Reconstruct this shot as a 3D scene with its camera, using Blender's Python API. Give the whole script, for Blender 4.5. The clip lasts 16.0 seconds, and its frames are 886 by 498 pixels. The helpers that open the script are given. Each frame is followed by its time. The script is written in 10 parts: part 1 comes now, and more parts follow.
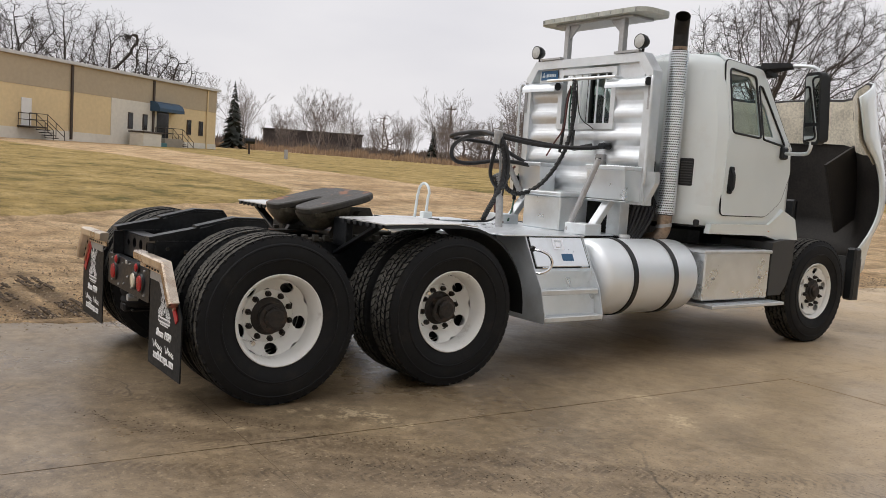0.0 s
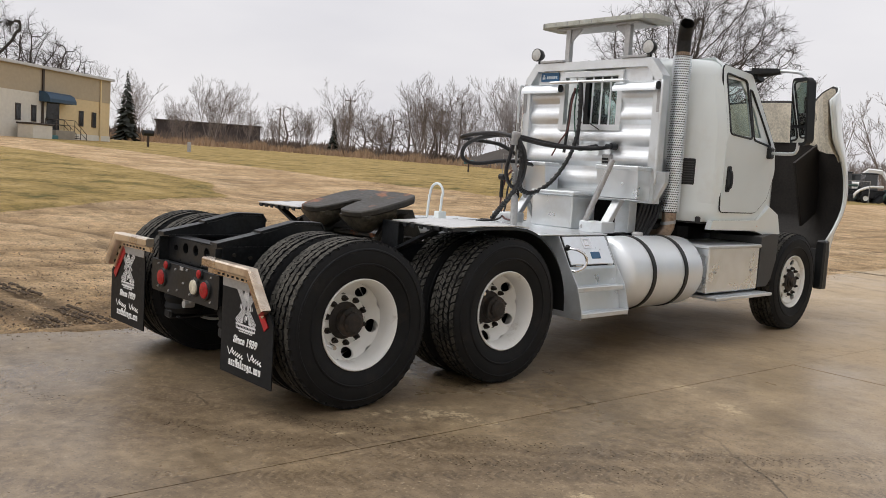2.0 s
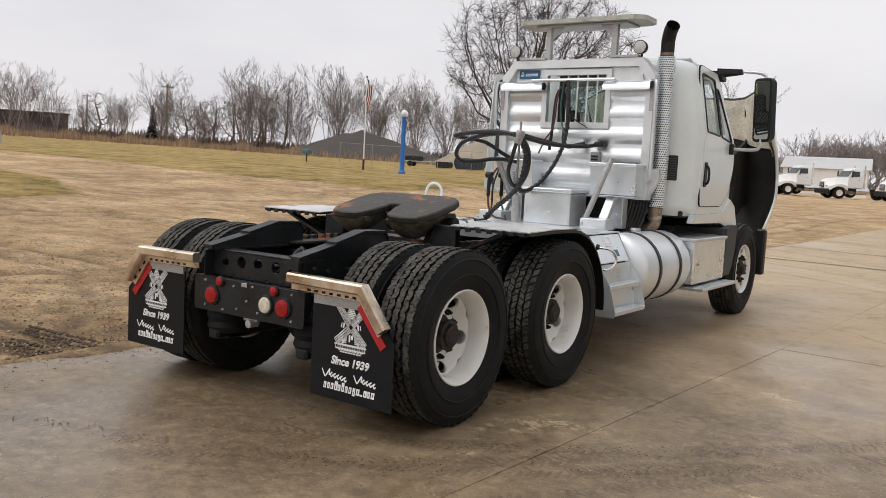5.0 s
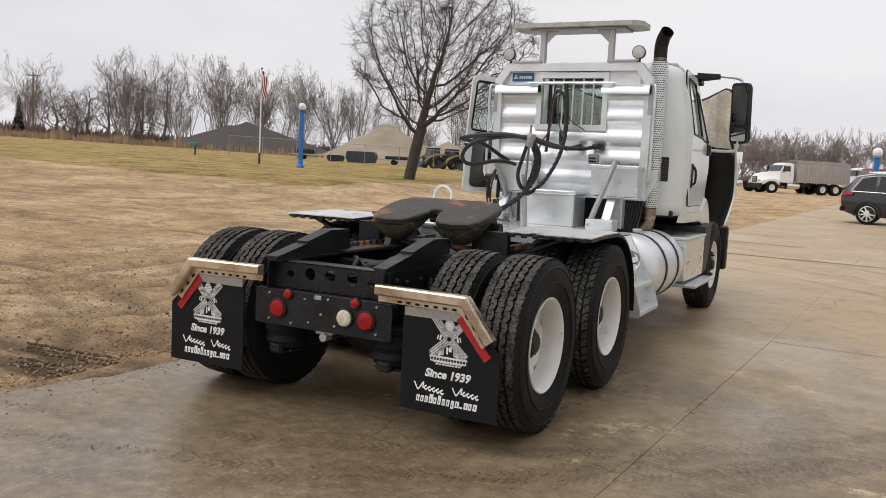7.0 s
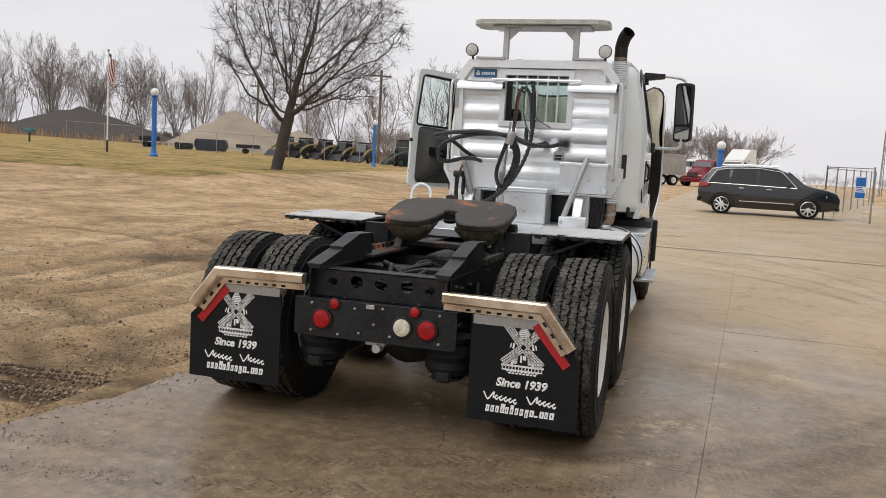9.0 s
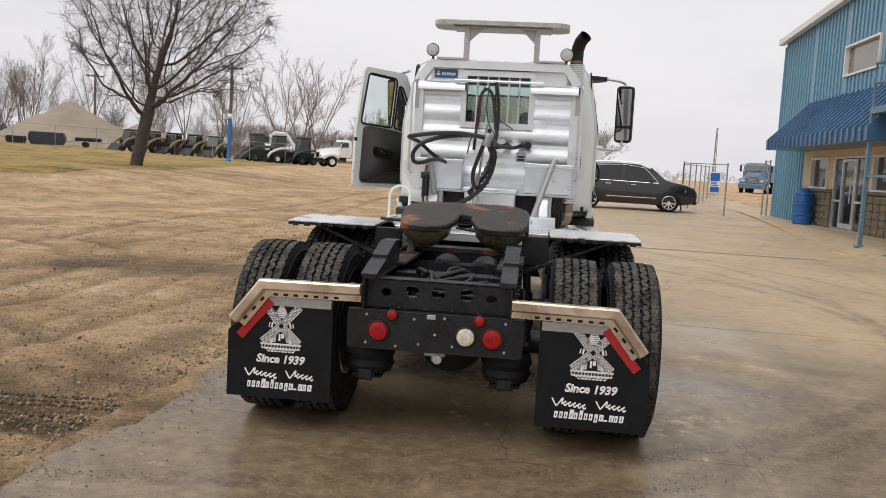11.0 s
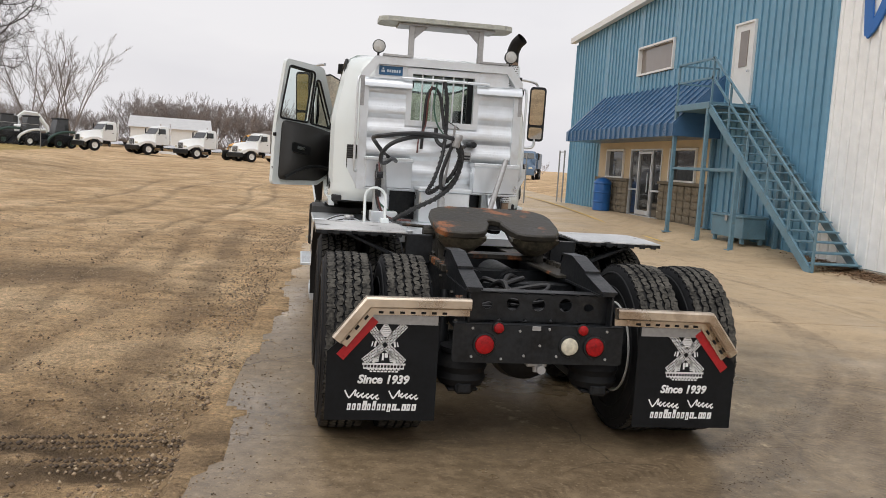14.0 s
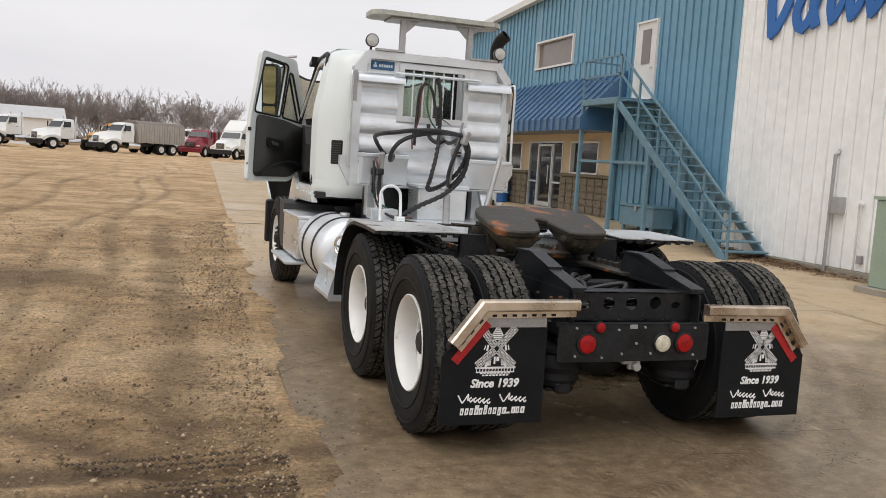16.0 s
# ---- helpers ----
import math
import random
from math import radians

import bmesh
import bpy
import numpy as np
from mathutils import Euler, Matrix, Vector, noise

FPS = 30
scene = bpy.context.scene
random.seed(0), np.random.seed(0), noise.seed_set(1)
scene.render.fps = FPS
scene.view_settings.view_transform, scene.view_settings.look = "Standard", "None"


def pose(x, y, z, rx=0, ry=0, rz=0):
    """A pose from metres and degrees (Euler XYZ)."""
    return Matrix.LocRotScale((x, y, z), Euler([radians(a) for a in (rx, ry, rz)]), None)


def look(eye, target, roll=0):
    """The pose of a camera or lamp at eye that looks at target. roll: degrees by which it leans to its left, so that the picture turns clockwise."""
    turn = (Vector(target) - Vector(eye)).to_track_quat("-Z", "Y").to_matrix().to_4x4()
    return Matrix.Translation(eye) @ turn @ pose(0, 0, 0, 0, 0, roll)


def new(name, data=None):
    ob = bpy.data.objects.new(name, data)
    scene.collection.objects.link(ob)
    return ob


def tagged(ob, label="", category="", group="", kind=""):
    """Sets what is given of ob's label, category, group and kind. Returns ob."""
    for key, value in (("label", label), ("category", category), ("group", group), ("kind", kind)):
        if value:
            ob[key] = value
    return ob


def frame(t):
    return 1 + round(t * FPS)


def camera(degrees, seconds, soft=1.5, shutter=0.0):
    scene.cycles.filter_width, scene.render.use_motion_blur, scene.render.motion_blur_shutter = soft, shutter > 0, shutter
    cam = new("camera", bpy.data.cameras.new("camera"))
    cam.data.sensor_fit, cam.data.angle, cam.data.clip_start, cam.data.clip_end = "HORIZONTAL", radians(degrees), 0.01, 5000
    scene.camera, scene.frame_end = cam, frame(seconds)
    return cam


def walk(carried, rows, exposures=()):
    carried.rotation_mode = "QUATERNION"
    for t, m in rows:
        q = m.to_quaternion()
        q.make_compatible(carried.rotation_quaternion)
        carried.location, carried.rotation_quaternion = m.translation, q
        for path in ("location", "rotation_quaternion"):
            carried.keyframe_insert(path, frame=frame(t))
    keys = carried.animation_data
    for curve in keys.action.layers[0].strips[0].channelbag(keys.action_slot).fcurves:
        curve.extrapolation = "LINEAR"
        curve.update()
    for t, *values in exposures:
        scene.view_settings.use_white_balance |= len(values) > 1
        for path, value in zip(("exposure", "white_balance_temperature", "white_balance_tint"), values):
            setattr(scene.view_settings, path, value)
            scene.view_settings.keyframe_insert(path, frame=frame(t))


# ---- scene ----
cam = camera(55.2, 16.0, 0.75)
PATH = [
    (0, (5.93, -2.88, 1.499), (4.316, -1.714, 1.318), 3.8),
    (0.5, (5.831, -3.185, 1.509), (4.237, -1.991, 1.323), 3.8),
    (1, (5.673, -3.373, 1.487), (4.11, -2.141, 1.3), 3.7),
    (1.5, (5.486, -3.565, 1.494), (3.968, -2.276, 1.308), 3.6),
    (2, (5.326, -3.827, 1.509), (3.867, -2.472, 1.324), 3.6),
    (2.5, (5.116, -3.967, 1.505), (3.728, -2.54, 1.322), 3.6),
    (3, (4.898, -4.094, 1.521), (3.575, -2.605, 1.336), 3.6),
    (3.5, (4.68, -4.352, 1.515), (3.41, -2.818, 1.329), 3.5),
    (4, (4.438, -4.477, 1.503), (3.212, -2.907, 1.317), 3.4),
    (4.5, (4.194, -4.61, 1.523), (3.011, -3.008, 1.337), 3.2),
    (4.7, (4.102, -4.688, 1.521), (2.934, -3.076, 1.333), 3.1),
    (6.8, (3.015, -5.337, 1.561), (2.08, -3.579, 1.37), 3.0),
    (7, (2.921, -5.396, 1.561), (2.015, -3.624, 1.367), 2.9),
    (7.5, (2.594, -5.529, 1.581), (1.766, -3.719, 1.386), 3.0),
    (8, (2.301, -5.694, 1.594), (1.553, -3.85, 1.397), 3.0),
    (8.5, (2.013, -5.708, 1.577), (1.36, -3.828, 1.377), 3.1),
    (10.8, (0.634, -5.847, 1.576), (0.372, -3.874, 1.38), 3.2),
    (11, (0.522, -5.875, 1.58), (0.307, -3.896, 1.385), 3.2),
    (11.5, (0.238, -5.811, 1.536), (0.132, -3.823, 1.343), 3.3),
    (12, (-0.087, -5.757, 1.56), (-0.12, -3.767, 1.364), 3.4),
    (12.5, (-0.4, -5.821, 1.586), (-0.348, -3.831, 1.388), 3.4),
    (13, (-0.667, -5.772, 1.569), (-0.513, -3.788, 1.372), 3.4),
    (13.5, (-1.003, -5.723, 1.602), (-0.755, -3.748, 1.405), 3.5),
    (14, (-1.375, -5.771, 1.621), (-1.033, -3.81, 1.422), 3.6),
    (14.5, (-1.658, -5.687, 1.588), (-1.227, -3.744, 1.389), 3.6),
    (15, (-1.978, -5.569, 1.606), (-1.47, -3.645, 1.405), 3.7),
    (15.5, (-2.358, -5.551, 1.636), (-1.774, -3.648, 1.434), 3.7),
    (16, (-2.662, -5.408, 1.603), (-2.007, -3.529, 1.401), 3.6),
]
walk(cam, [(t, look(eye, target, roll)) for t, eye, target, roll in PATH])

# ---------------------------------------------------------------- world and light
world = bpy.data.worlds.new("overcast")
scene.world = world
world.use_nodes = True
wn, wl = world.node_tree.nodes, world.node_tree.links
wn.clear()
w_out = wn.new("ShaderNodeOutputWorld")
w_bg = wn.new("ShaderNodeBackground")
w_sky = wn.new("ShaderNodeTexSky")
w_sky.sky_type, w_sky.sun_disc = "NISHITA", False
w_sky.sun_elevation, w_sky.sun_rotation = radians(48), radians(221)
w_sky.air_density, w_sky.dust_density = 1.5, 4.0
w_tc = wn.new("ShaderNodeTexCoord")
w_map = wn.new("ShaderNodeMapping")
w_map.inputs["Scale"].default_value = (1.0, 1.0, 3.2)
w_noise = wn.new("ShaderNodeTexNoise")
w_noise.inputs["Scale"].default_value, w_noise.inputs["Detail"].default_value = 1.6, 5.0
w_ramp = wn.new("ShaderNodeValToRGB")
w_ramp.color_ramp.elements[0].position, w_ramp.color_ramp.elements[0].color = 0.36, (0.70, 0.69, 0.735, 1)
w_ramp.color_ramp.elements[1].position, w_ramp.color_ramp.elements[1].color = 0.66, (0.86, 0.84, 0.86, 1)
w_scale = wn.new("ShaderNodeMix")
w_scale.data_type, w_scale.blend_type = "RGBA", "MULTIPLY"
w_scale.inputs[0].default_value = 1.0
w_scale.inputs[7].default_value = (0.075, 0.075, 0.075, 1)
w_mix = wn.new("ShaderNodeMix")
w_mix.data_type = "RGBA"
w_mix.inputs[0].default_value = 0.90
wl.new(w_tc.outputs["Generated"], w_map.inputs["Vector"])
wl.new(w_map.outputs[0], w_noise.inputs["Vector"])
wl.new(w_noise.outputs["Fac"], w_ramp.inputs[0])
wl.new(w_sky.outputs[0], w_scale.inputs[6])
wl.new(w_scale.outputs[2], w_mix.inputs[6])
wl.new(w_ramp.outputs[0], w_mix.inputs[7])
wl.new(w_mix.outputs[2], w_bg.inputs[0])
w_bg.inputs[1].default_value = 1.09
wl.new(w_bg.outputs[0], w_out.inputs[0])

sun = new("sun", bpy.data.lights.new("sun", "SUN"))
sun.data.energy, sun.data.angle, sun.data.color = 1.5, radians(60), (1.0, 0.98, 0.95)
sun.matrix_world = look((0, 0, 30), (13, 15, 0))


# ---------------------------------------------------------------- mesh helpers
def bm_box(bm, lo, hi, bev=0.0, m=None, seg=1):
    """A box between two corners, bevelled, moved by m."""
    vs = [bm.verts.new((x, y, z)) for x in (lo[0], hi[0]) for y in (lo[1], hi[1]) for z in (lo[2], hi[2])]
    fs = [bm.faces.new([vs[i] for i in q]) for q in ((0, 1, 3, 2), (4, 6, 7, 5), (0, 4, 5, 1), (2, 3, 7, 6), (0, 2, 6, 4), (1, 5, 7, 3))]
    if bev:
        r = bmesh.ops.bevel(bm, geom=list({e for f in fs for e in f.edges}), offset=bev, segments=seg, affect="EDGES", profile=0.5)
        vs = list({v for f in r["faces"] for v in f.verts})
    if m is not None:
        bmesh.ops.transform(bm, matrix=m, verts=vs)
    return bm


def bm_ring(bm, pts):
    return [bm.verts.new(p) for p in pts]


def bm_loft(bm, rings, closed=True, caps=True):
    """Skins rings of points, one after another."""
    vr = [bm_ring(bm, r) for r in rings]
    n = len(vr[0])
    for a, b in zip(vr, vr[1:]):
        for i in range(n if closed else n - 1):
            j = (i + 1) % n
            bm.faces.new((a[i], a[j], b[j], b[i]))
    if caps and closed:
        bm.faces.new(vr[0][::-1])
        bm.faces.new(vr[-1])
    return vr


def basis(d):
    d = Vector(d).normalized()
    a = d.cross(Vector((0, 0, 1)) if abs(d.z) < 0.95 else Vector((1, 0, 0))).normalized()
    return a, d.cross(a)


def bm_cyl(bm, p0, p1, r0, r1=None, seg=16, caps=True):
    r1 = r0 if r1 is None else r1
    p0, p1 = Vector(p0), Vector(p1)
    a, b = basis(p1 - p0)
    ang = [2 * math.pi * i / seg for i in range(seg)]
    bm_loft(bm, [[p + r * (math.cos(t) * a + math.sin(t) * b) for t in ang] for p, r in ((p0, r0), (p1, r1))], True, caps)
    return bm


def spline(pts, n=6):
    """Points on a smooth line through pts."""
    p = [Vector(q) for q in pts]
    p = [2 * p[0] - p[1]] + p + [2 * p[-1] - p[-2]]
    out = []
    for i in range(1, len(p) - 2):
        for k in range(n):
            t = k / n
            out.append(0.5 * ((2 * p[i]) + (p[i + 1] - p[i - 1]) * t + (2 * p[i - 1] - 5 * p[i] + 4 * p[i + 1] - p[i + 2]) * t * t
                              + (3 * p[i] - p[i - 1] - 3 * p[i + 1] + p[i + 2]) * t ** 3))
    return out + [p[-2]]


def bm_tube(bm, pts, r, seg=8, caps=True):
    """A round tube along pts; r is one radius or one for each point."""
    pts = [Vector(p) for p in pts]
    rs = r if isinstance(r, (list, tuple)) else [r] * len(pts)
    rings, side = [], None
    for i, p in enumerate(pts):
        d = (pts[min(i + 1, len(pts) - 1)] - pts[max(i - 1, 0)]).normalized()
        if side is None:
            side = basis(d)[0]
        side = (side - d * side.dot(d)).normalized()
        up = d.cross(side)
        rings.append([p + rs[i] * (math.cos(2 * math.pi * k / seg) * side + math.sin(2 * math.pi * k / seg) * up) for k in range(seg)])
    bm_loft(bm, rings, True, caps)
    return bm


def bm_lathe(bm, prof, m, seg=32, closed=False):
    """Turns a profile of (radius, height) about the local z axis, laid by m."""
    rings = [[m @ Vector((r * math.cos(2 * math.pi * k / seg), r * math.sin(2 * math.pi * k / seg), h)) for k in range(seg)] for r, h in prof]
    if closed:
        rings.append(rings[0])
    bm_loft(bm, rings, True, False)
    return bm


def rounded(poly, r=0.05, n=4):
    """Rounds the corners of a polygon."""
    out, m_ = [], len(poly)
    for i, p in enumerate(poly):
        p, a, b_ = Vector(p), Vector(poly[i - 1]), Vector(poly[(i + 1) % m_])
        d1, d2 = (a - p), (b_ - p)
        q = min(r, d1.length * 0.45, d2.length * 0.45)
        p1, p2 = p + d1.normalized() * q, p + d2.normalized() * q
        for k in range(n + 1):
            t = k / n
            out.append(tuple((1 - t) ** 2 * p1 + 2 * t * (1 - t) * p + t * t * p2))
    return out


def bm_prism(bm, poly, d0, d1, m):
    """A flat polygon in local x, y, drawn out from height d0 to d1, laid by m."""
    a = [bm.verts.new(m @ Vector((x, y, d0))) for x, y in poly]
    b = [bm.verts.new(m @ Vector((x, y, d1))) for x, y in poly]
    n = len(poly)
    fs = [bm.faces.new(a[::-1]), bm.faces.new(b)]
    for i in range(n):
        fs.append(bm.faces.new((a[i], a[(i + 1) % n], b[(i + 1) % n], b[i])))
    return fs


def bm_frame(bm, outer, inner, d0, d1, m):
    """A flat frame between two outlines of as many points."""
    n = len(outer)
    r = [[bm.verts.new(m @ Vector((x, y, d))) for x, y in o] for d in (d0, d1) for o in (outer, inner)]
    for i in range(n):
        j = (i + 1) % n
        bm.faces.new((r[0][i], r[1][i], r[1][j], r[0][j]))
        bm.faces.new((r[2][i], r[2][j], r[3][j], r[3][i]))
        bm.faces.new((r[0][i], r[0][j], r[2][j], r[2][i]))
        bm.faces.new((r[1][i], r[3][i], r[3][j], r[1][j]))


def to_mesh(name, bm, material, smooth=35):
    bmesh.ops.recalc_face_normals(bm, faces=bm.faces)
    me = bpy.data.meshes.new(name)
    bm.to_mesh(me)
    bm.free()
    if smooth:
        me.polygons.foreach_set("use_smooth", [True] * len(me.polygons))
        me.set_sharp_from_angle(angle=radians(smooth))
    if material:
        me.materials.append(material)
    return me


def part(name, bm, material, parent=None, label="", smooth=35):
    """One bmesh as one mesh object under a thing or a part."""
    ob = new(name, to_mesh(name, bm, material, smooth))
    if parent is not None:
        ob.parent = parent
    if label:
        ob["label"] = label
    return ob


def thing(name, label, category, at=None, group="", kind=""):
    ob = new(name)
    ob.empty_display_size = 0.2
    if at is not None:
        ob.matrix_world = at
    return tagged(ob, label, category, group, kind)


X90 = Matrix.Rotation(radians(90), 4, "X")
YZ = Matrix(((0, 0, 1, 0), (1, 0, 0, 0), (0, 1, 0, 0), (0, 0, 0, 1)))   # local x,y,z -> world y,z,x
XZ = Matrix(((1, 0, 0, 0), (0, 0, 1, 0), (0, 1, 0, 0), (0, 0, 0, 1)))   # local x,y,z -> world x,z,y


# ---------------------------------------------------------------- materials
def mat(name, c, rough=0.5, metal=0.0, c2=None, scale=2.0, fine=40.0, var=0.18, bump=0.0, bump_scale=60.0, rvar=0.12, stain=None, stain_at=(0.55, 0.7), stain_scale=1.2, coat=0.0, spec=0.5):
    """A surface with colour varied at two scales, an uneven gloss, stains and fine relief."""
    m = bpy.data.materials.new(name)
    m.use_nodes = True
    n, l = m.node_tree.nodes, m.node_tree.links
    b = n["Principled BSDF"]
    b.inputs["Metallic"].default_value = metal
    b.inputs["Coat Weight"].default_value = coat
    b.inputs["Specular IOR Level"].default_value = spec
    tc = n.new("ShaderNodeTexCoord")
    big, small = n.new("ShaderNodeTexNoise"), n.new("ShaderNodeTexNoise")
    for q, s, d in ((big, scale, 4.0), (small, fine, 3.0)):
        q.inputs["Scale"].default_value, q.inputs["Detail"].default_value = s, d
        l.new(tc.outputs["Object"], q.inputs["Vector"])
    mixf = n.new("ShaderNodeMath")
    mixf.operation = "ADD"
    half = n.new("ShaderNodeMath")
    half.operation, half.inputs[1].default_value = "MULTIPLY", 0.5
    l.new(big.outputs["Fac"], mixf.inputs[0])
    l.new(small.outputs["Fac"], mixf.inputs[1])
    l.new(mixf.outputs[0], half.inputs[0])
    ramp = n.new("ShaderNodeValToRGB")
    lo = tuple(v * (1 - var) for v in c)
    hi = c2 or tuple(min(1.0, v * (1 + var)) for v in c)
    ramp.color_ramp.elements[0].position, ramp.color_ramp.elements[0].color = 0.38, (*lo, 1)
    ramp.color_ramp.elements[1].position, ramp.color_ramp.elements[1].color = 0.62, (*hi, 1)
    l.new(half.outputs[0], ramp.inputs[0])
    col = ramp.outputs[0]
    if stain:
        st = n.new("ShaderNodeTexNoise")
        st.inputs["Scale"].default_value, st.inputs["Detail"].default_value, st.inputs["Roughness"].default_value = stain_scale, 8.0, 0.65
        l.new(tc.outputs["Object"], st.inputs["Vector"])
        sr = n.new("ShaderNodeMapRange")
        sr.inputs[1].default_value, sr.inputs[2].default_value = stain_at
        l.new(st.outputs["Fac"], sr.inputs[0])
        mx = n.new("ShaderNodeMix")
        mx.data_type = "RGBA"
        mx.inputs[7].default_value = (*stain, 1)
        l.new(sr.outputs[0], mx.inputs[0])
        l.new(col, mx.inputs[6])
        col = mx.outputs[2]
    l.new(col, b.inputs["Base Color"])
    rr = n.new("ShaderNodeMapRange")
    rr.inputs[1].default_value, rr.inputs[2].default_value = 0.3, 0.7
    rr.inputs[3].default_value, rr.inputs[4].default_value = max(0.02, rough - rvar), min(1.0, rough + rvar)
    l.new(half.outputs[0], rr.inputs[0])
    l.new(rr.outputs[0], b.inputs["Roughness"])
    if bump:
        bn = n.new("ShaderNodeTexNoise")
        bn.inputs["Scale"].default_value, bn.inputs["Detail"].default_value = bump_scale, 4.0
        l.new(tc.outputs["Object"], bn.inputs["Vector"])
        bp = n.new("ShaderNodeBump")
        bp.inputs["Strength"].default_value, bp.inputs["Distance"].default_value = 1.0, bump
        l.new(bn.outputs["Fac"], bp.inputs["Height"])
        l.new(bp.outputs[0], b.inputs["Normal"])
    return m


def glass(name, tint, rough=0.02, clear=0.75):
    """Window glass: a clear sheet with a mirror-like surface."""
    m = bpy.data.materials.new(name)
    m.use_nodes = True
    n, l = m.node_tree.nodes, m.node_tree.links
    b = n["Principled BSDF"]
    b.inputs["Base Color"].default_value = (*tint, 1)
    b.inputs["Roughness"].default_value = rough
    b.inputs["IOR"].default_value = 1.5
    tr = n.new("ShaderNodeBsdfTransparent")
    tr.inputs[0].default_value = (*tint, 1)
    gl = n.new("ShaderNodeBsdfGlossy")
    gl.inputs["Roughness"].default_value = rough
    lw = n.new("ShaderNodeLayerWeight")
    lw.inputs[0].default_value = 0.5
    pw = n.new("ShaderNodeMath")
    pw.operation, pw.inputs[1].default_value = "POWER", 5.0
    l.new(lw.outputs["Facing"], pw.inputs[0])
    fr = n.new("ShaderNodeMath")
    fr.operation, fr.inputs[1].default_value, fr.inputs[2].default_value = "MULTIPLY_ADD", 0.9, 0.06
    l.new(pw.outputs[0], fr.inputs[0])
    mx = n.new("ShaderNodeMixShader")
    l.new(fr.outputs[0], mx.inputs[0])
    l.new(tr.outputs[0], mx.inputs[1])
    l.new(gl.outputs[0], mx.inputs[2])
    l.new(mx.outputs[0], n["Material Output"].inputs[0])
    return m


WHITE = mat("white_paint", (0.755, 0.805, 0.80), 0.22, var=0.02, scale=0.7, fine=3.0, coat=0.5, rvar=0.05, stain=(0.62, 0.59, 0.52), stain_at=(0.60, 1.0), stain_scale=1.3)
RIM_WHITE = mat("white_rim_paint", (0.84, 0.84, 0.81), 0.38, var=0.03, fine=8, stain=(0.42, 0.38, 0.32), stain_at=(0.62, 0.85), stain_scale=6.0)
ALU = mat("brushed_aluminium", (0.82, 0.855, 0.88), 0.30, 0.80, var=0.05, scale=2.0, fine=6.0, rvar=0.06, stain=(0.62, 0.61, 0.58), stain_at=(0.55, 0.95), stain_scale=1.8)
ALU_DULL = mat("dull_aluminium", (0.71, 0.74, 0.76), 0.40, 0.70, var=0.06, scale=3.0, fine=8.0, stain=(0.46, 0.44, 0.40), stain_at=(0.52, 0.9), stain_scale=2.5)
TREAD_ALU = mat("tread_plate_aluminium", (0.78, 0.81, 0.835), 0.40, 0.72, var=0.05, scale=3.0, fine=10.0, stain=(0.62, 0.61, 0.59), stain_at=(0.52, 0.85), stain_scale=2.2)
TANK_ALU = mat("satin_tank_aluminium", (0.825, 0.86, 0.885), 0.40, 0.55, var=0.03, scale=1.0, fine=4.0, rvar=0.03, stain=(0.66, 0.65, 0.62), stain_at=(0.58, 0.95), stain_scale=1.4)
ALU_SCUFF = mat("scuffed_bare_aluminium", (0.74, 0.74, 0.73), 0.36, 0.7, var=0.15, scale=3.0, stain=(0.06, 0.055, 0.05), stain_at=(0.58, 0.66), stain_scale=5.0)
BLACK = mat("black_frame_paint", (0.0105, 0.012, 0.014), 0.40, spec=0.36, var=0.5, scale=5, stain=(0.045, 0.041, 0.037), stain_at=(0.57, 0.82), stain_scale=4.0, bump=0.001)
BLACK_PLASTIC = mat("black_plastic", (0.012, 0.013, 0.014), 0.42, spec=0.4, var=0.3, scale=6)
DARK = mat("dark_cavity", (0.008, 0.008, 0.009), 0.8)
GREASE = mat("greasy_black_steel", (0.030, 0.026, 0.019), 0.52, 0.0, var=0.45, scale=6, stain=(0.27, 0.095, 0.030), stain_at=(0.575, 0.65), stain_scale=3.6, bump=0.003, bump_scale=25)
GREASE_CAKE = mat("caked_olive_grease", (0.060, 0.052, 0.034), 0.42, 0.1, c2=(0.115, 0.10, 0.070), var=0.5, scale=7, bump=0.006, bump_scale=22)
RUBBER = mat("tyre_rubber", (0.0095, 0.0100, 0.0112), 0.62, spec=0.22, var=0.3, scale=6, stain=(0.030, 0.026, 0.021), stain_at=(0.58, 0.85), stain_scale=5.0)
TREAD_DUST = mat("dusty_tread_rubber", (0.028, 0.027, 0.025), 0.85, spec=0.2, c2=(0.105, 0.099, 0.086), var=0.5, scale=9, fine=60)
HUB = mat("rusty_hub_iron", (0.030, 0.025, 0.022), 0.65, 0.2, var=0.5, scale=12, stain=(0.10, 0.055, 0.032), stain_at=(0.52, 0.75), stain_scale=14.0, bump=0.003)
CHROME = mat("polished_metal", (0.80, 0.80, 0.80), 0.16, 1.0, var=0.05)
RUST_STEEL = mat("tarnished_bright_steel", (0.70, 0.60, 0.48), 0.30, 0.9, var=0.2, scale=2.5, fine=7, stain=(0.36, 0.22, 0.13), stain_at=(0.50, 0.74), stain_scale=4.0, bump=0.0006, bump_scale=30)
SOOT = mat("sooty_steel", (0.020, 0.018, 0.017), 0.55, 0.4, var=0.4)
ELBOW = mat("heat_tarnished_steel", (0.30, 0.22, 0.16), 0.42, 0.8, var=0.3, scale=7)
RED_LENS = mat("red_lens", (0.30, 0.004, 0.006), 0.40, spec=0.3, var=0.35, scale=25, fine=90, coat=0.15, bump=0.002, bump_scale=110)
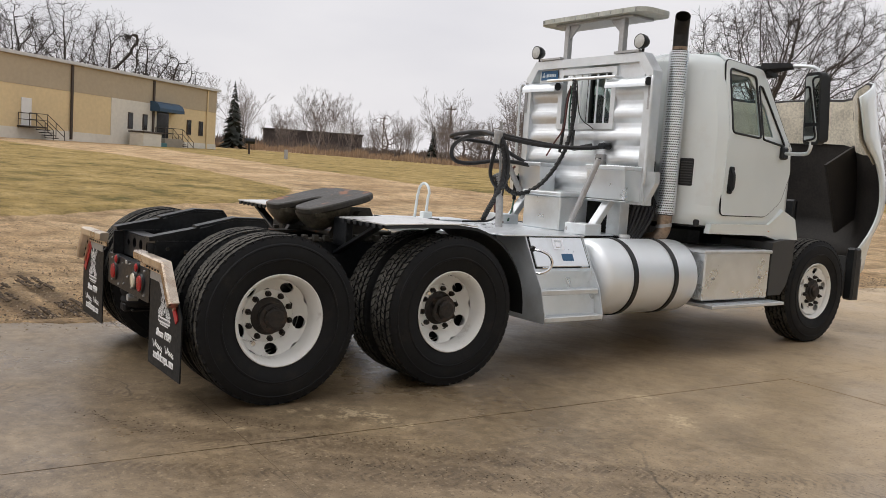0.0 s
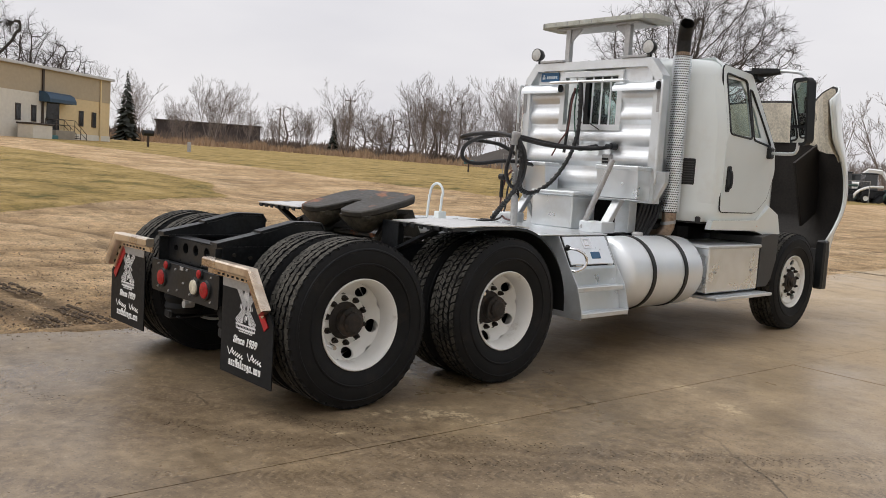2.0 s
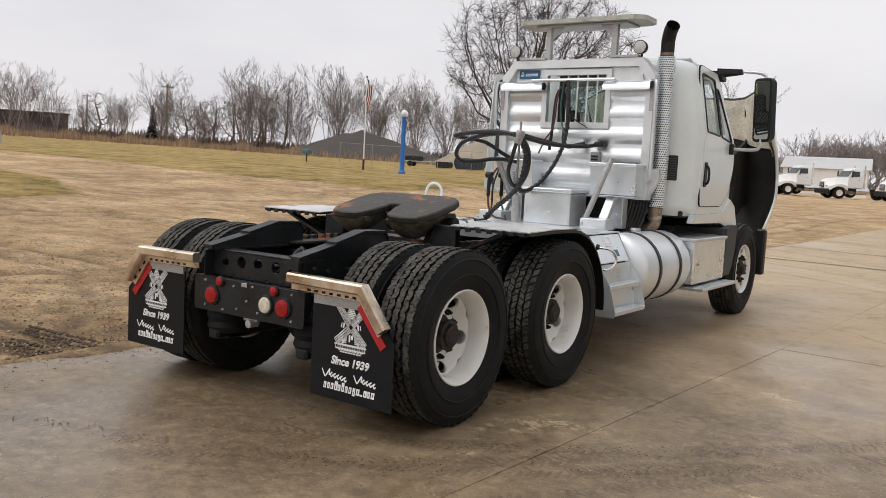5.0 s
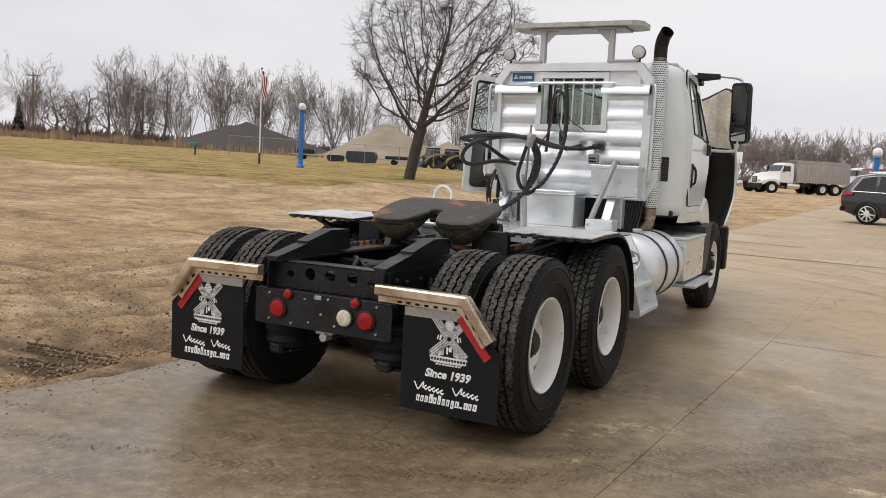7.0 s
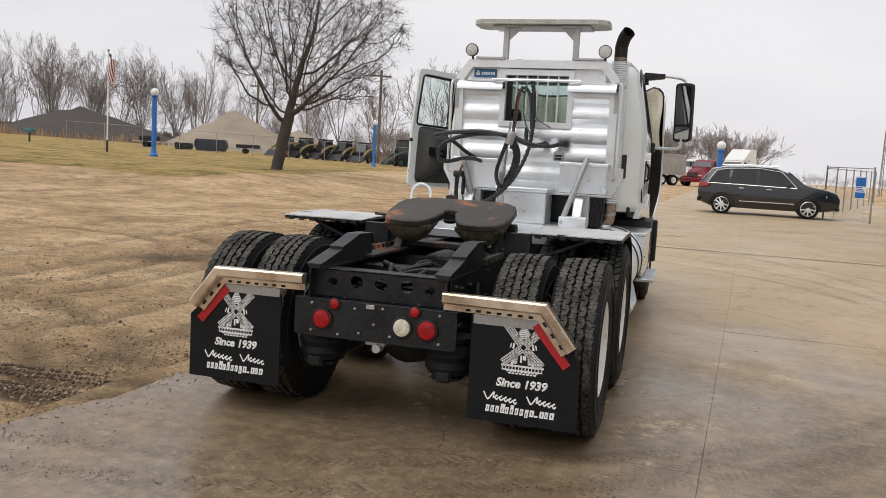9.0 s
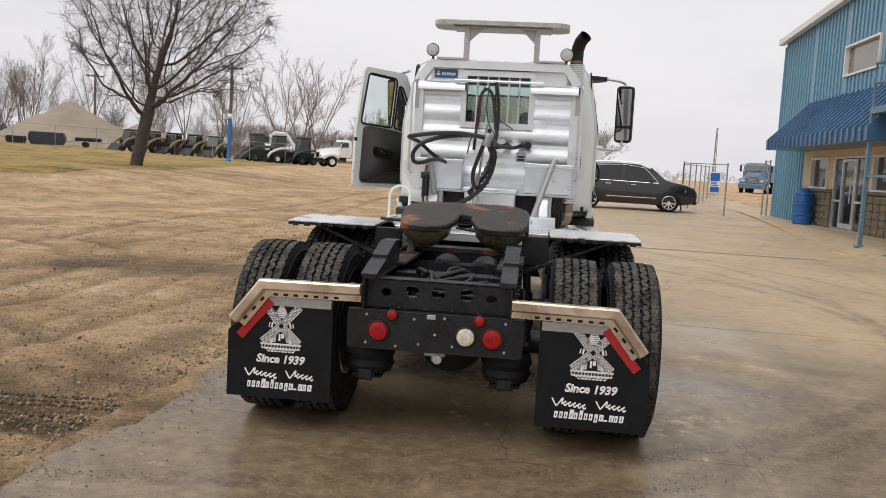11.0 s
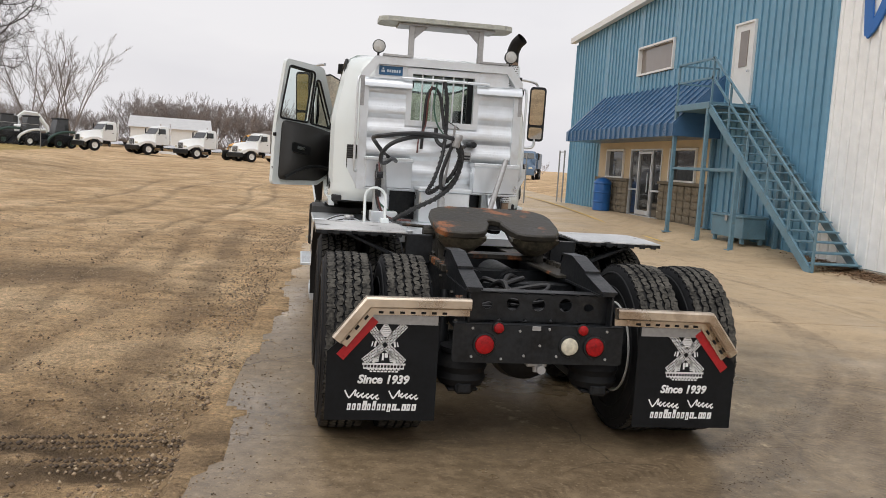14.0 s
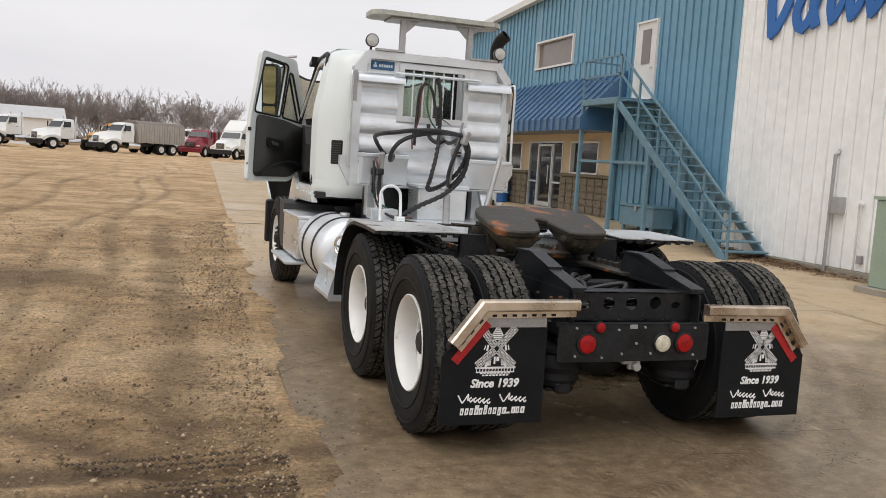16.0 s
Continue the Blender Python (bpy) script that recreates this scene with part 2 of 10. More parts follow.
CLEAR_LENS = mat("clear_lens", (0.62, 0.58, 0.46), 0.2, var=0.2, scale=30, coat=0.6)
LAMP_LENS = mat("frosted_lamp_lens", (0.50, 0.50, 0.48), 0.22, var=0.1, scale=30, coat=0.5)
AMBER = mat("amber_lens", (0.75, 0.22, 0.02), 0.2, var=0.15, coat=0.6)
RED_TAPE = mat("red_reflective_strip", (0.42, 0.015, 0.02), 0.35, var=0.2)
FLAP = mat("black_flap_rubber", (0.0075, 0.0085, 0.010), 0.5, spec=0.22, var=0.3, scale=4)
PRINT = mat("white_print", (0.86, 0.86, 0.86), 0.55, var=0.06)
HOSE = mat("black_hose_rubber", (0.012, 0.012, 0.013), 0.45, var=0.4, scale=20)
HOSE_RED = mat("red_hose", (0.10, 0.03, 0.025), 0.5)
HOSE_GREEN = mat("green_hose", (0.03, 0.09, 0.06), 0.5)
BADGE = mat("blue_badge", (0.02, 0.10, 0.22), 0.35, var=0.1)
BADGE_MARK = mat("pale_badge_mark", (0.55, 0.62, 0.68), 0.4, var=0.1)
SEAT = mat("dark_grey_fabric", (0.03, 0.03, 0.032), 0.9, var=0.2)
DOOR_TRIM = mat("charcoal_door_lining", (0.024, 0.023, 0.021), 0.55, var=0.2, scale=6, bump=0.0006)
TRIM_GREY = mat("dark_grey_door_trim", (0.052, 0.052, 0.052), 0.6, var=0.15, scale=6, bump=0.0006)
HOOD_IN = mat("dirty_hood_lining", (0.022, 0.019, 0.017), 0.7, var=0.5, scale=5)
HOOD_INSUL = mat("beige_hood_insulation", (0.70, 0.65, 0.54), 0.6, var=0.25, scale=4, bump=0.004, bump_scale=12)
GLASS = glass("window_glass", (0.78, 0.86, 0.84))
MIRROR = mat("mirror_glass", (0.62, 0.64, 0.64), 0.03, 1.0, var=0.02, rvar=0.0)
BAR_PLASTIC = mat("weathered_white_plastic", (0.46, 0.47, 0.42), 0.45, var=0.12, scale=6, stain=(0.20, 0.20, 0.16), stain_at=(0.5, 0.75), stain_scale=6.0)
GALV = mat("galvanised_steel", (0.42, 0.42, 0.42), 0.5, 0.7, var=0.15)


# ---------------------------------------------------------------- lie of the land
def sstep(a, b, x):
    t = min(1.0, max(0.0, (x - a) / (b - a)))
    return t * t * (3 - 2 * t)


def ground_z(x, y):
    """Height of the land: level by the truck, rising gently to the west, the far yard and the workshop."""
    d = math.hypot(x, y)
    west = 0.85 * sstep(4, 19, -x) * sstep(8, 30, d) + 0.0235 * max(0.0, -x - 22)
    low = min(west, 0.0335 * max(0.0, -x - 9))
    west = low + (west - low) * sstep(11, 24, y)
    north = min(0.66, 0.0125 * max(0.0, y - 6))
    apron = 0.40 * sstep(6.9, 8.6, x) * sstep(5, 17, y) * (1 - sstep(32, 40, y))
    return max(west, north, apron)


def slab_x(y):
    """West edge of the concrete."""
    return -1.77 + 0.053 * y


def wobble(x, y, s, seed=0.0):
    return noise.noise(Vector((x * s, y * s, seed)))


def grass_amount(x, y):
    """1 on turf, 0 on gravel."""
    w = 0.6 * wobble(x, y, 0.25, 3)
    top = 8.6 + 2.7 * sstep(-17, -26, x) - 4.5 * sstep(-44, -56, x)
    mound = min(sstep(-12.0, -13.4, x + w + 0.6 * max(0.0, y)), sstep(top + 0.8, top - 0.8, y + w))
    mound *= sstep(-62, -54, x)
    # road from the tan building runs between the mound and the far turf
    far = min(sstep(18.2, 20.0, y + w - 1.0 * sstep(-26, -14, x)), sstep(-14.5, -16.5, x + w + 0.16 * max(0.0, y - 30)))
    far *= sstep(-110, -95, x)
    return max(mound, far)


# ---------------------------------------------------------------- ground materials
def ground_material():
    m = bpy.data.materials.new("gravel_and_turf")
    m.use_nodes = True
    n, l = m.node_tree.nodes, m.node_tree.links
    b = n["Principled BSDF"]
    tc = n.new("ShaderNodeTexCoord")

    def tex(s, d=4.0, rough=0.55):
        q = n.new("ShaderNodeTexNoise")
        q.inputs["Scale"].default_value, q.inputs["Detail"].default_value, q.inputs["Roughness"].default_value = s, d, rough
        l.new(tc.outputs["Object"], q.inputs["Vector"])
        return q.outputs["Fac"]

    def ramp(src, stops):
        q = n.new("ShaderNodeValToRGB")
        q.color_ramp.elements.remove(q.color_ramp.elements[1])
        for i, (p, c) in enumerate(stops):
            e = q.color_ramp.elements[0] if i == 0 else q.color_ramp.elements.new(p)
            e.position, e.color = p, (*c, 1)
        l.new(src, q.inputs[0])
        return q.outputs[0]

    def mix(f, a, c, mode="MIX"):
        q = n.new("ShaderNodeMix")
        q.data_type, q.blend_type = "RGBA", mode
        if isinstance(f, float):
            q.inputs[0].default_value = f
        else:
            l.new(f, q.inputs[0])
        l.new(a, q.inputs[6])
        l.new(c, q.inputs[7])
        return q.outputs[2]

    gravel = ramp(tex(0.55, 6), [(0.34, (0.45, 0.305, 0.168)), (0.50, (0.58, 0.410, 0.238)), (0.66, (0.70, 0.520, 0.322))])
    stones = ramp(tex(26.0, 5, 0.7), [(0.36, (0.40, 0.38, 0.35)), (0.50, (1.0, 1.0, 1.0)), (0.66, (1.55, 1.5, 1.42))])
    gravel = mix(0.55, gravel, stones, "MULTIPLY")
    patches = ramp(tex(2.6, 8, 0.7), [(0.36, (0.52, 0.50, 0.47)), (0.50, (1.0, 1.0, 1.0)), (0.64, (1.22, 1.2, 1.16))])
    gravel = mix(0.70, gravel, patches, "MULTIPLY")
    pebbles = ramp(tex(70.0, 3, 0.6), [(0.40, (0.55, 0.54, 0.52)), (0.52, (1.0, 1.0, 1.0)), (0.68, (1.7, 1.65, 1.55))])
    gravel = mix(0.28, gravel, pebbles, "MULTIPLY")
    # long wheel-dragged streaks, two ways
    for ang, sc in ((0.35, 1.0), (-0.5, 0.7)):
        mp = n.new("ShaderNodeMapping")
        mp.inputs["Rotation"].default_value = (0, 0, ang)
        mp.inputs["Scale"].default_value = (0.22 * sc, 3.2 * sc, 1.0)
        l.new(tc.outputs["Object"], mp.inputs["Vector"])
        q = n.new("ShaderNodeTexNoise")
        q.inputs["Scale"].default_value, q.inputs["Detail"].default_value, q.inputs["Roughness"].default_value = 1.0, 7.0, 0.68
        l.new(mp.outputs[0], q.inputs["Vector"])
        gravel = mix(0.30, gravel, ramp(q.outputs["Fac"], [(0.36, (0.45, 0.43, 0.40)), (0.44, (1.0, 1.0, 1.0)), (0.62, (1.10, 1.09, 1.08))]), "MULTIPLY")
    clods = ramp(tex(11.0, 4, 0.6), [(0.34, (0.38, 0.36, 0.33)), (0.40, (1.0, 1.0, 1.0)), (0.66, (1.0, 1.0, 1.0)), (0.72, (1.22, 1.20, 1.16))])
    where = ramp(tex(0.8, 6, 0.65), [(0.40, (0.15, 0.15, 0.15)), (0.56, (1.0, 1.0, 1.0))])
    gravel = mix(where, gravel, mix(0.85, gravel, clods, "MULTIPLY"))
    turf = ramp(tex(0.55, 9, 0.70), [(0.36, (0.165, 0.140, 0.046)), (0.45, (0.345, 0.245, 0.086)), (0.56, (0.47, 0.335, 0.135)), (0.66, (0.55, 0.40, 0.185))])
    tufts = ramp(tex(2.8, 8, 0.75), [(0.38, (0.50, 0.52, 0.44)), (0.50, (1.0, 1.0, 1.0)), (0.64, (1.22, 1.18, 1.08))])
    turf = mix(0.75, turf, tufts, "MULTIPLY")
    blades = ramp(tex(22.0, 6, 0.75), [(0.32, (0.45, 0.45, 0.40)), (0.55, (1.05, 1.05, 1.0)), (0.70, (1.4, 1.35, 1.2))])
    turf = mix(0.6, turf, blades, "MULTIPLY")
    at = n.new("ShaderNodeAttribute")
    at.attribute_name = "turf"
    mud = n.new("ShaderNodeAttribute")
    mud.attribute_name = "mud"
    mudc = ramp(tex(3.0, 6), [(0.35, (0.080, 0.055, 0.034)), (0.65, (0.15, 0.105, 0.064))])
    g = mix(mud.outputs["Fac"], gravel, mudc)
    ed = n.new("ShaderNodeMath")
    ed.operation = "MULTIPLY_ADD"
    l.new(tex(1.6, 8, 0.7), ed.inputs[0])
    ed.inputs[1].default_value = 0.55
    l.new(at.outputs["Fac"], ed.inputs[2])
    er = n.new("ShaderNodeMapRange")
    er.inputs[1].default_value, er.inputs[2].default_value = 0.72, 0.84
    l.new(ed.outputs[0], er.inputs[0])
    l.new(mix(er.outputs[0], g, turf), b.inputs["Base Color"])
    b.inputs["Roughness"].default_value = 0.92
    b.inputs["Specular IOR Level"].default_value = 0.25
    bp = n.new("ShaderNodeBump")
    bp.inputs["Distance"].default_value = 0.07
    l.new(tex(26.0, 6, 0.7), bp.inputs["Height"])
    l.new(bp.outputs[0], b.inputs["Normal"])
    return m


# tyre arcs on the concrete: centre, radius, half width
ARCS = ((-2.53, 4.94, 7.13, 0.10), (-2.2, 4.1, 6.62, 0.12), (-2.53, 4.94, 8.55, 0.09), (-5.1, 5.9, 9.75, 0.09), (-14.0, -12.0, 14.9, 0.10), (10.0, -6.0, 9.15, 0.10), (24.0, -20.0, 25.5, 0.12))


def concrete_material():
    """Stained, damp yard concrete with tyre arcs and a fine sandy grain."""
    m = mat("stained_damp_concrete", (0.175, 0.127, 0.076), 0.5, c2=(0.300, 0.224, 0.138), scale=0.9, fine=11, rvar=0.16, bump=0.0012, bump_scale=120)
    n, l = m.node_tree.nodes, m.node_tree.links
    b = n["Principled BSDF"]
    geo = n.new("ShaderNodeNewGeometry")
    src = b.inputs["Base Color"].links[0].from_socket

    def tex(s, d, rough):
        q = n.new("ShaderNodeTexNoise")
        q.inputs["Scale"].default_value, q.inputs["Detail"].default_value, q.inputs["Roughness"].default_value = s, d, rough
        l.new(geo.outputs["Position"], q.inputs["Vector"])
        return q.outputs["Fac"]

    def maths(op, a, c=None, d=None):
        q = n.new("ShaderNodeMath")
        q.operation = op
        for i, v in enumerate((a, c, d)):
            if v is None:
                continue
            if isinstance(v, (int, float)):
                q.inputs[i].default_value = v
            else:
                l.new(v, q.inputs[i])
        return q.outputs[0]

    def span(v, a, c):
        q = n.new("ShaderNodeMapRange")
        q.inputs[1].default_value, q.inputs[2].default_value = a, c
        l.new(v, q.inputs[0])
        return q.outputs[0]

    def mix(f, a, colour):
        q = n.new("ShaderNodeMix")
        q.data_type = "RGBA"
        l.new(f, q.inputs[0])
        l.new(a, q.inputs[6])
        q.inputs[7].default_value = (*colour, 1)
        return q.outputs[2]

    sep = n.new("ShaderNodeSeparateXYZ")
    l.new(geo.outputs["Position"], sep.inputs[0])
    dry = span(maths("ADD", maths("MULTIPLY_ADD", sep.outputs["Y"], 0.75, maths("MULTIPLY", sep.outputs["X"], 0.45)), maths("MULTIPLY", maths("SUBTRACT", tex(0.45, 7, 0.65), 0.5), 5.0)), 1.3, 4.6)
    src = mix(maths("MULTIPLY", dry, 0.85), src, (0.53, 0.400, 0.252))
    stains = span(tex(0.42, 10, 0.72), 0.50, 0.60)
    c = mix(maths("MULTIPLY", stains, maths("SUBTRACT", 0.50, maths("MULTIPLY", dry, 0.35))), src, (0.110, 0.078, 0.047))
    fine_stain = span(tex(3.2, 10, 0.78), 0.52, 0.60)
    c = mix(maths("MULTIPLY", fine_stain, 0.26), c, (0.11, 0.078, 0.047))
    pale = span(tex(0.75, 10, 0.74), 0.57, 0.66)
    c = mix(maths("MULTIPLY", pale, 0.42), c, (0.43, 0.325, 0.195))
    # clusters of fine pale crust, with hard edges
    crust = maths("MULTIPLY", span(tex(0.9, 10, 0.75), 0.585, 0.63), span(tex(14.0, 7, 0.78), 0.47, 0.54))
    c = mix(maths("MULTIPLY", crust, 0.75), c, (0.58, 0.46, 0.29))
    scuff = span(tex(13.0, 9, 0.8), 0.55, 0.66)
    c = mix(maths("MULTIPLY", scuff, 0.30), c, (0.45, 0.35, 0.225))
    # tyre marks swung round by turning vehicles: a smear under rows of lug prints
    arcs = lugs = None
    warp = maths("MULTIPLY", maths("SUBTRACT", tex(0.6, 4, 0.55), 0.5), 0.16)
    for cx, cy, r, w in ARCS:
        q = n.new("ShaderNodeVectorMath")
        q.operation = "DISTANCE"
        l.new(geo.outputs["Position"], q.inputs[0])
        q.inputs[1].default_value = (cx, cy, 0)
        off = maths("SUBTRACT", maths("ADD", q.outputs["Value"], warp), r)
        a = span(maths("ABSOLUTE", off), w, w * 0.55)
        arcs = a if arcs is None else maths("MAXIMUM", arcs, a)
        turn = maths("ARCTAN2", maths("SUBTRACT", sep.outputs["Y"], cy), maths("SUBTRACT", sep.outputs["X"], cx))
        wave = maths("SINE", maths("ADD", maths("MULTIPLY", turn, 120.0 * r), maths("MULTIPLY", maths("ABSOLUTE", off), 70.0)))
        g_ = maths("MULTIPLY", a, span(wave, -0.1, 0.5))
        lugs = g_ if lugs is None else maths("MAXIMUM", lugs, g_)
    patchy = span(tex(1.1, 7, 0.7), 0.40, 0.56)
    c = mix(maths("MULTIPLY", maths("MULTIPLY", arcs, patchy), 0.24), c, (0.085, 0.058, 0.034))
    c = mix(maths("MULTIPLY", maths("MULTIPLY", lugs, span(tex(6.0, 8, 0.8), 0.46, 0.56)), 0.50), c, (0.060, 0.040, 0.024))
    # hairline cracks and the scars of old saw cuts
    vo = n.new("ShaderNodeTexVoronoi")
    vo.feature, vo.inputs["Scale"].default_value = "DISTANCE_TO_EDGE", 0.31
    wv = n.new("ShaderNodeVectorMath")
    wv.operation = "MULTIPLY_ADD"
    wn_ = n.new("ShaderNodeTexNoise")
    wn_.inputs["Scale"].default_value, wn_.inputs["Detail"].default_value = 1.3, 8.0
    l.new(geo.outputs["Position"], wn_.inputs["Vector"])
    l.new(wn_.outputs["Color"], wv.inputs[0])
    wv.inputs[1].default_value = (0.5, 0.5, 0.0)
    l.new(geo.outputs["Position"], wv.inputs[2])
    l.new(wv.outputs[0], vo.inputs["Vector"])
    crack = maths("MULTIPLY", span(vo.outputs["Distance"], 0.0022, 0.0008), span(tex(0.5, 4, 0.6), 0.50, 0.60))
    c = mix(maths("MULTIPLY", crack, 0.75), c, (0.060, 0.044, 0.029))
    grit = span(tex(55.0, 3, 0.6), 0.58, 0.66)
    c = mix(maths("MULTIPLY", grit, 0.6), c, (0.07, 0.052, 0.035))
    sand = span(tex(34.0, 4, 0.7), 0.58, 0.66)
    c = mix(maths("MULTIPLY", sand, 0.45), c, (0.46, 0.36, 0.235))
    l.new(c, b.inputs["Base Color"])
    # damp patches shine
    rough = span(tex(0.5, 6, 0.6), 0.36, 0.62)
    q = n.new("ShaderNodeMapRange")
    q.inputs[3].default_value, q.inputs[4].default_value = 0.17, 0.50
    l.new(rough, q.inputs[0])
    l.new(maths("ADD", q.outputs[0], maths("MULTIPLY", dry, 0.25)), b.inputs["Roughness"])
    b.inputs["Specular IOR Level"].default_value = 0.42
    return m


GROUND = ground_material()
CONCRETE = concrete_material()


# ---------------------------------------------------------------- ground sheet
def axis_steps(a, lo, hi, b, fine, grow):
    out, v, s = [], lo, fine
    while v < hi:
        out.append(v)
        v += fine
    s = fine
    while v < b:
        out.append(v)
        s *= grow
        v += s
    out.append(b)
    v, s, left = lo, fine, []
    while v > a:
        s *= grow
        v -= s
        left.append(max(v, a))
    return left[::-1] + out


def ruts(x, y):
    """Tyre ruts and mud west of the concrete."""
    mud = z = 0.0
    e = x - slab_x(y)
    for off, w, amp, ph in ((-1.9, 0.22, 0.035, 0.2), (-2.5, 0.16, 0.03, 1.1), (-4.6, 0.25, 0.03, 2.0), (-6.2, 0.2, 0.03, 0.7)):
        k = abs(e - off - 0.35 * math.sin(y * 0.35 + ph))
        if k < w:
            f = 1 - k / w
            z -= amp * f
            mud = max(mud, f * (0.5 + 0.5 * wobble(x, y, 0.8, 9)))
    for cx, cy, r, w in ((-9.5, 3.2, 4.2, 0.2), (-9.5, 3.2, 5.0, 0.2), (-20.0, 14.0, 4.5, 0.25), (-20.0, 14.0, 6.0, 0.25), (-26.0, 16.0, 9.0, 0.3), (-4.0, -9.0, 6.9, 0.22), (-4.0, -9.0, 7.5, 0.2), (-8.0, -6.0, 7.4, 0.2), (-8.0, -6.0, 8.1, 0.25)):
        k = abs(math.hypot(x - cx, y - cy) - r - 0.15 * wobble(x, y, 0.7, 2))
        if k < w:
            f = 1 - k / w
            z -= 0.04 * f
            mud = max(mud, f * (0.55 + 0.6 * wobble(x, y, 0.9, 4)))
    # damp dark strip beside the slab, a dark patch, and ridged tracks that leave the slab
    k = abs(x + 2.45 + 0.08 * wobble(x, y, 0.5, 21)) + 0.10 * wobble(x, y, 1.6, 22)
    if -0.9 < y < 12 and k < 0.26:
        mud = max(mud, 0.62 * sstep(0.30, 0.08, k) * (0.55 + 0.45 * sstep(-0.3, 0.15, wobble(x, y, 0.8, 23))))
    mud = max(mud, 0.8 * sstep(1.5, 0.5, math.hypot((x + 4.6) * 0.7, y - 5.2) + 0.7 * wobble(x, y, 0.9, 24)))
    for yc, w in ((-1.0, 0.11), (-1.37, 0.11), (-2.05, 0.12), (-2.7, 0.10)):
        k = abs(y - yc - 0.05 * (x + 2.2) - 0.06 * wobble(x, y, 1.1, 25))
        if k < 1.8 * w and -6.0 < x:
            f = sstep(1.8 * w, 0.7 * w, k) * sstep(-0.5, -0.1, wobble(x, y, 0.8, 26)) * sstep(-6.0, -4.5, x)
            z -= f * 0.016
            mud = max(mud, 0.9 * f)
    return z, min(1.0, max(0.0, mud + 0.35 * sstep(0.25, 0.6, wobble(x, y, 0.45, 12))))


xs = axis_steps(-900, -8.5, 0.2, 900, 0.07, 1.045)
ys = axis_steps(-500, -5.0, 8.0, 900, 0.08, 1.055)
verts, turf_v, mud_v = [], [], []
for yy in ys:
    for xx in xs:
        zz = ground_z(xx, yy)
        e = xx - slab_x(yy)
        spill = 0.10 + 0.20 * wobble(xx, yy, 0.8, 31) + 0.10 * wobble(xx, yy, 3.1, 32) if -6 < yy < 14 else 0.0
        on_slab = e > spill and -30 < yy < 62 and xx < 30
        g = 0.0 if on_slab else grass_amount(xx, yy)
        near = 1 - sstep(25, 60, math.hypot(xx, yy))
        if on_slab:
            zz -= 0.09 * sstep(0.0, 0.3, e - max(0.0, spill)) + 0.03
            m_ = 0.0
        else:
            dz, m_ = ruts(xx, yy)
            zz += near * (dz * (1 - g) + 0.022 * wobble(xx, yy, 1.7) + 0.03 * wobble(xx, yy, 0.4, 7) + 0.014 * wobble(xx, yy, 6.0, 8)) - 0.012 - 0.012 * (1 - sstep(0, 1.2, -e))
            if near > 0.9 and e > -3:
                zz += 0.010 * wobble(xx, yy, 13.0, 33)
            if e > -0.12:
                zz = max(zz, ground_z(xx, yy) + 0.006 + 0.006 * wobble(xx, yy, 9.0, 34))
            zz += g * near * 0.05 + g * 0.03 * sstep(-14, -22, xx) * (1 - sstep(12, 14, yy))
            m_ *= 0.85 * near
        verts.append((xx, yy, zz))
        turf_v.append(g)
        mud_v.append(m_)
nx = len(xs)
faces = [(j * nx + i, j * nx + i + 1, (j + 1) * nx + i + 1, (j + 1) * nx + i) for j in range(len(ys) - 1) for i in range(nx - 1)]
me = bpy.data.meshes.new("ground")
me.from_pydata(verts, [], faces)
me.polygons.foreach_set("use_smooth", [True] * len(me.polygons))
for key, vals in (("turf", turf_v), ("mud", mud_v)):
    at = me.attributes.new(key, "FLOAT", "POINT")
    at.data.foreach_set("value", vals)
me.materials.append(GROUND)
tagged(new("ground", me), "rutted tan gravel yard with patches of dry winter turf", "ground", kind="structure")

# ---------------------------------------------------------------- blue and white steel workshop
WX = 9.15
BLUE_STEEL = mat("blue_ribbed_steel", (0.138, 0.300, 0.418), 0.42, var=0.08, scale=0.8, fine=5, coat=0.2)
WHITE_STEEL = mat("white_ribbed_steel", (0.88, 0.89, 0.88), 0.42, var=0.05, scale=0.8, fine=5)
AWN_BLUE = mat("blue_standing_seam", (0.050, 0.118, 0.220), 0.34, var=0.12, scale=1.5, coat=0.2)
STAIR_BLUE = mat("grey_blue_painted_steel", (0.115, 0.215, 0.275), 0.5, var=0.15, scale=5, stain=(0.14, 0.16, 0.16), stain_at=(0.55, 0.8), stain_scale=6.0)
TAN_STUCCO = mat("tan_stucco", (0.58, 0.47, 0.31), 0.85, var=0.07, scale=2, bump=0.002, bump_scale=80)
BLOCK = mat("brown_split_block", (0.175, 0.148, 0.105), 0.9, var=0.25, scale=5, bump=0.008, bump_scale=35)
MORTAR = mat("grey_mortar", (0.15, 0.128, 0.092), 0.9)
TRIM_WHITE = mat("white_trim", (0.72, 0.72, 0.70), 0.45, var=0.05)
TINTED = mat("dark_tinted_pane", (0.020, 0.022, 0.022), 0.06, var=0.2, rvar=0.02, coat=0.3)
BRONZE_PANE = mat("bronze_blind_behind_pane", (0.17, 0.14, 0.115), 0.12, var=0.08, rvar=0.03, coat=0.4)
FOUND = mat("foundation_concrete", (0.30, 0.27, 0.22), 0.85, var=0.15, bump=0.002)
BARREL = mat("blue_plastic_drum", (0.015, 0.105, 0.33), 0.4, var=0.12)
SIGN_BLUE = mat("blue_sign_paint", (0.020, 0.130, 0.42), 0.4, var=0.08)
ROOF_MET = mat("pale_metal_roof", (0.55, 0.55, 0.54), 0.45, 0.2, var=0.1)


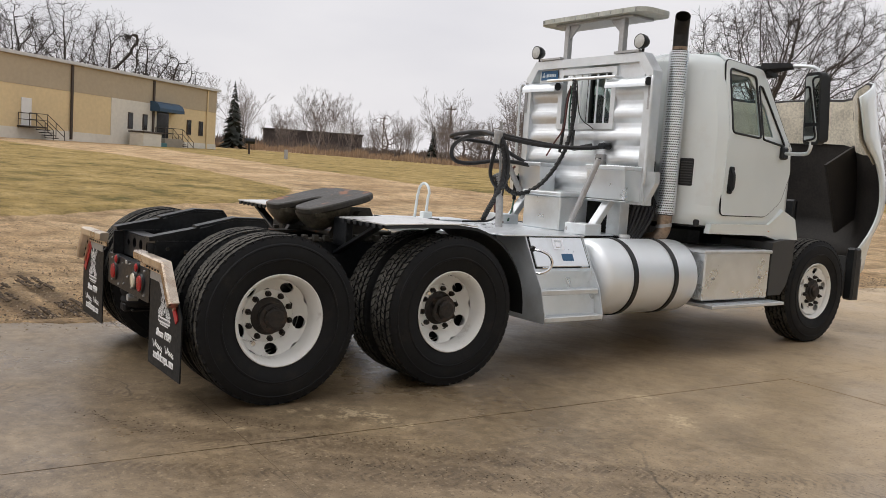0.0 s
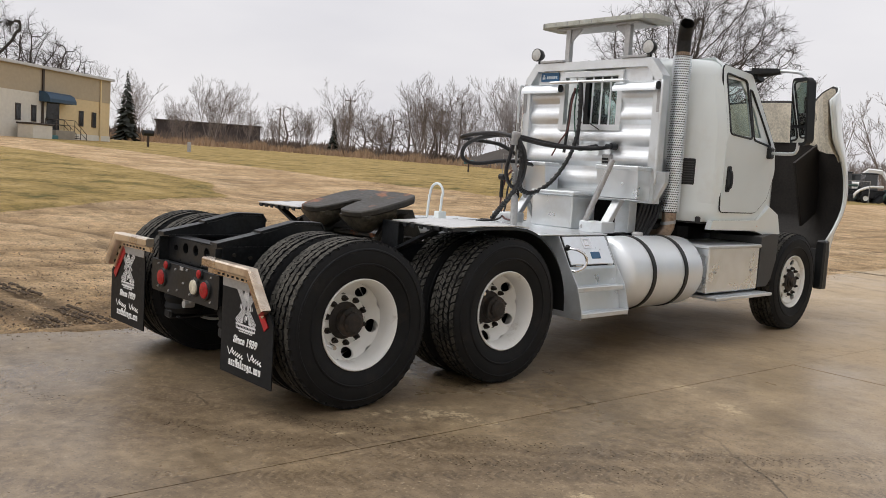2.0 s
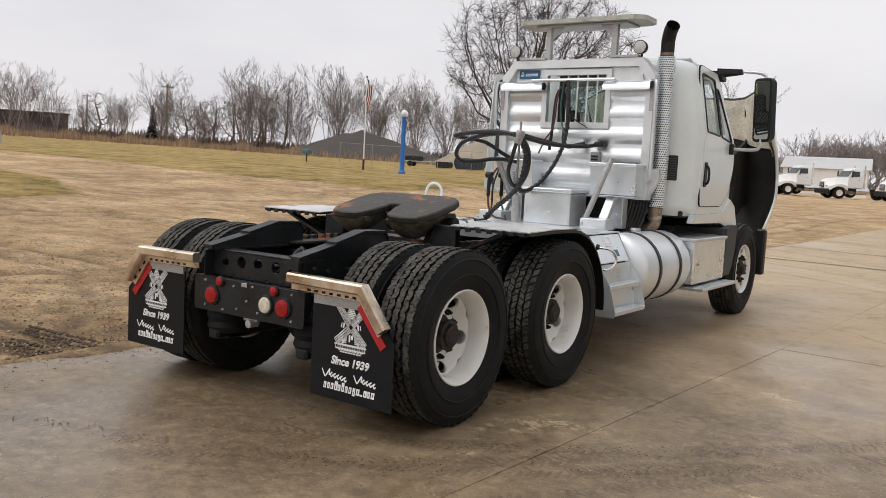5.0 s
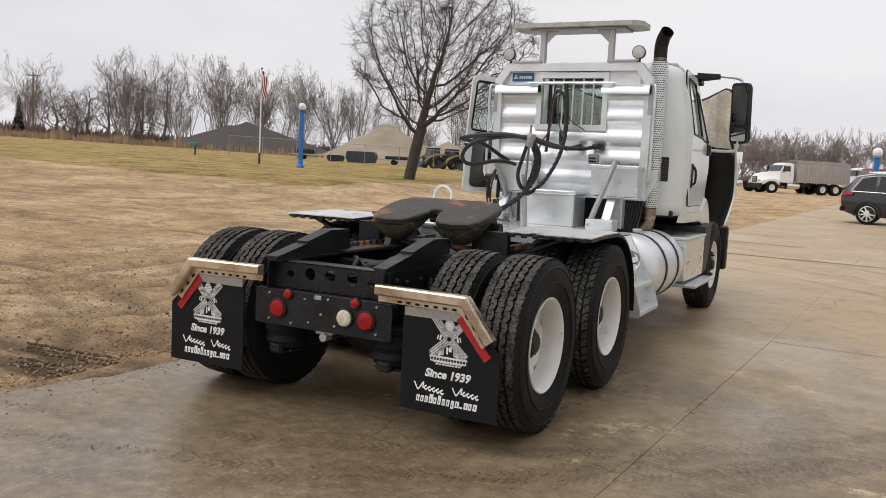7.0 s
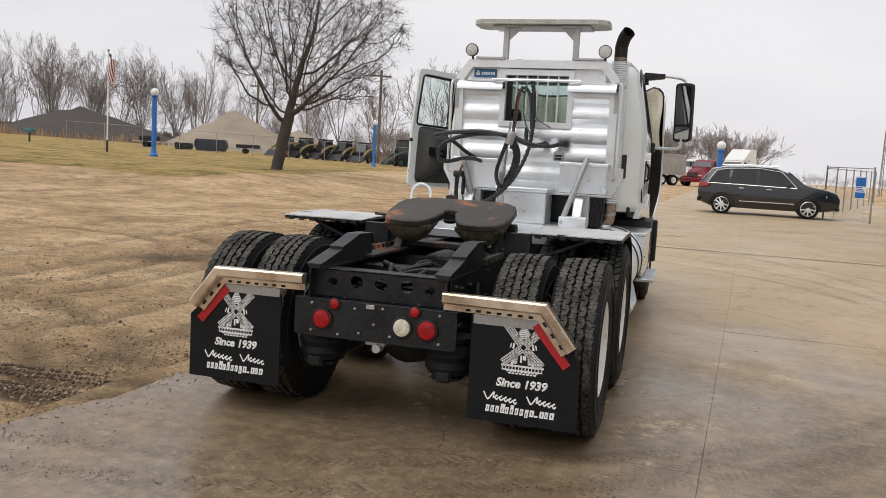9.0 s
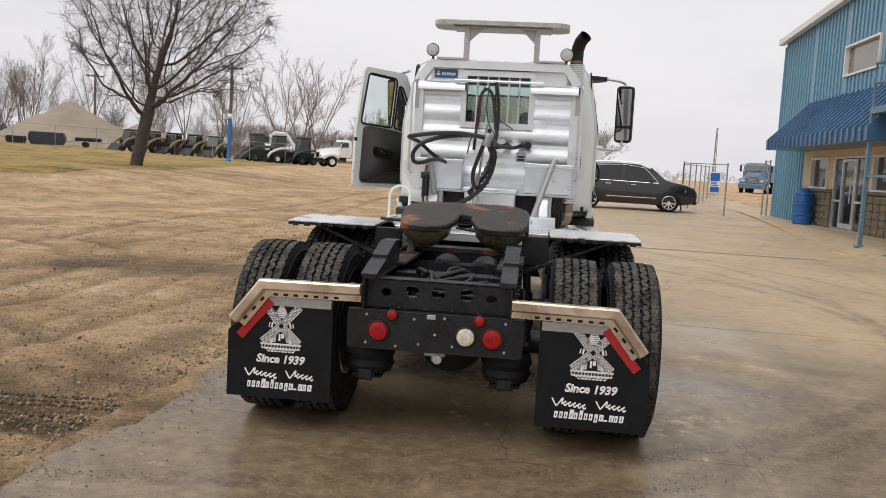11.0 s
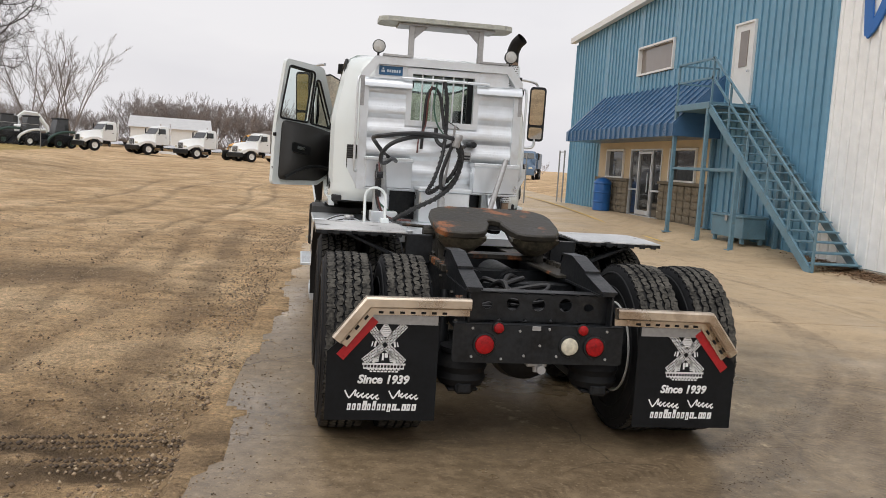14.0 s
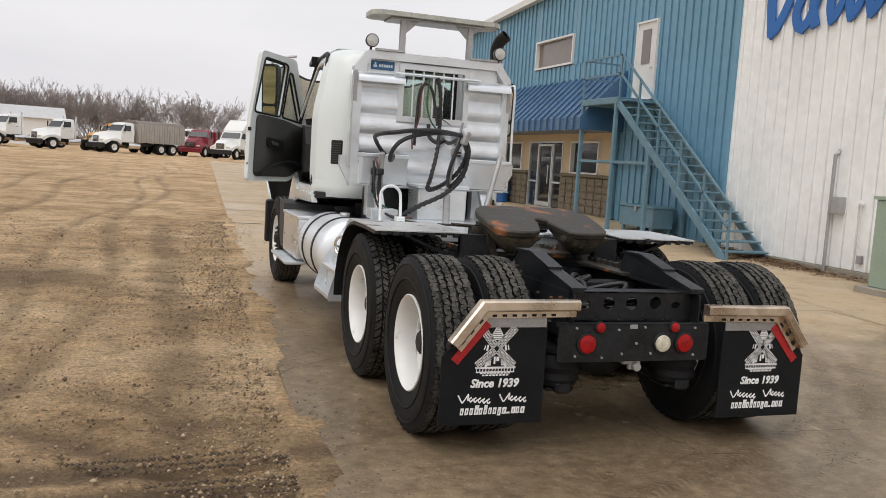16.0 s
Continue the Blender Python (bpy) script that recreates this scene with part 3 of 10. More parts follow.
def eave_z(y):
    """Eaves fall to the north, with the gable end towards the yard."""
    return 6.70 + 0.052 * (26.6 - y) * 1.0


def ribbed(bm, y0, y1, z0, top, x, rib=0.30, depth=0.035):
    """Steel cladding in the plane of the wall, with trapezoid ribs and an added shadow groove by each."""
    pts, y = [], y0
    while y < y1 - 1e-6:
        # narrow deep groove added beside the rib, shaped only to draw a shadow line
        for dy, dx in ((0.0, 0.0), (rib * 0.745, 0.0), (rib * 0.75, 0.05), (rib * 0.795, 0.05), (rib * 0.80, -depth), (rib * 0.93, -depth), (rib * 0.97, 0.0)):
            if y + dy < y1:
                pts.append((y + dy, dx))
        y += rib
    pts.append((y1, 0.0))
    a = [bm.verts.new((x + dx, yy, z0)) for yy, dx in pts]
    b = [bm.verts.new((x + dx, yy, top(yy))) for yy, dx in pts]
    for i in range(len(pts) - 1):
        bm.faces.new((a[i], b[i], b[i + 1], a[i + 1]))


shop = thing("workshop_building", "two-storey blue and white ribbed steel workshop with a canopied office door", "building", kind="structure")
SPLIT, NORTH, SOUTH = 10.12, 26.65, -26.0
bm = bmesh.new()
for (y0, y1, z0, z1) in ((SPLIT, 13.22, 0.0, 99), (14.18, 14.9, 0.0, 4.76), (14.9, 17.72, 2.95, 4.76), (20.36, 23.3, 2.9, 99), (23.3, NORTH, 0.0, 99), (17.72, 20.36, 2.9, 4.76), (17.72, 20.36, 5.68, 99), (14.18, 17.72, 4.76, 99), (13.22, 14.18, 0.0, 3.50), (13.22, 14.18, 5.50, 99)):
    ribbed(bm, y0, y1, z0, (lambda yy, z1=z1: min(z1, eave_z(yy))), WX)
part("blue_wall", bm, BLUE_STEEL, shop, "blue ribbed steel cladding", smooth=0)
bm = bmesh.new()
ribbed(bm, SOUTH, SPLIT, 0.16, eave_z, WX)
part("white_wall", bm, WHITE_STEEL, shop, "white ribbed steel cladding", smooth=0)
bm = bmesh.new()
bm_box(bm, (WX + 0.05, SOUTH, -0.3), (WX + 0.2, 14.9, 0.6))
bm_box(bm, (WX + 0.05, 23.3, -0.3), (WX + 0.2, NORTH, 6.4))
bm_box(bm, (WX + 0.2, NORTH - 0.2, -0.3), (WX + 30, NORTH, 6.4))
bm_box(bm, (WX + 30, SOUTH, -0.3), (WX + 30.2, NORTH, 6.4))
bm_box(bm, (WX + 0.2, SOUTH, -0.3), (WX + 30, SOUTH + 0.2, 6.4))
part("inner_shell", bm, BLUE_STEEL, shop)
bm = bmesh.new()
bm_box(bm, (WX - 0.06, SOUTH, -0.2), (WX + 0.04, SPLIT, 0.15), 0.01)
part("foundation", bm, FOUND, shop, "concrete foundation strip")
bm = bmesh.new()
for s in (0, 1):
    ya, yb = NORTH + 0.25, SOUTH
    za, zb = eave_z(ya), eave_z(yb)
    if s == 0:
        vs = [bm.verts.new(p) for p in ((WX - 0.22, ya, za + 0.02), (WX + 31, ya, za + 0.02), (WX + 31, yb, zb + 0.02), (WX - 0.22, yb, zb + 0.02),
                                        (WX - 0.22, ya, za + 0.14), (WX + 31, ya, za + 0.14), (WX + 31, yb, zb + 0.14), (WX - 0.22, yb, zb + 0.14))]
        for q in ((0, 1, 2, 3), (4, 7, 6, 5), (0, 4, 5, 1), (1, 5, 6, 2), (2, 6, 7, 3), (3, 7, 4, 0)):
            bm.faces.new([vs[i] for i in q])
part("roof", bm, ROOF_MET, shop, "pale metal roof edge")
bm = bmesh.new()
for ya, za in ((NORTH + 0.26, eave_z(NORTH + 0.26)),):
    L = [(WX - 0.25, ya, za - 0.05), (WX - 0.25, SOUTH, eave_z(SOUTH) - 0.05)]
    vs = [bm.verts.new(p) for p in (L[0], L[1], (WX - 0.25, SOUTH, eave_z(SOUTH) + 0.15), (WX - 0.25, ya, za + 0.15), (WX - 0.04, ya, za - 0.05), (WX - 0.04, SOUTH, eave_z(SOUTH) - 0.05))]
    bm.faces.new(vs[:4])
    bm.faces.new((vs[0], vs[4], vs[5], vs[1]))
part("rake_trim", bm, TRIM_WHITE, shop, "white rake trim", smooth=0)
bm = bmesh.new()
bm_box(bm, (WX - 0.06, SPLIT - 0.05, 0.05), (WX + 0.02, SPLIT + 0.05, eave_z(SPLIT) - 0.16), 0.01)
bm_box(bm, (WX - 0.06, NORTH - 0.02, 0.1), (WX + 0.1, NORTH + 0.06, 6.55), 0.01)
part("corner_trim", bm, BLUE_STEEL, shop)

# office front, set in under the canopy
bm = bmesh.new()
for y0, y1, z0, z1 in ((14.9, 15.72, 1.45, 2.95), (15.72, 17.36, 2.44, 2.95), (17.36, 17.95, 1.45, 2.95), (17.95, 20.36, 2.48, 2.95), (20.36, 20.92, 1.45, 2.95), (20.92, 22.46, 2.44, 2.95), (22.46, 23.3, 1.45, 2.95)):
    bm_box(bm, (WX + 0.0, y0, z0), (WX + 0.2, y1, z1))
part("stucco_wall", bm, TAN_STUCCO, shop, "tan stucco office front", smooth=0)
bm = bmesh.new()
for y0, y1 in ((14.9, 17.93), (20.38, 23.3)):
    bm_box(bm, (WX - 0.02, y0, 0.0), (WX + 0.2, y1, 1.44))
part("wainscot_backing", bm, MORTAR, shop)
bm = bmesh.new()
for y0, y1 in ((14.86, 17.95), (20.36, 23.34)):
    bm_box(bm, (WX - 0.11, y0, 1.44), (WX + 0.2, y1, 1.53), 0.012)
part("sill_course", bm, MORTAR, shop, "precast sill course")


def shop_window(y0, y1, z0, z1, pane, name="window"):
    bm = bmesh.new()
    bm_frame(bm, [(y0 - 0.06, z0 - 0.06), (y1 + 0.06, z0 - 0.06), (y1 + 0.06, z1 + 0.06), (y0 - 0.06, z1 + 0.06)],
             [(y0, z0), (y1, z0), (y1, z1), (y0, z1)], WX - 0.06, WX + 0.12, YZ)
    w = part(name, bm, TRIM_WHITE, shop, "white window frame", smooth=0)
    bm = bmesh.new()
    bm_box(bm, (WX + 0.07, y0 - 0.01, z0 - 0.01), (WX + 0.09, y1 + 0.01, z1 + 0.01))
    part("pane", bm, pane, w)
    return w


shop_window(15.75, 17.33, 1.58, 2.42, TINTED)
shop_window(20.95, 22.43, 1.58, 2.42, TINTED)
shop_window(17.80, 20.30, 4.84, 5.62, BRONZE_PANE)

# glazed entrance: fixed light, door leaf, fixed light
bm = bmesh.new()
bm_frame(bm, [(17.95, 0.38), (20.36, 0.38), (20.36, 2.48), (17.95, 2.48)], [(18.00, 0.42), (20.31, 0.42), (20.31, 2.43), (18.00, 2.43)], WX - 0.02, WX + 0.1, YZ)
for yy in (18.62, 19.70):
    bm_box(bm, (WX - 0.01, yy - 0.025, 0.42), (WX + 0.08, yy + 0.025, 2.43))
for y0, y1 in ((18.03, 18.58), (19.74, 20.28)):
    bm_box(bm, (WX - 0.02, y0, 1.18), (WX + 0.06, y1, 1.24))
entry = part("entrance", bm, ALU_DULL, shop, "aluminium glazed entrance", smooth=0)
for y0, y1 in ((18.03, 18.59), (18.66, 19.67), (19.73, 20.28)):
    bm = bmesh.new()
    bm_box(bm, (WX + 0.03, y0, 0.44), (WX + 0.05, y1, 2.40))
    part("pane", bm, TINTED, entry)
bm = bmesh.new()
bm_frame(bm, [(18.66, 0.44), (19.67, 0.44), (19.67, 2.40), (18.66, 2.40)], [(18.72, 0.58), (19.61, 0.58), (19.61, 2.33), (18.72, 2.33)], WX - 0.02, WX + 0.04, YZ)
bm_box(bm, (WX - 0.07, 18.80, 1.15), (WX - 0.05, 18.83, 1.75))
part("door_leaf", bm, ALU_DULL, entry, "aluminium glazed door leaf", smooth=0)

# canopy
bm = bmesh.new()
AY0, AY1, AZT, AZB, AZF, AO = 14.55, 23.45, 4.28, 3.02, 2.70, 1.25
prof = [(WX, AZT), (WX - AO, AZB), (WX - AO, AZF), (WX, AZF)]
bm_loft(bm, [[(x, AY0, z) for x, z in prof], [(x, AY1, z) for x, z in prof]])
canopy = part("canopy", bm, AWN_BLUE, shop, "dark blue standing-seam canopy", smooth=0)
bm = bmesh.new()
yy = AY0 + 0.02
while yy < AY1:
    sl = [(WX - 0.01, AZT + 0.045), (WX - AO - 0.045, AZB + 0.02), (WX - AO - 0.045, AZF), (WX - AO, AZF), (WX - AO, AZB), (WX, AZT)]
    bm_loft(bm, [[(x, yy, z) for x, z in sl], [(x, yy + 0.035, z) for x, z in sl]])
    yy += 0.405
part("seams", bm, AWN_BLUE, canopy, smooth=0)

# upper door and steel stair
bm = bmesh.new()
bm_frame(bm, [(13.22, 3.52), (14.18, 3.52), (14.18, 5.50), (13.22, 5.50)], [(13.27, 3.53), (14.13, 3.53), (14.13, 5.45), (13.27, 5.45)], WX - 0.07, WX + 0.05, YZ)
bm_box(bm, (WX - 0.03, 13.27, 3.53), (WX + 0.03, 14.13, 5.45))
updoor = part("upper_door", bm, TRIM_WHITE, shop, "white upper door with a narrow window", smooth=0)
bm = bmesh.new()
bm_box(bm, (WX - 0.045, 13.52, 4.42), (WX - 0.032, 13.90, 5.28))
part("pane", bm, BRONZE_PANE, updoor)
bm = bmesh.new()
bm_cyl(bm, (WX - 0.09, 13.38, 4.30), (WX - 0.02, 13.38, 4.30), 0.03)
part("knob", bm, CHROME, updoor)

stair = thing("outdoor_stair", "grey-blue painted steel stair with open treads up to a landing", "stairs")
SX0, SX1 = WX - 1.16, WX - 0.12
LZ, LY0, LY1 = 3.46, 12.9, 14.75
FY, FZ = 8.35, 0.12
for x in (SX0, SX1):
    bm = bmesh.new()
    d = Vector((0, LY0 - FY, LZ - FZ)).normalized()
    nrm = Vector((0, -d.z, d.y))
    a, b_ = Vector((x, FY, FZ)), Vector((x, LY0 + 0.02, LZ - 0.02))
    pts = [a - nrm * 0.02, b_ - nrm * 0.02, b_ - nrm * 0.19, a - nrm * 0.19]
    bm_loft(bm, [[p + Vector((dx, 0, 0)) for p in pts] for dx in (-0.025, 0.025)])
    part("stringer", bm, STAIR_BLUE, stair, "channel stringer", smooth=0)
nst = 18
for i in range(nst):
    f = (i + 0.5) / nst
    yy, zz = FY + (LY0 - FY) * f, FZ + (LZ - FZ) * f + 0.02
    bm = bmesh.new()
    bm_box(bm, (SX0 + 0.03, yy - 0.13, zz - 0.035), (SX1 - 0.03, yy + 0.13, zz), 0.006)
    part("tread", bm, STAIR_BLUE, stair)
bm = bmesh.new()
bm_box(bm, (SX0 - 0.05, LY0, LZ - 0.16), (SX1 + 0.08, LY1, LZ), 0.01)
part("landing", bm, STAIR_BLUE, stair, smooth=0)
for x, y, zb in ((SX0, LY1 - 0.05, 0.26), (SX0, LY0 + 0.1, 0.2), (SX1, LY1 - 0.05, 0.4), (SX1, LY0 + 0.1, 0.32), (SX0, 11.4, 0.14), (SX1, 11.4, 0.2)):
    bm = bmesh.new()
    top = LZ - 0.1 if y > 12 else 2.1
    bm_box(bm, (x - 0.045, y - 0.045, zb), (x + 0.045, y + 0.045, top), 0.006)
    bm_box(bm, (x - 0.1, y - 0.1, zb - 0.01), (x + 0.1, y + 0.1, zb + 0.015))
    part("post", bm, STAIR_BLUE, stair, smooth=0)
bm = bmesh.new()
for x in (SX0, SX1):
    bm_box(bm, (x - 0.02, 11.4, 1.86), (x + 0.02, LY1, 1.92))
bm_box(bm, (SX0, LY1 - 0.07, 1.86), (SX1, LY1 - 0.03, 1.92))
part("brace", bm, STAIR_BLUE, stair, smooth=0)
for x in (SX0,):
    bm = bmesh.new()
    for h in (1.0, 0.55):
        bm_box(bm, (-0.022, 0, -0.022), (0.022, Vector((0, LY0 - FY, LZ - FZ)).length + 0.05, 0.022), 0.0,
               Matrix.Translation((x, FY, FZ + h)) @ Matrix.Rotation(math.atan2(LZ - FZ, LY0 - FY), 4, "X"))
        if x == SX0:
            bm_box(bm, (x - 0.022, LY0, LZ + h - 0.022), (x + 0.022, LY1, LZ + h + 0.022))
    for k in range(6):
        f = k / 5
        yy, zz = FY + (LY0 - FY) * f, FZ + (LZ - FZ) * f
        bm_box(bm, (x - 0.022, yy - 0.022, zz - 0.1), (x + 0.022, yy + 0.022, zz + 1.02))
    if x == SX0:
        bm_box(bm, (x - 0.022, LY1 - 0.045, LZ), (x + 0.022, LY1, LZ + 1.02))
    part("handrail", bm, STAIR_BLUE, stair, smooth=0)
bm = bmesh.new()
for h in (1.0, 0.55):
    bm_box(bm, (SX0, LY1 - 0.044, LZ + h - 0.02), (SX1, LY1, LZ + h + 0.02))
bm_box(bm, (SX1 - 0.02, LY1 - 0.044, LZ), (SX1 + 0.02, LY1, LZ + 1.02))
part("end_rail", bm, STAIR_BLUE, stair, smooth=0)


# ---------------------------------------------------------------- things along the workshop
drum = thing("drum", "blue plastic bin with a domed lid by the office front", "barrel", Matrix.Translation((8.72, 21.6, ground_z(8.72, 21.6))))
bm = bmesh.new()
bm_lathe(bm, [(0.0, 0.0), (0.27, 0.0), (0.285, 0.02), (0.285, 0.26), (0.30, 0.28), (0.30, 0.31), (0.285, 0.33), (0.285, 0.58), (0.30, 0.60), (0.30, 0.63), (0.285, 0.65), (0.285, 0.86), (0.275, 0.89), (0.30, 0.90), (0.30, 0.94), (0.28, 0.97), (0.20, 1.06), (0.10, 1.10), (0.0, 1.11)], Matrix(), 28)
part("shell", bm, BARREL, drum, "blue ribbed plastic shell")
bench = thing("storage_bench", "grey-blue steel storage bench under the stair", "bench", Matrix.Translation((8.6, 12.25, ground_z(8.6, 12.25))))
for nm, lo, hi in (("body", (-0.28, -0.72, 0.12), (0.28, 0.72, 0.58)), ("lid", (-0.31, -0.75, 0.58), (0.31, 0.75, 0.64))):
    part(nm, bm_box(bmesh.new(), lo, hi, 0.012), STAIR_BLUE, bench, smooth=0)
for y in (-0.62, 0.62):
    for x in (-0.22, 0.22):
        part("foot", bm_box(bmesh.new(), (x - 0.04, y - 0.04, 0), (x + 0.04, y + 0.04, 0.13), 0.006), STAIR_BLUE, bench, smooth=0)
part("hasp", bm_box(bmesh.new(), (-0.325, -0.05, 0.48), (-0.305, 0.05, 0.61), 0.004), GALV, bench, smooth=0)

# meter, conduit and outlets on the white wall
meter = thing("meter_box", "grey steel meter box with conduit on the white wall", "meter")
bm = bmesh.new()
bm_box(bm, (WX - 0.18, 6.63, 1.13), (WX - 0.02, 6.84, 1.44), 0.012)
part("box", bm, GALV, meter, smooth=0)
bm = bmesh.new()
bm_tube(bm, [(WX - 0.10, 6.93, 0.02), (WX - 0.10, 6.93, 2.20)] + [(WX - 0.10 + 0.09 * math.sin(radians(a)), 6.93, 2.20 + 0.09 - 0.09 * math.cos(radians(a)) + 0.0) for a in (30, 60, 90)], 0.032, 10)
part("conduit", bm, GALV, meter, "grey upright conduit")
bm = bmesh.new()
bm_box(bm, (WX - 0.09, 6.12, 0.30), (WX - 0.02, 6.22, 0.44), 0.008)
part("outlet", bm, GALV, meter, smooth=0)
bm = bmesh.new()
bm_tube(bm, [(WX - 0.07, 6.24, 0.44), (WX - 0.07, 6.24, 1.28)], 0.014, 8)
bm_lathe(bm, [(0.0, 1.40), (0.04, 1.385), (0.055, 1.34), (0.03, 1.28)], Matrix.Translation((WX - 0.07, 6.24, 0)), 12)
part("capped_pipe", bm, TRIM_WHITE, meter)
PALE_GREEN = mat("pale_green_enamel", (0.30, 0.38, 0.30), 0.45, var=0.08, scale=2, stain=(0.24, 0.25, 0.19), stain_at=(0.55, 0.8), stain_scale=3.0)
tr_box = thing("transformer_box", "pale green ground-mounted transformer box by the white wall", "transformer", Matrix.Translation((8.35, 4.35, 0)))
part("pad", bm_box(bmesh.new(), (-0.55, -0.6, -0.05), (0.5, 0.6, 0.10), 0.01), FOUND, tr_box, smooth=0)
part("body", bm_box(bmesh.new(), (-0.42, -0.46, 0.10), (0.38, 0.46, 1.46), 0.015), PALE_GREEN, tr_box, smooth=0)
bm = bmesh.new()
bm_loft(bm, [[(-0.45, y, 1.46), (0.40, y, 1.46), (0.40, y, 1.56), (-0.45, y, 1.51)] for y in (-0.49, 0.49)])
part("hood", bm, PALE_GREEN, tr_box, smooth=0)
part("door_seam", bm_box(bmesh.new(), (-0.4225, -0.006, 0.16), (-0.4195, 0.006, 1.42)), DARK, tr_box, smooth=0)
part("lock", bm_box(bmesh.new(), (-0.45, 0.03, 0.72), (-0.42, 0.08, 0.86), 0.006), GALV, tr_box, smooth=0)
# dead leaves blown against the foot of the wall
LEAF = mat("dead_brown_leaves", (0.13, 0.075, 0.040), 0.9, c2=(0.27, 0.17, 0.095), scale=9, fine=60)
rnd = random.Random(91)
vs, fs = [], []
for k in range(2600):
    yy = rnd.gauss(8.2, 0.8) if k % 3 else rnd.uniform(3.5, 10.2)
    xx = WX - 0.12 - abs(rnd.gauss(0, 0.20)) * (1.4 if k % 3 else 0.6)
    zz = ground_z(xx, yy) + 0.005 + max(0.0, 0.09 - 0.22 * (WX - xx)) * rnd.random()
    a, s_ = rnd.uniform(0, 6.28), rnd.uniform(0.018, 0.04)
    b0 = len(vs)
    for q in range(4):
        t = a + q * math.pi / 2
        vs.append((xx + s_ * (1.0 if q % 2 else 0.6) * math.cos(t), yy + s_ * (1.0 if q % 2 else 0.6) * math.sin(t), zz + rnd.uniform(0, 0.03)))
    fs.append((b0, b0 + 1, b0 + 2, b0 + 3))
me = bpy.data.meshes.new("leaf_litter")
me.from_pydata(vs, [], fs)
me.materials.append(LEAF)
tagged(new("leaf_litter", me), "dead brown leaves along the white wall", "leaves", kind="stuff")

# company script on the white wall, as plain slanted strokes
sign = thing("wall_sign", "large blue slanted script strokes on the white wall", "sign")
def stroke(pts, w, lift=0.0):
    bm = bmesh.new()
    ln = spline([Vector((0, y, z)) for y, z in pts], 8)
    rings = []
    for i, q in enumerate(ln):
        d = (ln[min(i + 1, len(ln) - 1)] - ln[max(i - 1, 0)]).normalized()
        nrm = Vector((0, -d.z, d.y)) * w / 2
        rings.append([q + nrm + Vector((WX - 0.075 - lift, 0, 0)), q - nrm + Vector((WX - 0.075 - lift, 0, 0)), q - nrm + Vector((WX - 0.037, 0, 0)), q + nrm + Vector((WX - 0.037, 0, 0))])
    bm_loft(bm, rings)
    part("stroke", bm, SIGN_BLUE, sign, smooth=30)


stroke([(9.10, 5.75), (9.10, 5.20), (9.02, 4.55)], 0.24)
stroke([(9.10, 4.56), (8.85, 4.75), (8.60, 5.15), (8.35, 5.75)], 0.20, 0.006)
stroke([(8.00, 5.30), (8.22, 5.22), (8.36, 4.95), (8.30, 4.68), (8.10, 4.58)], 0.21)
stroke([(8.22, 4.58), (8.02, 4.72), (7.88, 5.00), (7.74, 5.40)], 0.19, 0.006)
stroke([(7.92, 5.25), (7.90, 4.85), (7.82, 4.58)], 0.20, 0.012)
for k in range(9):
    y0 = 7.46 - 0.46 * k
    stroke([(y0, 5.25), (y0 + 0.02, 4.90), (y0 - 0.06, 4.60)], 0.19)
    stroke([(y0 + 0.02, 4.62), (y0 - 0.18, 4.80), (y0 - 0.38, 5.20)], 0.16, 0.006)

# painted line on the apron
YELLOW = mat("worn_yellow_line_paint", (0.72, 0.50, 0.14), 0.7, var=0.15, scale=3, stain=(0.46, 0.36, 0.22), stain_at=(0.52, 0.66), stain_scale=5.0)
PALE_PAINT = mat("worn_pale_line_paint", (0.62, 0.52, 0.36), 0.7, var=0.15, scale=3, stain=(0.36, 0.28, 0.18), stain_at=(0.48, 0.64), stain_scale=4.0)
line = []
for k in range(60):
    f = k / 59
    xx, yy = 7.31 + (9.2 - 7.31) * f, 13.4 + (36.7 - 13.4) * f
    line.append([(xx - 0.05, yy, ground_z(xx, yy) + 0.009), (xx + 0.05, yy, ground_z(xx, yy) + 0.009)])
bm = bmesh.new()
bm_loft(bm, line, False, False)
tagged(part("painted_line", bm, YELLOW, None, smooth=0), "worn yellow painted line on the apron", "road marking", kind="structure")
for x0, x1, y0, y1 in ((-1.15, 6.5, 12.75, 12.25), (-1.0, 1.6, 16.1, 15.6), (2.9, 5.2, 19.7, 20.3)):
    bm = bmesh.new()
    bm_loft(bm, [[(x0 + (x1 - x0) * f, y0 + (y1 - y0) * f + w, ground_z(x0 + (x1 - x0) * f, y0) + 0.012) for w in (-0.05, 0.05)] for f in [k / 30 for k in range(31)]], False, False)
    tagged(part("painted_line", bm, PALE_PAINT, None, smooth=0), "worn pale parking line on concrete", "road marking", kind="structure")

# loose stones on the gravel and spilled over the slab's edge
rnd = np.random.default_rng(4)
STONE = bpy.data.materials.new("loose_field_stone")
STONE.use_nodes = True
sn, sl_ = STONE.node_tree.nodes, STONE.node_tree.links
sg = sn.new("ShaderNodeNewGeometry")
sr_ = sn.new("ShaderNodeValToRGB")
sr_.color_ramp.elements[0].color, sr_.color_ramp.elements[1].color = (0.10, 0.072, 0.048, 1), (0.44, 0.34, 0.225, 1)
e_ = sr_.color_ramp.elements.new(0.5)
e_.color = (0.29, 0.205, 0.128, 1)
sl_.new(sg.outputs["Random Per Island"], sr_.inputs[0])
sl_.new(sr_.outputs[0], sn["Principled BSDF"].inputs["Base Color"])
sn["Principled BSDF"].inputs["Roughness"].default_value = 0.85
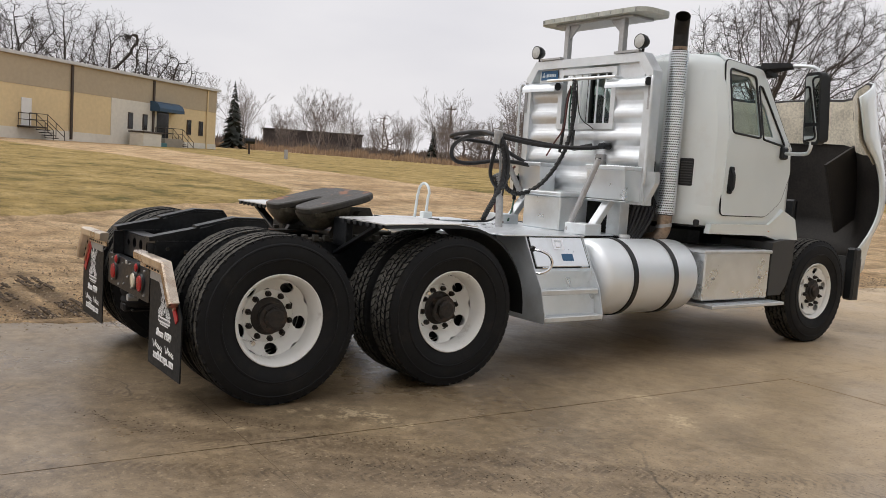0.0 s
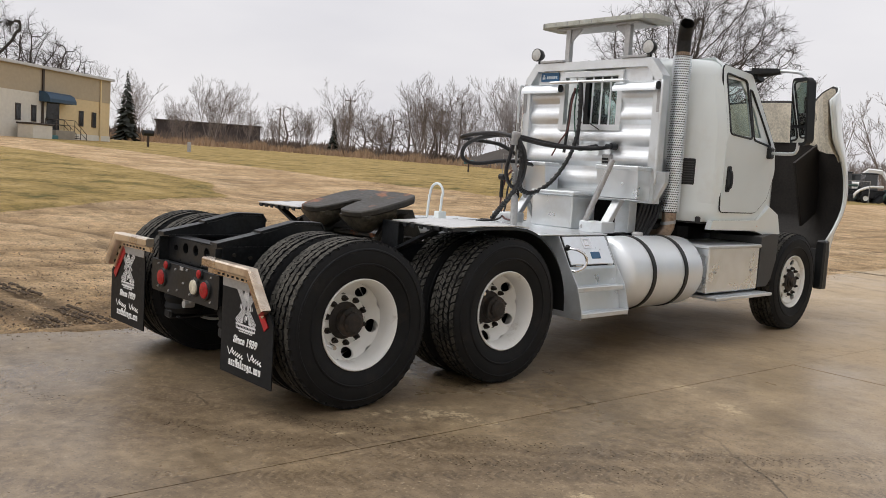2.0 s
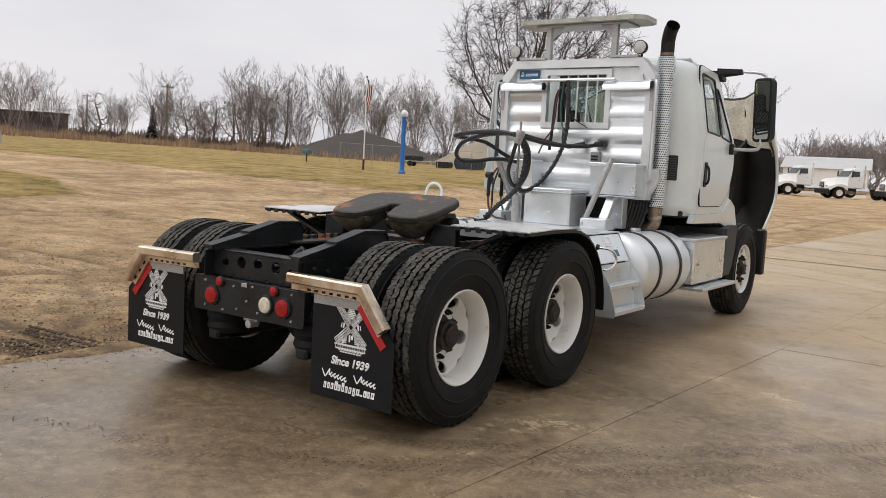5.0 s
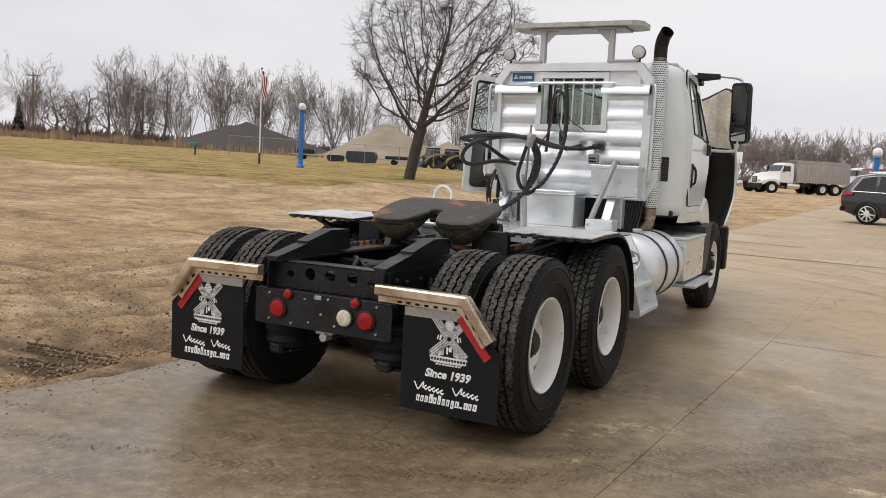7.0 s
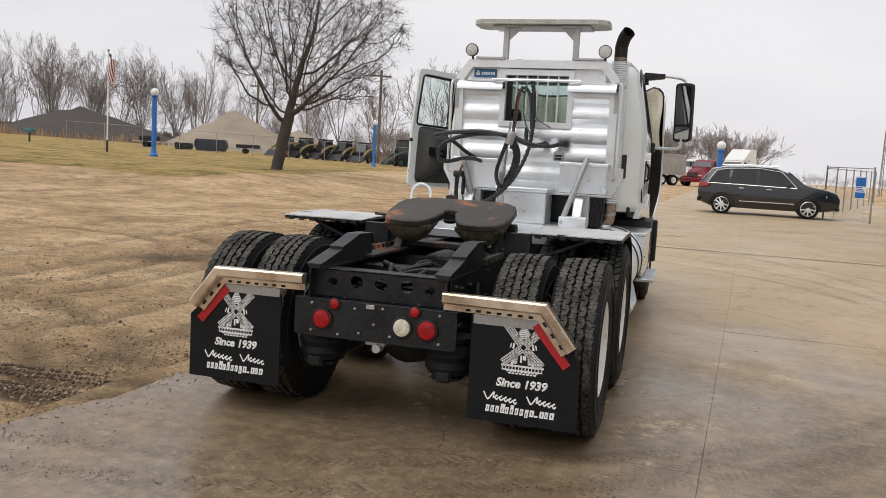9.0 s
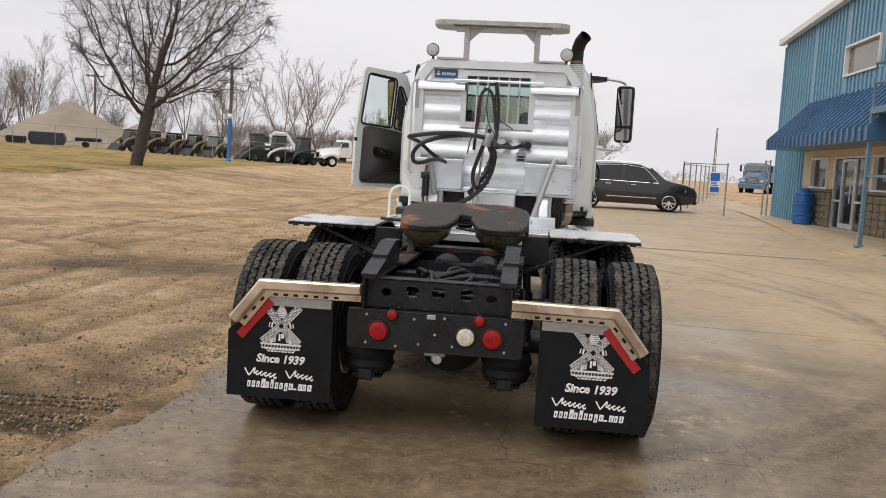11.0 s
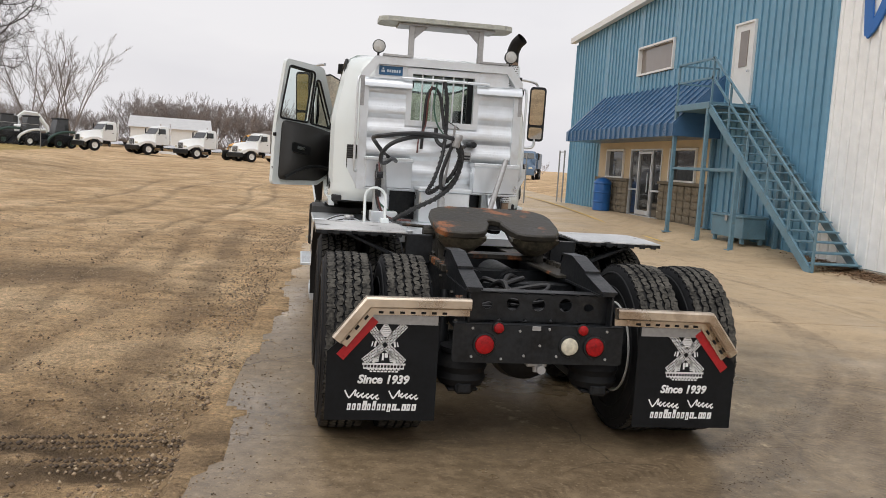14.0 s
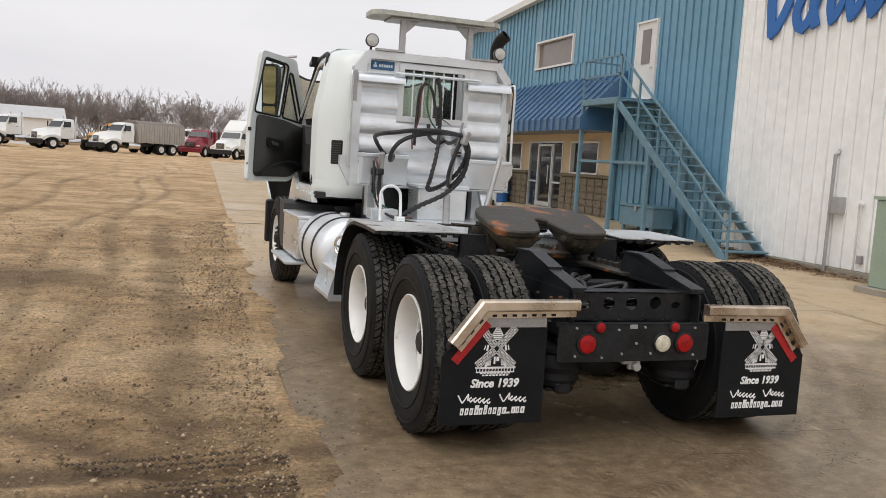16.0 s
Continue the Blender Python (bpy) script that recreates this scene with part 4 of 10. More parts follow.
oct_v = np.array([(1, 0, 0), (0, 1, 0), (-1, 0, 0), (0, -1, 0), (0, 0, 0.7), (0, 0, -0.7)], float)
oct_f = np.array([(0, 1, 4), (1, 2, 4), (2, 3, 4), (3, 0, 4), (1, 0, 5), (2, 1, 5), (3, 2, 5), (0, 3, 5)])
V, F = [], []
for k in range(17000):
    yy = rnd.uniform(-5.5, 13.0)
    if k % 3 == 0:
        e = min(0.9, rnd.normal(-0.15, 0.30))
    else:
        e = -abs(rnd.normal(0, 4.0))
    xx = slab_x(yy) + e
    s_ = 0.004 + 0.006 * rnd.random() ** 2 + (0.015 * rnd.random() ** 1.5 if rnd.random() < 0.08 and e < 0 else 0) + (0.005 if e < 0 else 0)
    q = oct_v * rnd.uniform(0.6, 1.3, (6, 3)) * s_
    a = rnd.uniform(0, 6.28)
    c, s2 = math.cos(a), math.sin(a)
    q = np.stack([q[:, 0] * c - q[:, 1] * s2 + xx, q[:, 0] * s2 + q[:, 1] * c + yy, q[:, 2] + ground_z(xx, yy) + 0.3 * s_ + (0.0 if e > 0 else -0.010)], 1)
    V.append(q)
    F.append(oct_f + 6 * k)
me = bpy.data.meshes.new("loose_stones")
me.from_pydata(np.concatenate(V).tolist(), [], np.concatenate(F).tolist())
me.polygons.foreach_set("use_smooth", [True] * len(me.polygons))
me.materials.append(STONE)
tagged(new("loose_stones", me), "loose tan stones on gravel and slab edge", "stones", kind="stuff")

# lugged mud thrown up in the tracks that leave the slab
MUD = mat("dark_damp_mud", (0.060, 0.040, 0.024), 0.8, c2=(0.13, 0.090, 0.055), scale=8, fine=50)
rnd = np.random.default_rng(9)
V, F, k = [], [], 0
for yc, x0 in ((-0.92, -4.6), (-1.02, -4.8), (-1.10, -4.4), (-1.30, -4.2), (-1.38, -4.6), (-1.46, -4.0), (-1.98, -4.4), (-2.10, -4.6), (-2.66, -4.0)):
    xx = x0
    while xx < -1.72:
        xx += rnd.uniform(0.022, 0.040)
        if wobble(xx, yc, 1.3, 41) < -0.22:
            continue
        yy = yc + 0.05 * (xx + 2.2) + 0.06 * wobble(xx, yc, 1.1, 25) + rnd.normal(0, 0.010)
        sc = np.array((0.020, 0.030, 0.020)) * rnd.uniform(0.5, 1.15)
        q = oct_v * rnd.uniform(0.7, 1.25, (6, 3)) * sc
        V.append(q + np.array((xx, yy, ground_z(xx, yy) - 0.010)))
        F.append(oct_f + 6 * k)
        k += 1
for cx, cy, r, w in ARCS[:2]:
    for q_ in range(1700):
        a = rnd.uniform(-1.65, 0.25)
        rr = r + rnd.normal(0, 0.055)
        xx, yy = cx + rr * math.cos(a), cy + rr * math.sin(a)
        if wobble(xx, yy, 1.0, 51) < 0.05 or xx < slab_x(yy):
            continue
        sc = np.array((0.0055, 0.0055, 0.003)) * rnd.uniform(0.25, 1.1)
        V.append(oct_v * rnd.uniform(0.7, 1.25, (6, 3)) * sc + np.array((xx, yy, ground_z(xx, yy) + 0.003)))
        F.append(oct_f + 6 * k)
        k += 1
me = bpy.data.meshes.new("mud_ridges")
me.from_pydata(np.concatenate(V).tolist(), [], np.concatenate(F).tolist())
me.polygons.foreach_set("use_smooth", [True] * len(me.polygons))
me.materials.append(MUD)
tagged(new("mud_ridges", me), "dark lugged mud in tyre tracks on gravel and concrete", "mud", kind="stuff")


# ---------------------------------------------------------------- the truck
truck = thing("semi_truck", "white day-cab semi tractor with aluminium headache rack and raised hood", "truck")
AX = 0.53          # axle height
FRONT_Y = 5.315
REAR_Y, MID_Y = -0.672, 0.632
RAIL = 0.43


# ---- wheels
def tyre_mesh(drive):
    """Tyre about the local z axis, with sidewall steps and tread ribs cut by grooves."""
    bm = bmesh.new()
    R, W, ri = 0.53, 0.145, 0.274
    seg = 96
    side = [(ri, -0.105), (ri + 0.02, -0.118), (0.345, -0.136), (0.40, W * -1.0), (0.455, -0.142), (0.492, -0.132), (0.512, -0.122)]
    bm_lathe(bm, side, Matrix(), seg)
    bm_lathe(bm, [(r, -h) for r, h in side][::-1], Matrix(), seg)
    # base of the tread
    bm_lathe(bm, [(0.512, -0.122), (0.515, -0.10), (0.516, 0.0), (0.515, 0.10), (0.512, 0.122)], Matrix(), seg)
    # raised letter band and rim guard on the sidewall
    for s in (-1, 1):
        bm_lathe(bm, [(0.372, s * 0.141), (0.376, s * 0.149), (0.384, s * 0.149), (0.388, s * 0.1435)], Matrix(), seg)
        bm_lathe(bm, [(0.462, s * 0.141), (0.466, s * 0.1455), (0.474, s * 0.143), (0.478, s * 0.137)], Matrix(), seg)
    # tread: outer shoulder blocks and three wavy ribs cut by fine slits
    dusty = []
    rows = [(-0.098, 0.046, 56, 0), (-0.049, 0.040, 72, 1), (0.0, 0.040, 72, 2), (0.049, 0.040, 72, 1), (0.098, 0.046, 56, 0)]
    if not drive:
        rows = [(-0.098, 0.047, 100, 1), (-0.048, 0.0405, 100, 1), (0.0, 0.0405, 100, 1), (0.048, 0.0405, 100, 1), (0.098, 0.047, 100, 1)]
    for k, (hc, w, n, wave) in enumerate(rows):
        for i in range(n):
            t0 = 2 * math.pi * (i + 0.5 * (k % 2)) / n
            dt = 2 * math.pi / n * (0.80 if drive else 0.955)
            sk = (0.25 if k % 2 else -0.25) * dt if drive else 0.10 * dt * (1 if i % 2 else -1)
            zig = (0.0045 if drive else 0.0050) * (1 if (i + k) % 2 else -1) if wave else 0.0
            ro = R - (0.006 if abs(hc) > 0.09 else 0.0)
            ring = []
            for rr in (0.508, ro):
                sh = 0.0 if rr < 0.52 else 0.003
                for h, tt in ((hc - w / 2 + sh + zig, t0 - sk), (hc + w / 2 - sh + zig, t0 + sk), (hc + w / 2 - sh - zig, t0 + dt + sk), (hc - w / 2 + sh - zig, t0 + dt - sk)):
                    ring.append(bm.verts.new((rr * math.cos(tt), rr * math.sin(tt), h)))
            bm.faces.new(ring[4:]).material_index = 1
            for a in range(4):
                c = (a + 1) % 4
                bm.faces.new((ring[a], ring[c], ring[4 + c], ring[4 + a]))
    me_ = to_mesh("tyre", bm, RUBBER, 30)
    me_.materials.append(TREAD_DUST)
    return me_


TYRE_DRIVE, TYRE_RIB = tyre_mesh(True), tyre_mesh(False)


def rim_mesh(outer, dish, holes=5):
    """Steel disc wheel; outer face towards local +z, disc sunk by dish, with hand holes."""
    bm = bmesh.new()

    def bowl(r):
        return dish + (0.062 if dish < 0 else 0.02) * max(0.0, (r - 0.163) / 0.083) ** 1.4

    bm_lathe(bm, [(0.284, -0.115), (0.294, -0.118), (0.284, -0.11), (0.268, -0.09), (0.260, 0.0), (0.264, 0.08), (0.272, 0.108), (0.279, 0.112), (0.287, 0.113), (0.289, 0.122), (0.283, 0.127), (0.275, 0.122), (0.267, 0.110), (0.254, 0.085), (0.250, 0.05), (0.246, bowl(0.246))], Matrix(), 64)
    # disc with round hand holes: each sector is a frame round its hole
    bm_lathe(bm, [(0.168, dish), (0.10, dish + 0.012), (0.06, dish + 0.014)], Matrix(), 60)
    n = 24
    for k in range(holes):
        t0, ht = 2 * math.pi * k / holes, math.pi / holes
        inner, edge, outer = [], [], []
        for q in range(n):
            u = 2 * math.pi * (q + 0.5) / n
            c, s_ = math.cos(u), math.sin(u)
            r, t = 0.207 + 0.033 * c, t0 + 0.043 * s_ / 0.207
            inner.append(bm.verts.new((r * math.cos(t), r * math.sin(t), bowl(r) + 0.002)))
            edge.append(bm.verts.new((r * math.cos(t), r * math.sin(t), bowl(r) - 0.014)))
            sc = max(abs(c), abs(s_))
            r, t = 0.207 + 0.039 * c / sc, t0 + ht * s_ / sc
            outer.append(bm.verts.new((r * math.cos(t), r * math.sin(t), bowl(r))))
        for q in range(n):
            w_ = (q + 1) % n
            bm.faces.new((outer[q], outer[w_], inner[w_], inner[q]))
            bm.faces.new((inner[q], inner[w_], edge[w_], edge[q]))
    bmesh.ops.remove_doubles(bm, verts=bm.verts, dist=0.0008)
    return to_mesh("wheel", bm, RIM_WHITE, 40)


def hub_mesh(dish, depth, r):
    bm = bmesh.new()
    bm_lathe(bm, [(0.0, dish + depth), (r * 0.55, dish + depth), (r * 0.72, dish + depth - 0.012), (r * 0.74, dish + depth - 0.03), (r, dish + depth - 0.035), (r * 1.02, dish + depth - 0.055), (r * 0.86, dish + 0.03), (0.12, dish + 0.012)], Matrix(), 28)
    return to_mesh("hub", bm, HUB, 30)


def nut_mesh(name, size, h):
    bm = bmesh.new()
    bm_cyl(bm, (0, 0, 0), (0, 0, h), size, size * 0.85, 6)
    bm_cyl(bm, (0, 0, h), (0, 0, h + 0.015), size * 0.5, size * 0.5, 6)
    return to_mesh(name, bm, HUB, 30)


def ring_of_nuts(me_, parent, n, rad, z):
    for i in range(n):
        t = 2 * math.pi * i / n
        ob = new(me_.name.split(".")[0], me_)
        ob.parent = parent
        ob.location = (rad * math.cos(t), rad * math.sin(t), z)


RIM_DEEP, RIM_FRONT = rim_mesh(0.31, -0.065), rim_mesh(0.31, 0.075)
HUB_REAR, HUB_FRONT = hub_mesh(-0.065, 0.125, 0.092), hub_mesh(0.075, 0.07, 0.080)
NUT, FLANGE_BOLT = nut_mesh("lug_nut", 0.020, 0.024), nut_mesh("flange_bolt", 0.012, 0.012)


def wheel(x, y, out, kind, turn=0.0):
    """A wheel whose outer face looks towards out (+1 right, -1 left)."""
    m = Matrix.Translation((x, y, AX)) @ Matrix.Rotation(radians(90 * out), 4, "Y") @ Matrix.Rotation(radians(turn), 4, "Z")
    w = new("wheel", RIM_FRONT if kind == "front" else RIM_DEEP)
    w.parent = truck
    w.matrix_world = m
    t = new("tyre", TYRE_RIB if kind in ("front", "rear") else TYRE_DRIVE)
    t.parent = w
    if kind == "front":
        w["label"] = "white steel front wheel with rusty lug nuts"
        new("hub", HUB_FRONT).parent = w
        ring_of_nuts(NUT, w, 10, 0.1425, 0.085)
    elif kind != "inner":
        w["label"] = "white deep-dish steel wheel with rusty hub"
        new("hub", HUB_REAR).parent = w
        ring_of_nuts(NUT, w, 10, 0.1425, -0.055)
        ring_of_nuts(FLANGE_BOLT, w, 8, 0.064, 0.024)
    return w


for s in (1, -1):
    for ya, kind in ((REAR_Y, "rear"), (MID_Y, "mid")):
        wheel(s * 1.092 + 0.02, ya, s, kind, 5 if kind == "rear" else 62)
        w = wheel(s * 0.752 + 0.02, ya, -s, kind, 11)
        w["label"] = "white steel inner dual wheel"
    wheel(s * 1.035, FRONT_Y, s, "front", 30)

# valve stems on the outer duals
for s in (1,):
    for ya, t in ((REAR_Y, 205), (MID_Y, 120)):
        bm = bmesh.new()
        c = Vector((1.035, ya, AX))
        q = lambda r, a, dx: c + Vector((dx, r * math.cos(radians(a)), r * math.sin(radians(a))))
        bm_tube(bm, spline([q(0.24, t, 0.02), q(0.215, t + 12, 0.06), q(0.20, t + 22, 0.10)]), 0.006, 6)
        bm_cyl(bm, q(0.20, t + 22, 0.10), q(0.20, t + 22, 0.125), 0.016, 0.014, 10)
        part("valve_stem", bm, CHROME, truck, "bright valve stem")

# ---- frame
for s in (1, -1):
    bm = bmesh.new()
    x0, x1 = (s * RAIL, s * (RAIL - 0.01))
    for lo, hi in (((s * RAIL - 0.004, -1.20, 0.665), (s * RAIL + 0.004, 5.9, 0.93)),
                   ((s * (RAIL - 0.045) - 0.045, -1.20, 0.922), (s * (RAIL - 0.045) + 0.045, 5.9, 0.934)),
                   ((s * (RAIL - 0.045) - 0.045, -1.20, 0.662), (s * (RAIL - 0.045) + 0.045, 5.9, 0.674))):
        bm_box(bm, lo, hi)
    part("frame_rail", bm, BLACK, truck, smooth=0)
    # sloped approach ramp on the rail end
    bm = bmesh.new()
    bm_prism(bm, [(-1.235, 0.93), (-1.235, 0.945), (-0.92, 1.010), (-0.665, 1.080), (-0.45, 1.075), (-0.42, 1.03), (-0.42, 0.93)], s * 0.391 - 0.036, s * 0.391 + 0.036, YZ)
    for up, pts in ((0.012, ((-1.24, 0.945), (-0.91, 1.013))), (0.016, ((-0.93, 1.018), (-0.665, 1.082), (-0.452, 1.077), (-0.418, 1.03)))):
        bm_loft(bm, [[(s * 0.391 + dx, y, z + dz) for dx, dz in ((-0.046, 0), (0.046, 0), (0.046, up), (-0.046, up))] for y, z in pts])
    part("approach_ramp", bm, BLACK, truck, "black sloped approach ramp", smooth=0)
    # bolts on the rail end
    for yy, zz in ((-1.12, 0.72), (-1.12, 0.80), (-1.12, 0.88), (-1.0, 0.72), (-1.0, 0.86), (-0.82, 0.76), (-0.82, 0.86), (-0.55, 0.8), (-0.4, 0.9), (-0.4, 0.74), (0.0, 0.8), (0.2, 0.9)):
        bm = bmesh.new()
        bm_cyl(bm, (s * RAIL, yy, zz), (s * (RAIL + 0.022), yy, zz), 0.013, 0.012, 6)
        part("frame_bolt", bm, GREASE, truck)


def plate_with_holes(x0, x1, z0, z1, y, th, holes):
    """A plate across the frame, with oval holes (x, z, rx, rz)."""
    bm = bmesh.new()
    cuts = sorted(holes)
    edges = [x0] + [0.5 * (a[0] + b[0]) for a, b in zip(cuts, cuts[1:])] + [x1]
    for i, (hx, hz, rx, rz) in enumerate(cuts):
        a, b = edges[i], edges[i + 1]
        n = 24
        inner, outer = [], []
        for k in range(n):
            t = 2 * math.pi * (k + 0.5) / n
            c, s_ = math.cos(t), math.sin(t)
            inner.append((hx + rx * c, hz + rz * s_))
            sc = max(abs(c), abs(s_))
            u, v = c / sc, s_ / sc
            outer.append((hx + (b - hx if u > 0 else hx - a) * u, hz + (z1 - hz if v > 0 else hz - z0) * v))
        bm_frame(bm, outer, inner, y, y + th, XZ)
    return bm


bm = plate_with_holes(-RAIL + 0.01, RAIL - 0.01, 0.755, 0.925, -1.165, 0.012, [(-0.3, 0.85, 0.03, 0.022), (-0.15, 0.86, 0.038, 0.038), (0.0, 0.86, 0.038, 0.038), (0.16, 0.86, 0.038, 0.038), (0.3, 0.85, 0.03, 0.022)])
bm_box(bm, (-RAIL + 0.01, -1.165, 0.915), (RAIL - 0.01, -1.05, 0.928), 0.003)
bm_box(bm, (-RAIL + 0.01, -1.165, 0.755), (RAIL - 0.01, -1.05, 0.765), 0.003)
part("rear_crossmember", bm, BLACK, truck, "black pierced rear crossmember", smooth=0)
for yy, z0, z1 in ((-0.5, 0.72, 0.90), (0.12, 0.70, 0.90), (0.95, 0.70, 0.90), (2.2, 0.68, 0.92)):
    bm = bmesh.new()
    bm_box(bm, (-RAIL + 0.01, yy - 0.05, z0), (RAIL - 0.01, yy + 0.05, z1), 0.012)
    part("crossmember", bm, BLACK, truck)

# tail light plate
bm = bmesh.new()
bm_prism(bm, rounded([(-0.500, 0.535), (0.490, 0.535), (0.490, 0.752), (-0.500, 0.752)], 0.025), -1.245, -1.235, XZ)
bm_box(bm, (-0.500, -1.245, 0.748), (0.490, -1.19, 0.756), 0.002)
for s in (1, -1):
    bm_box(bm, (s * 0.415 - 0.005, -1.24, 0.55), (s * 0.415 + 0.005, -1.12, 0.92), 0.002)
lamp_plate = part("tail_light_plate", bm, BLACK, truck, "black steel tail light plate", smooth=0)


def round_lamp(x, z, r, material, label):
    bm = bmesh.new()
    bm_lathe(bm, [(0, 0.026), (r * 0.5, 0.025), (r * 0.8, 0.020), (r * 0.86, 0.012), (r * 0.86, 0.0)], Matrix.Translation((x, -1.246, z)) @ X90, 28)
    lens = part("tail_light", bm, material, lamp_plate, label)
    bm = bmesh.new()
    bm_lathe(bm, [(r * 0.86, 0.0), (r * 0.88, 0.014), (r * 1.02, 0.012), (r * 1.08, 0.0)], Matrix.Translation((x, -1.246, z)) @ X90, 28)
    part("grommet", bm, BLACK_PLASTIC, lamp_plate)
    return lens


round_lamp(-0.32, 0.64, 0.063, RED_LENS, "round red tail light")
round_lamp(0.32, 0.64, 0.063, RED_LENS, "round red tail light")
round_lamp(0.172, 0.64, 0.059, CLEAR_LENS, "round clear reversing light")
round_lamp(-0.245, 0.735, 0.034, RED_LENS, "small red marker light")
round_lamp(0.245, 0.735, 0.034, RED_LENS, "small red marker light")
for x, z in ((-0.39, 0.57), (0.39, 0.57), (-0.39, 0.73), (0.39, 0.73), (0.0, 0.64), (-0.12, 0.72), (0.1, 0.58), (-0.22, 0.56), (0.05, 0.735), (-0.09, 0.58)):
    bm = bmesh.new()
    bm_cyl(bm, (x, -1.245, z), (x, -1.254, z), 0.008, 0.007, 8)
    part("plate_screw", bm, GALV, lamp_plate)
bm = bmesh.new()
bm_box(bm, (-0.05, -1.252, 0.725), (0.0, -1.246, 0.75), 0.002)
part("plate_lamp", bm, GALV, lamp_plate)

# tow pintle, pipe and hanging fittings under the plate
bm = bmesh.new()
bm_cyl(bm, (0.0, -1.20, 0.535), (0.0, -1.20, 0.48), 0.022, 0.018, 12)
bm_box(bm, (-0.06, -1.22, 0.51), (0.06, -1.15, 0.54), 0.006)
bm_cyl(bm, (0.02, -1.25, 0.50), (0.02, -1.18, 0.50), 0.025, 0.025, 12)
part("drain_fitting", bm, GALV, truck)

# ---- suspension, axles, drive line
for yy in (REAR_Y, MID_Y):
    bm = bmesh.new()
    bm_cyl(bm, (-0.98, yy, AX), (0.98, yy, AX), 0.075, 0.075, 16)
    bm_lathe(bm, [(0.0, -0.20), (0.12, -0.19), (0.2, -0.12), (0.225, 0.0), (0.2, 0.12), (0.12, 0.19), (0.0, 0.22)], Matrix.Translation((0.05, yy, AX)) @ X90, 24)
    # black drums; the inner ones widened to stand for shade over white rims
    for s in (1, -1):
        bm_cyl(bm, (s * 0.60, yy, AX), (s * 0.67, yy, AX), 0.268, 0.268, 32)
        bm_cyl(bm, (s * 0.83, yy, AX), (s * 1.008, yy, AX), 0.225, 0.225, 32)
    part("drive_axle", bm, BLACK, truck, "black drive axle")
    for s in (1, -1):
        bm = bmesh.new()
        bx, by = s * 0.40, yy - 0.36
        bm_lathe(bm, [(0.06, 0.36), (0.125, 0.37), (0.145, 0.41), (0.135, 0.445), (0.15, 0.48), (0.14, 0.52), (0.12, 0.55), (0.13, 0.56), (0.13, 0.585), (0.0, 0.585)], Matrix.Translation((bx, by, 0)), 24)
        part("air_spring", bm, RUBBER, truck, "black rubber air spring")
        bm = bmesh.new()
        bm_box(bm, (s * 0.40 - 0.05, yy - 0.50, 0.33), (s * 0.40 + 0.05, yy + 0.30, 0.40), 0.015)
        bm_box(bm, (s * 0.40 - 0.09, yy - 0.45, 0.335), (s * 0.40 + 0.09, yy - 0.25, 0.36), 0.01)
        part("trailing_arm", bm, BLACK, truck)
        bm = bmesh.new()
        bm_cyl(bm, (s * 0.50, yy - 0.18, 0.42), (s * 0.47, yy - 0.06, 0.86), 0.03, 0.03, 12)
        bm_cyl(bm, (s * 0.495, yy - 0.16, 0.50), (s * 0.485, yy - 0.12, 0.66), 0.042, 0.042, 12)
        part("shock_absorber", bm, BLACK, truck)
        bm = bmesh.new()
        bm_cyl(bm, (s * 0.30, yy - 0.10, 0.64), (s * 0.30, yy - 0.30, 0.68), 0.085, 0.085, 18)
        bm_cyl(bm, (s * 0.30, yy - 0.16, 0.652), (s * 0.30, yy - 0.18, 0.656), 0.095, 0.095, 18)
        part("brake_chamber", bm, BLACK, truck)
bm = bmesh.new()
bm_cyl(bm, (0.05, -0.40, 0.56), (0.05, 0.42, 0.56), 0.05, 0.05, 14)
bm_cyl(bm, (0.05, 0.86, 0.58), (0.0, 4.3, 0.72), 0.055, 0.055, 14)
part("drive_shaft", bm, BLACK, truck)
bm = bmesh.new()
bm_box(bm, (-0.38, 4.3, 0.55), (0.38, 5.9, 1.15), 0.08)
bm_box(bm, (-0.45, 5.92, 0.6), (0.45, 6.0, 1.45), 0.02)
part("engine_block", bm, BLACK, truck, "dark diesel engine")
for sx, pts in ((1, 3), (2, 4), (3, 5), (4, 6)):
    bm = bmesh.new()
    random.seed(sx)
    p = [Vector((random.uniform(-0.33, 0.33), -1.1 + 0.24 * k, 0.80 + random.uniform(-0.03, 0.10))) for k in range(5)]
    bm_tube(bm, spline(p, 8), 0.014, 8)
    part("air_line", bm, HOSE, truck, "black air line between the rails")
for k in range(5):
    bm = bmesh.new()
    random.seed(40 + k)
    p = [Vector((random.uniform(-0.36, 0.36), -0.95 + 0.1 * k, 0.80)), Vector((random.uniform(-0.2, 0.2), -0.8 + 0.1 * k, 0.92)), Vector((random.uniform(-0.36, 0.36), -0.62 + 0.1 * k, 0.78))]
    bm_tube(bm, spline(p, 8), 0.016, 8)
    part("air_line", bm, HOSE, truck)
bm = bmesh.new()
bm_cyl(bm, (-0.20, -0.98, 0.72), (0.20, -0.98, 0.72), 0.09, 0.09, 20)
part("air_reservoir", bm, BLACK, truck)
for s in (1, -1):
    bm = bmesh.new()
    bm_cyl(bm, (s * 0.15, 0.0, 0.78), (s * 0.15, 0.72, 0.78), 0.12, 0.12, 20)
    part("air_reservoir", bm, BLACK, truck)

# ---- mud flaps
FLAP_OUT = [(0.58, 0.18), (1.185, 0.18), (1.185, 0.56), (1.00, 0.76), (0.58, 0.76)]


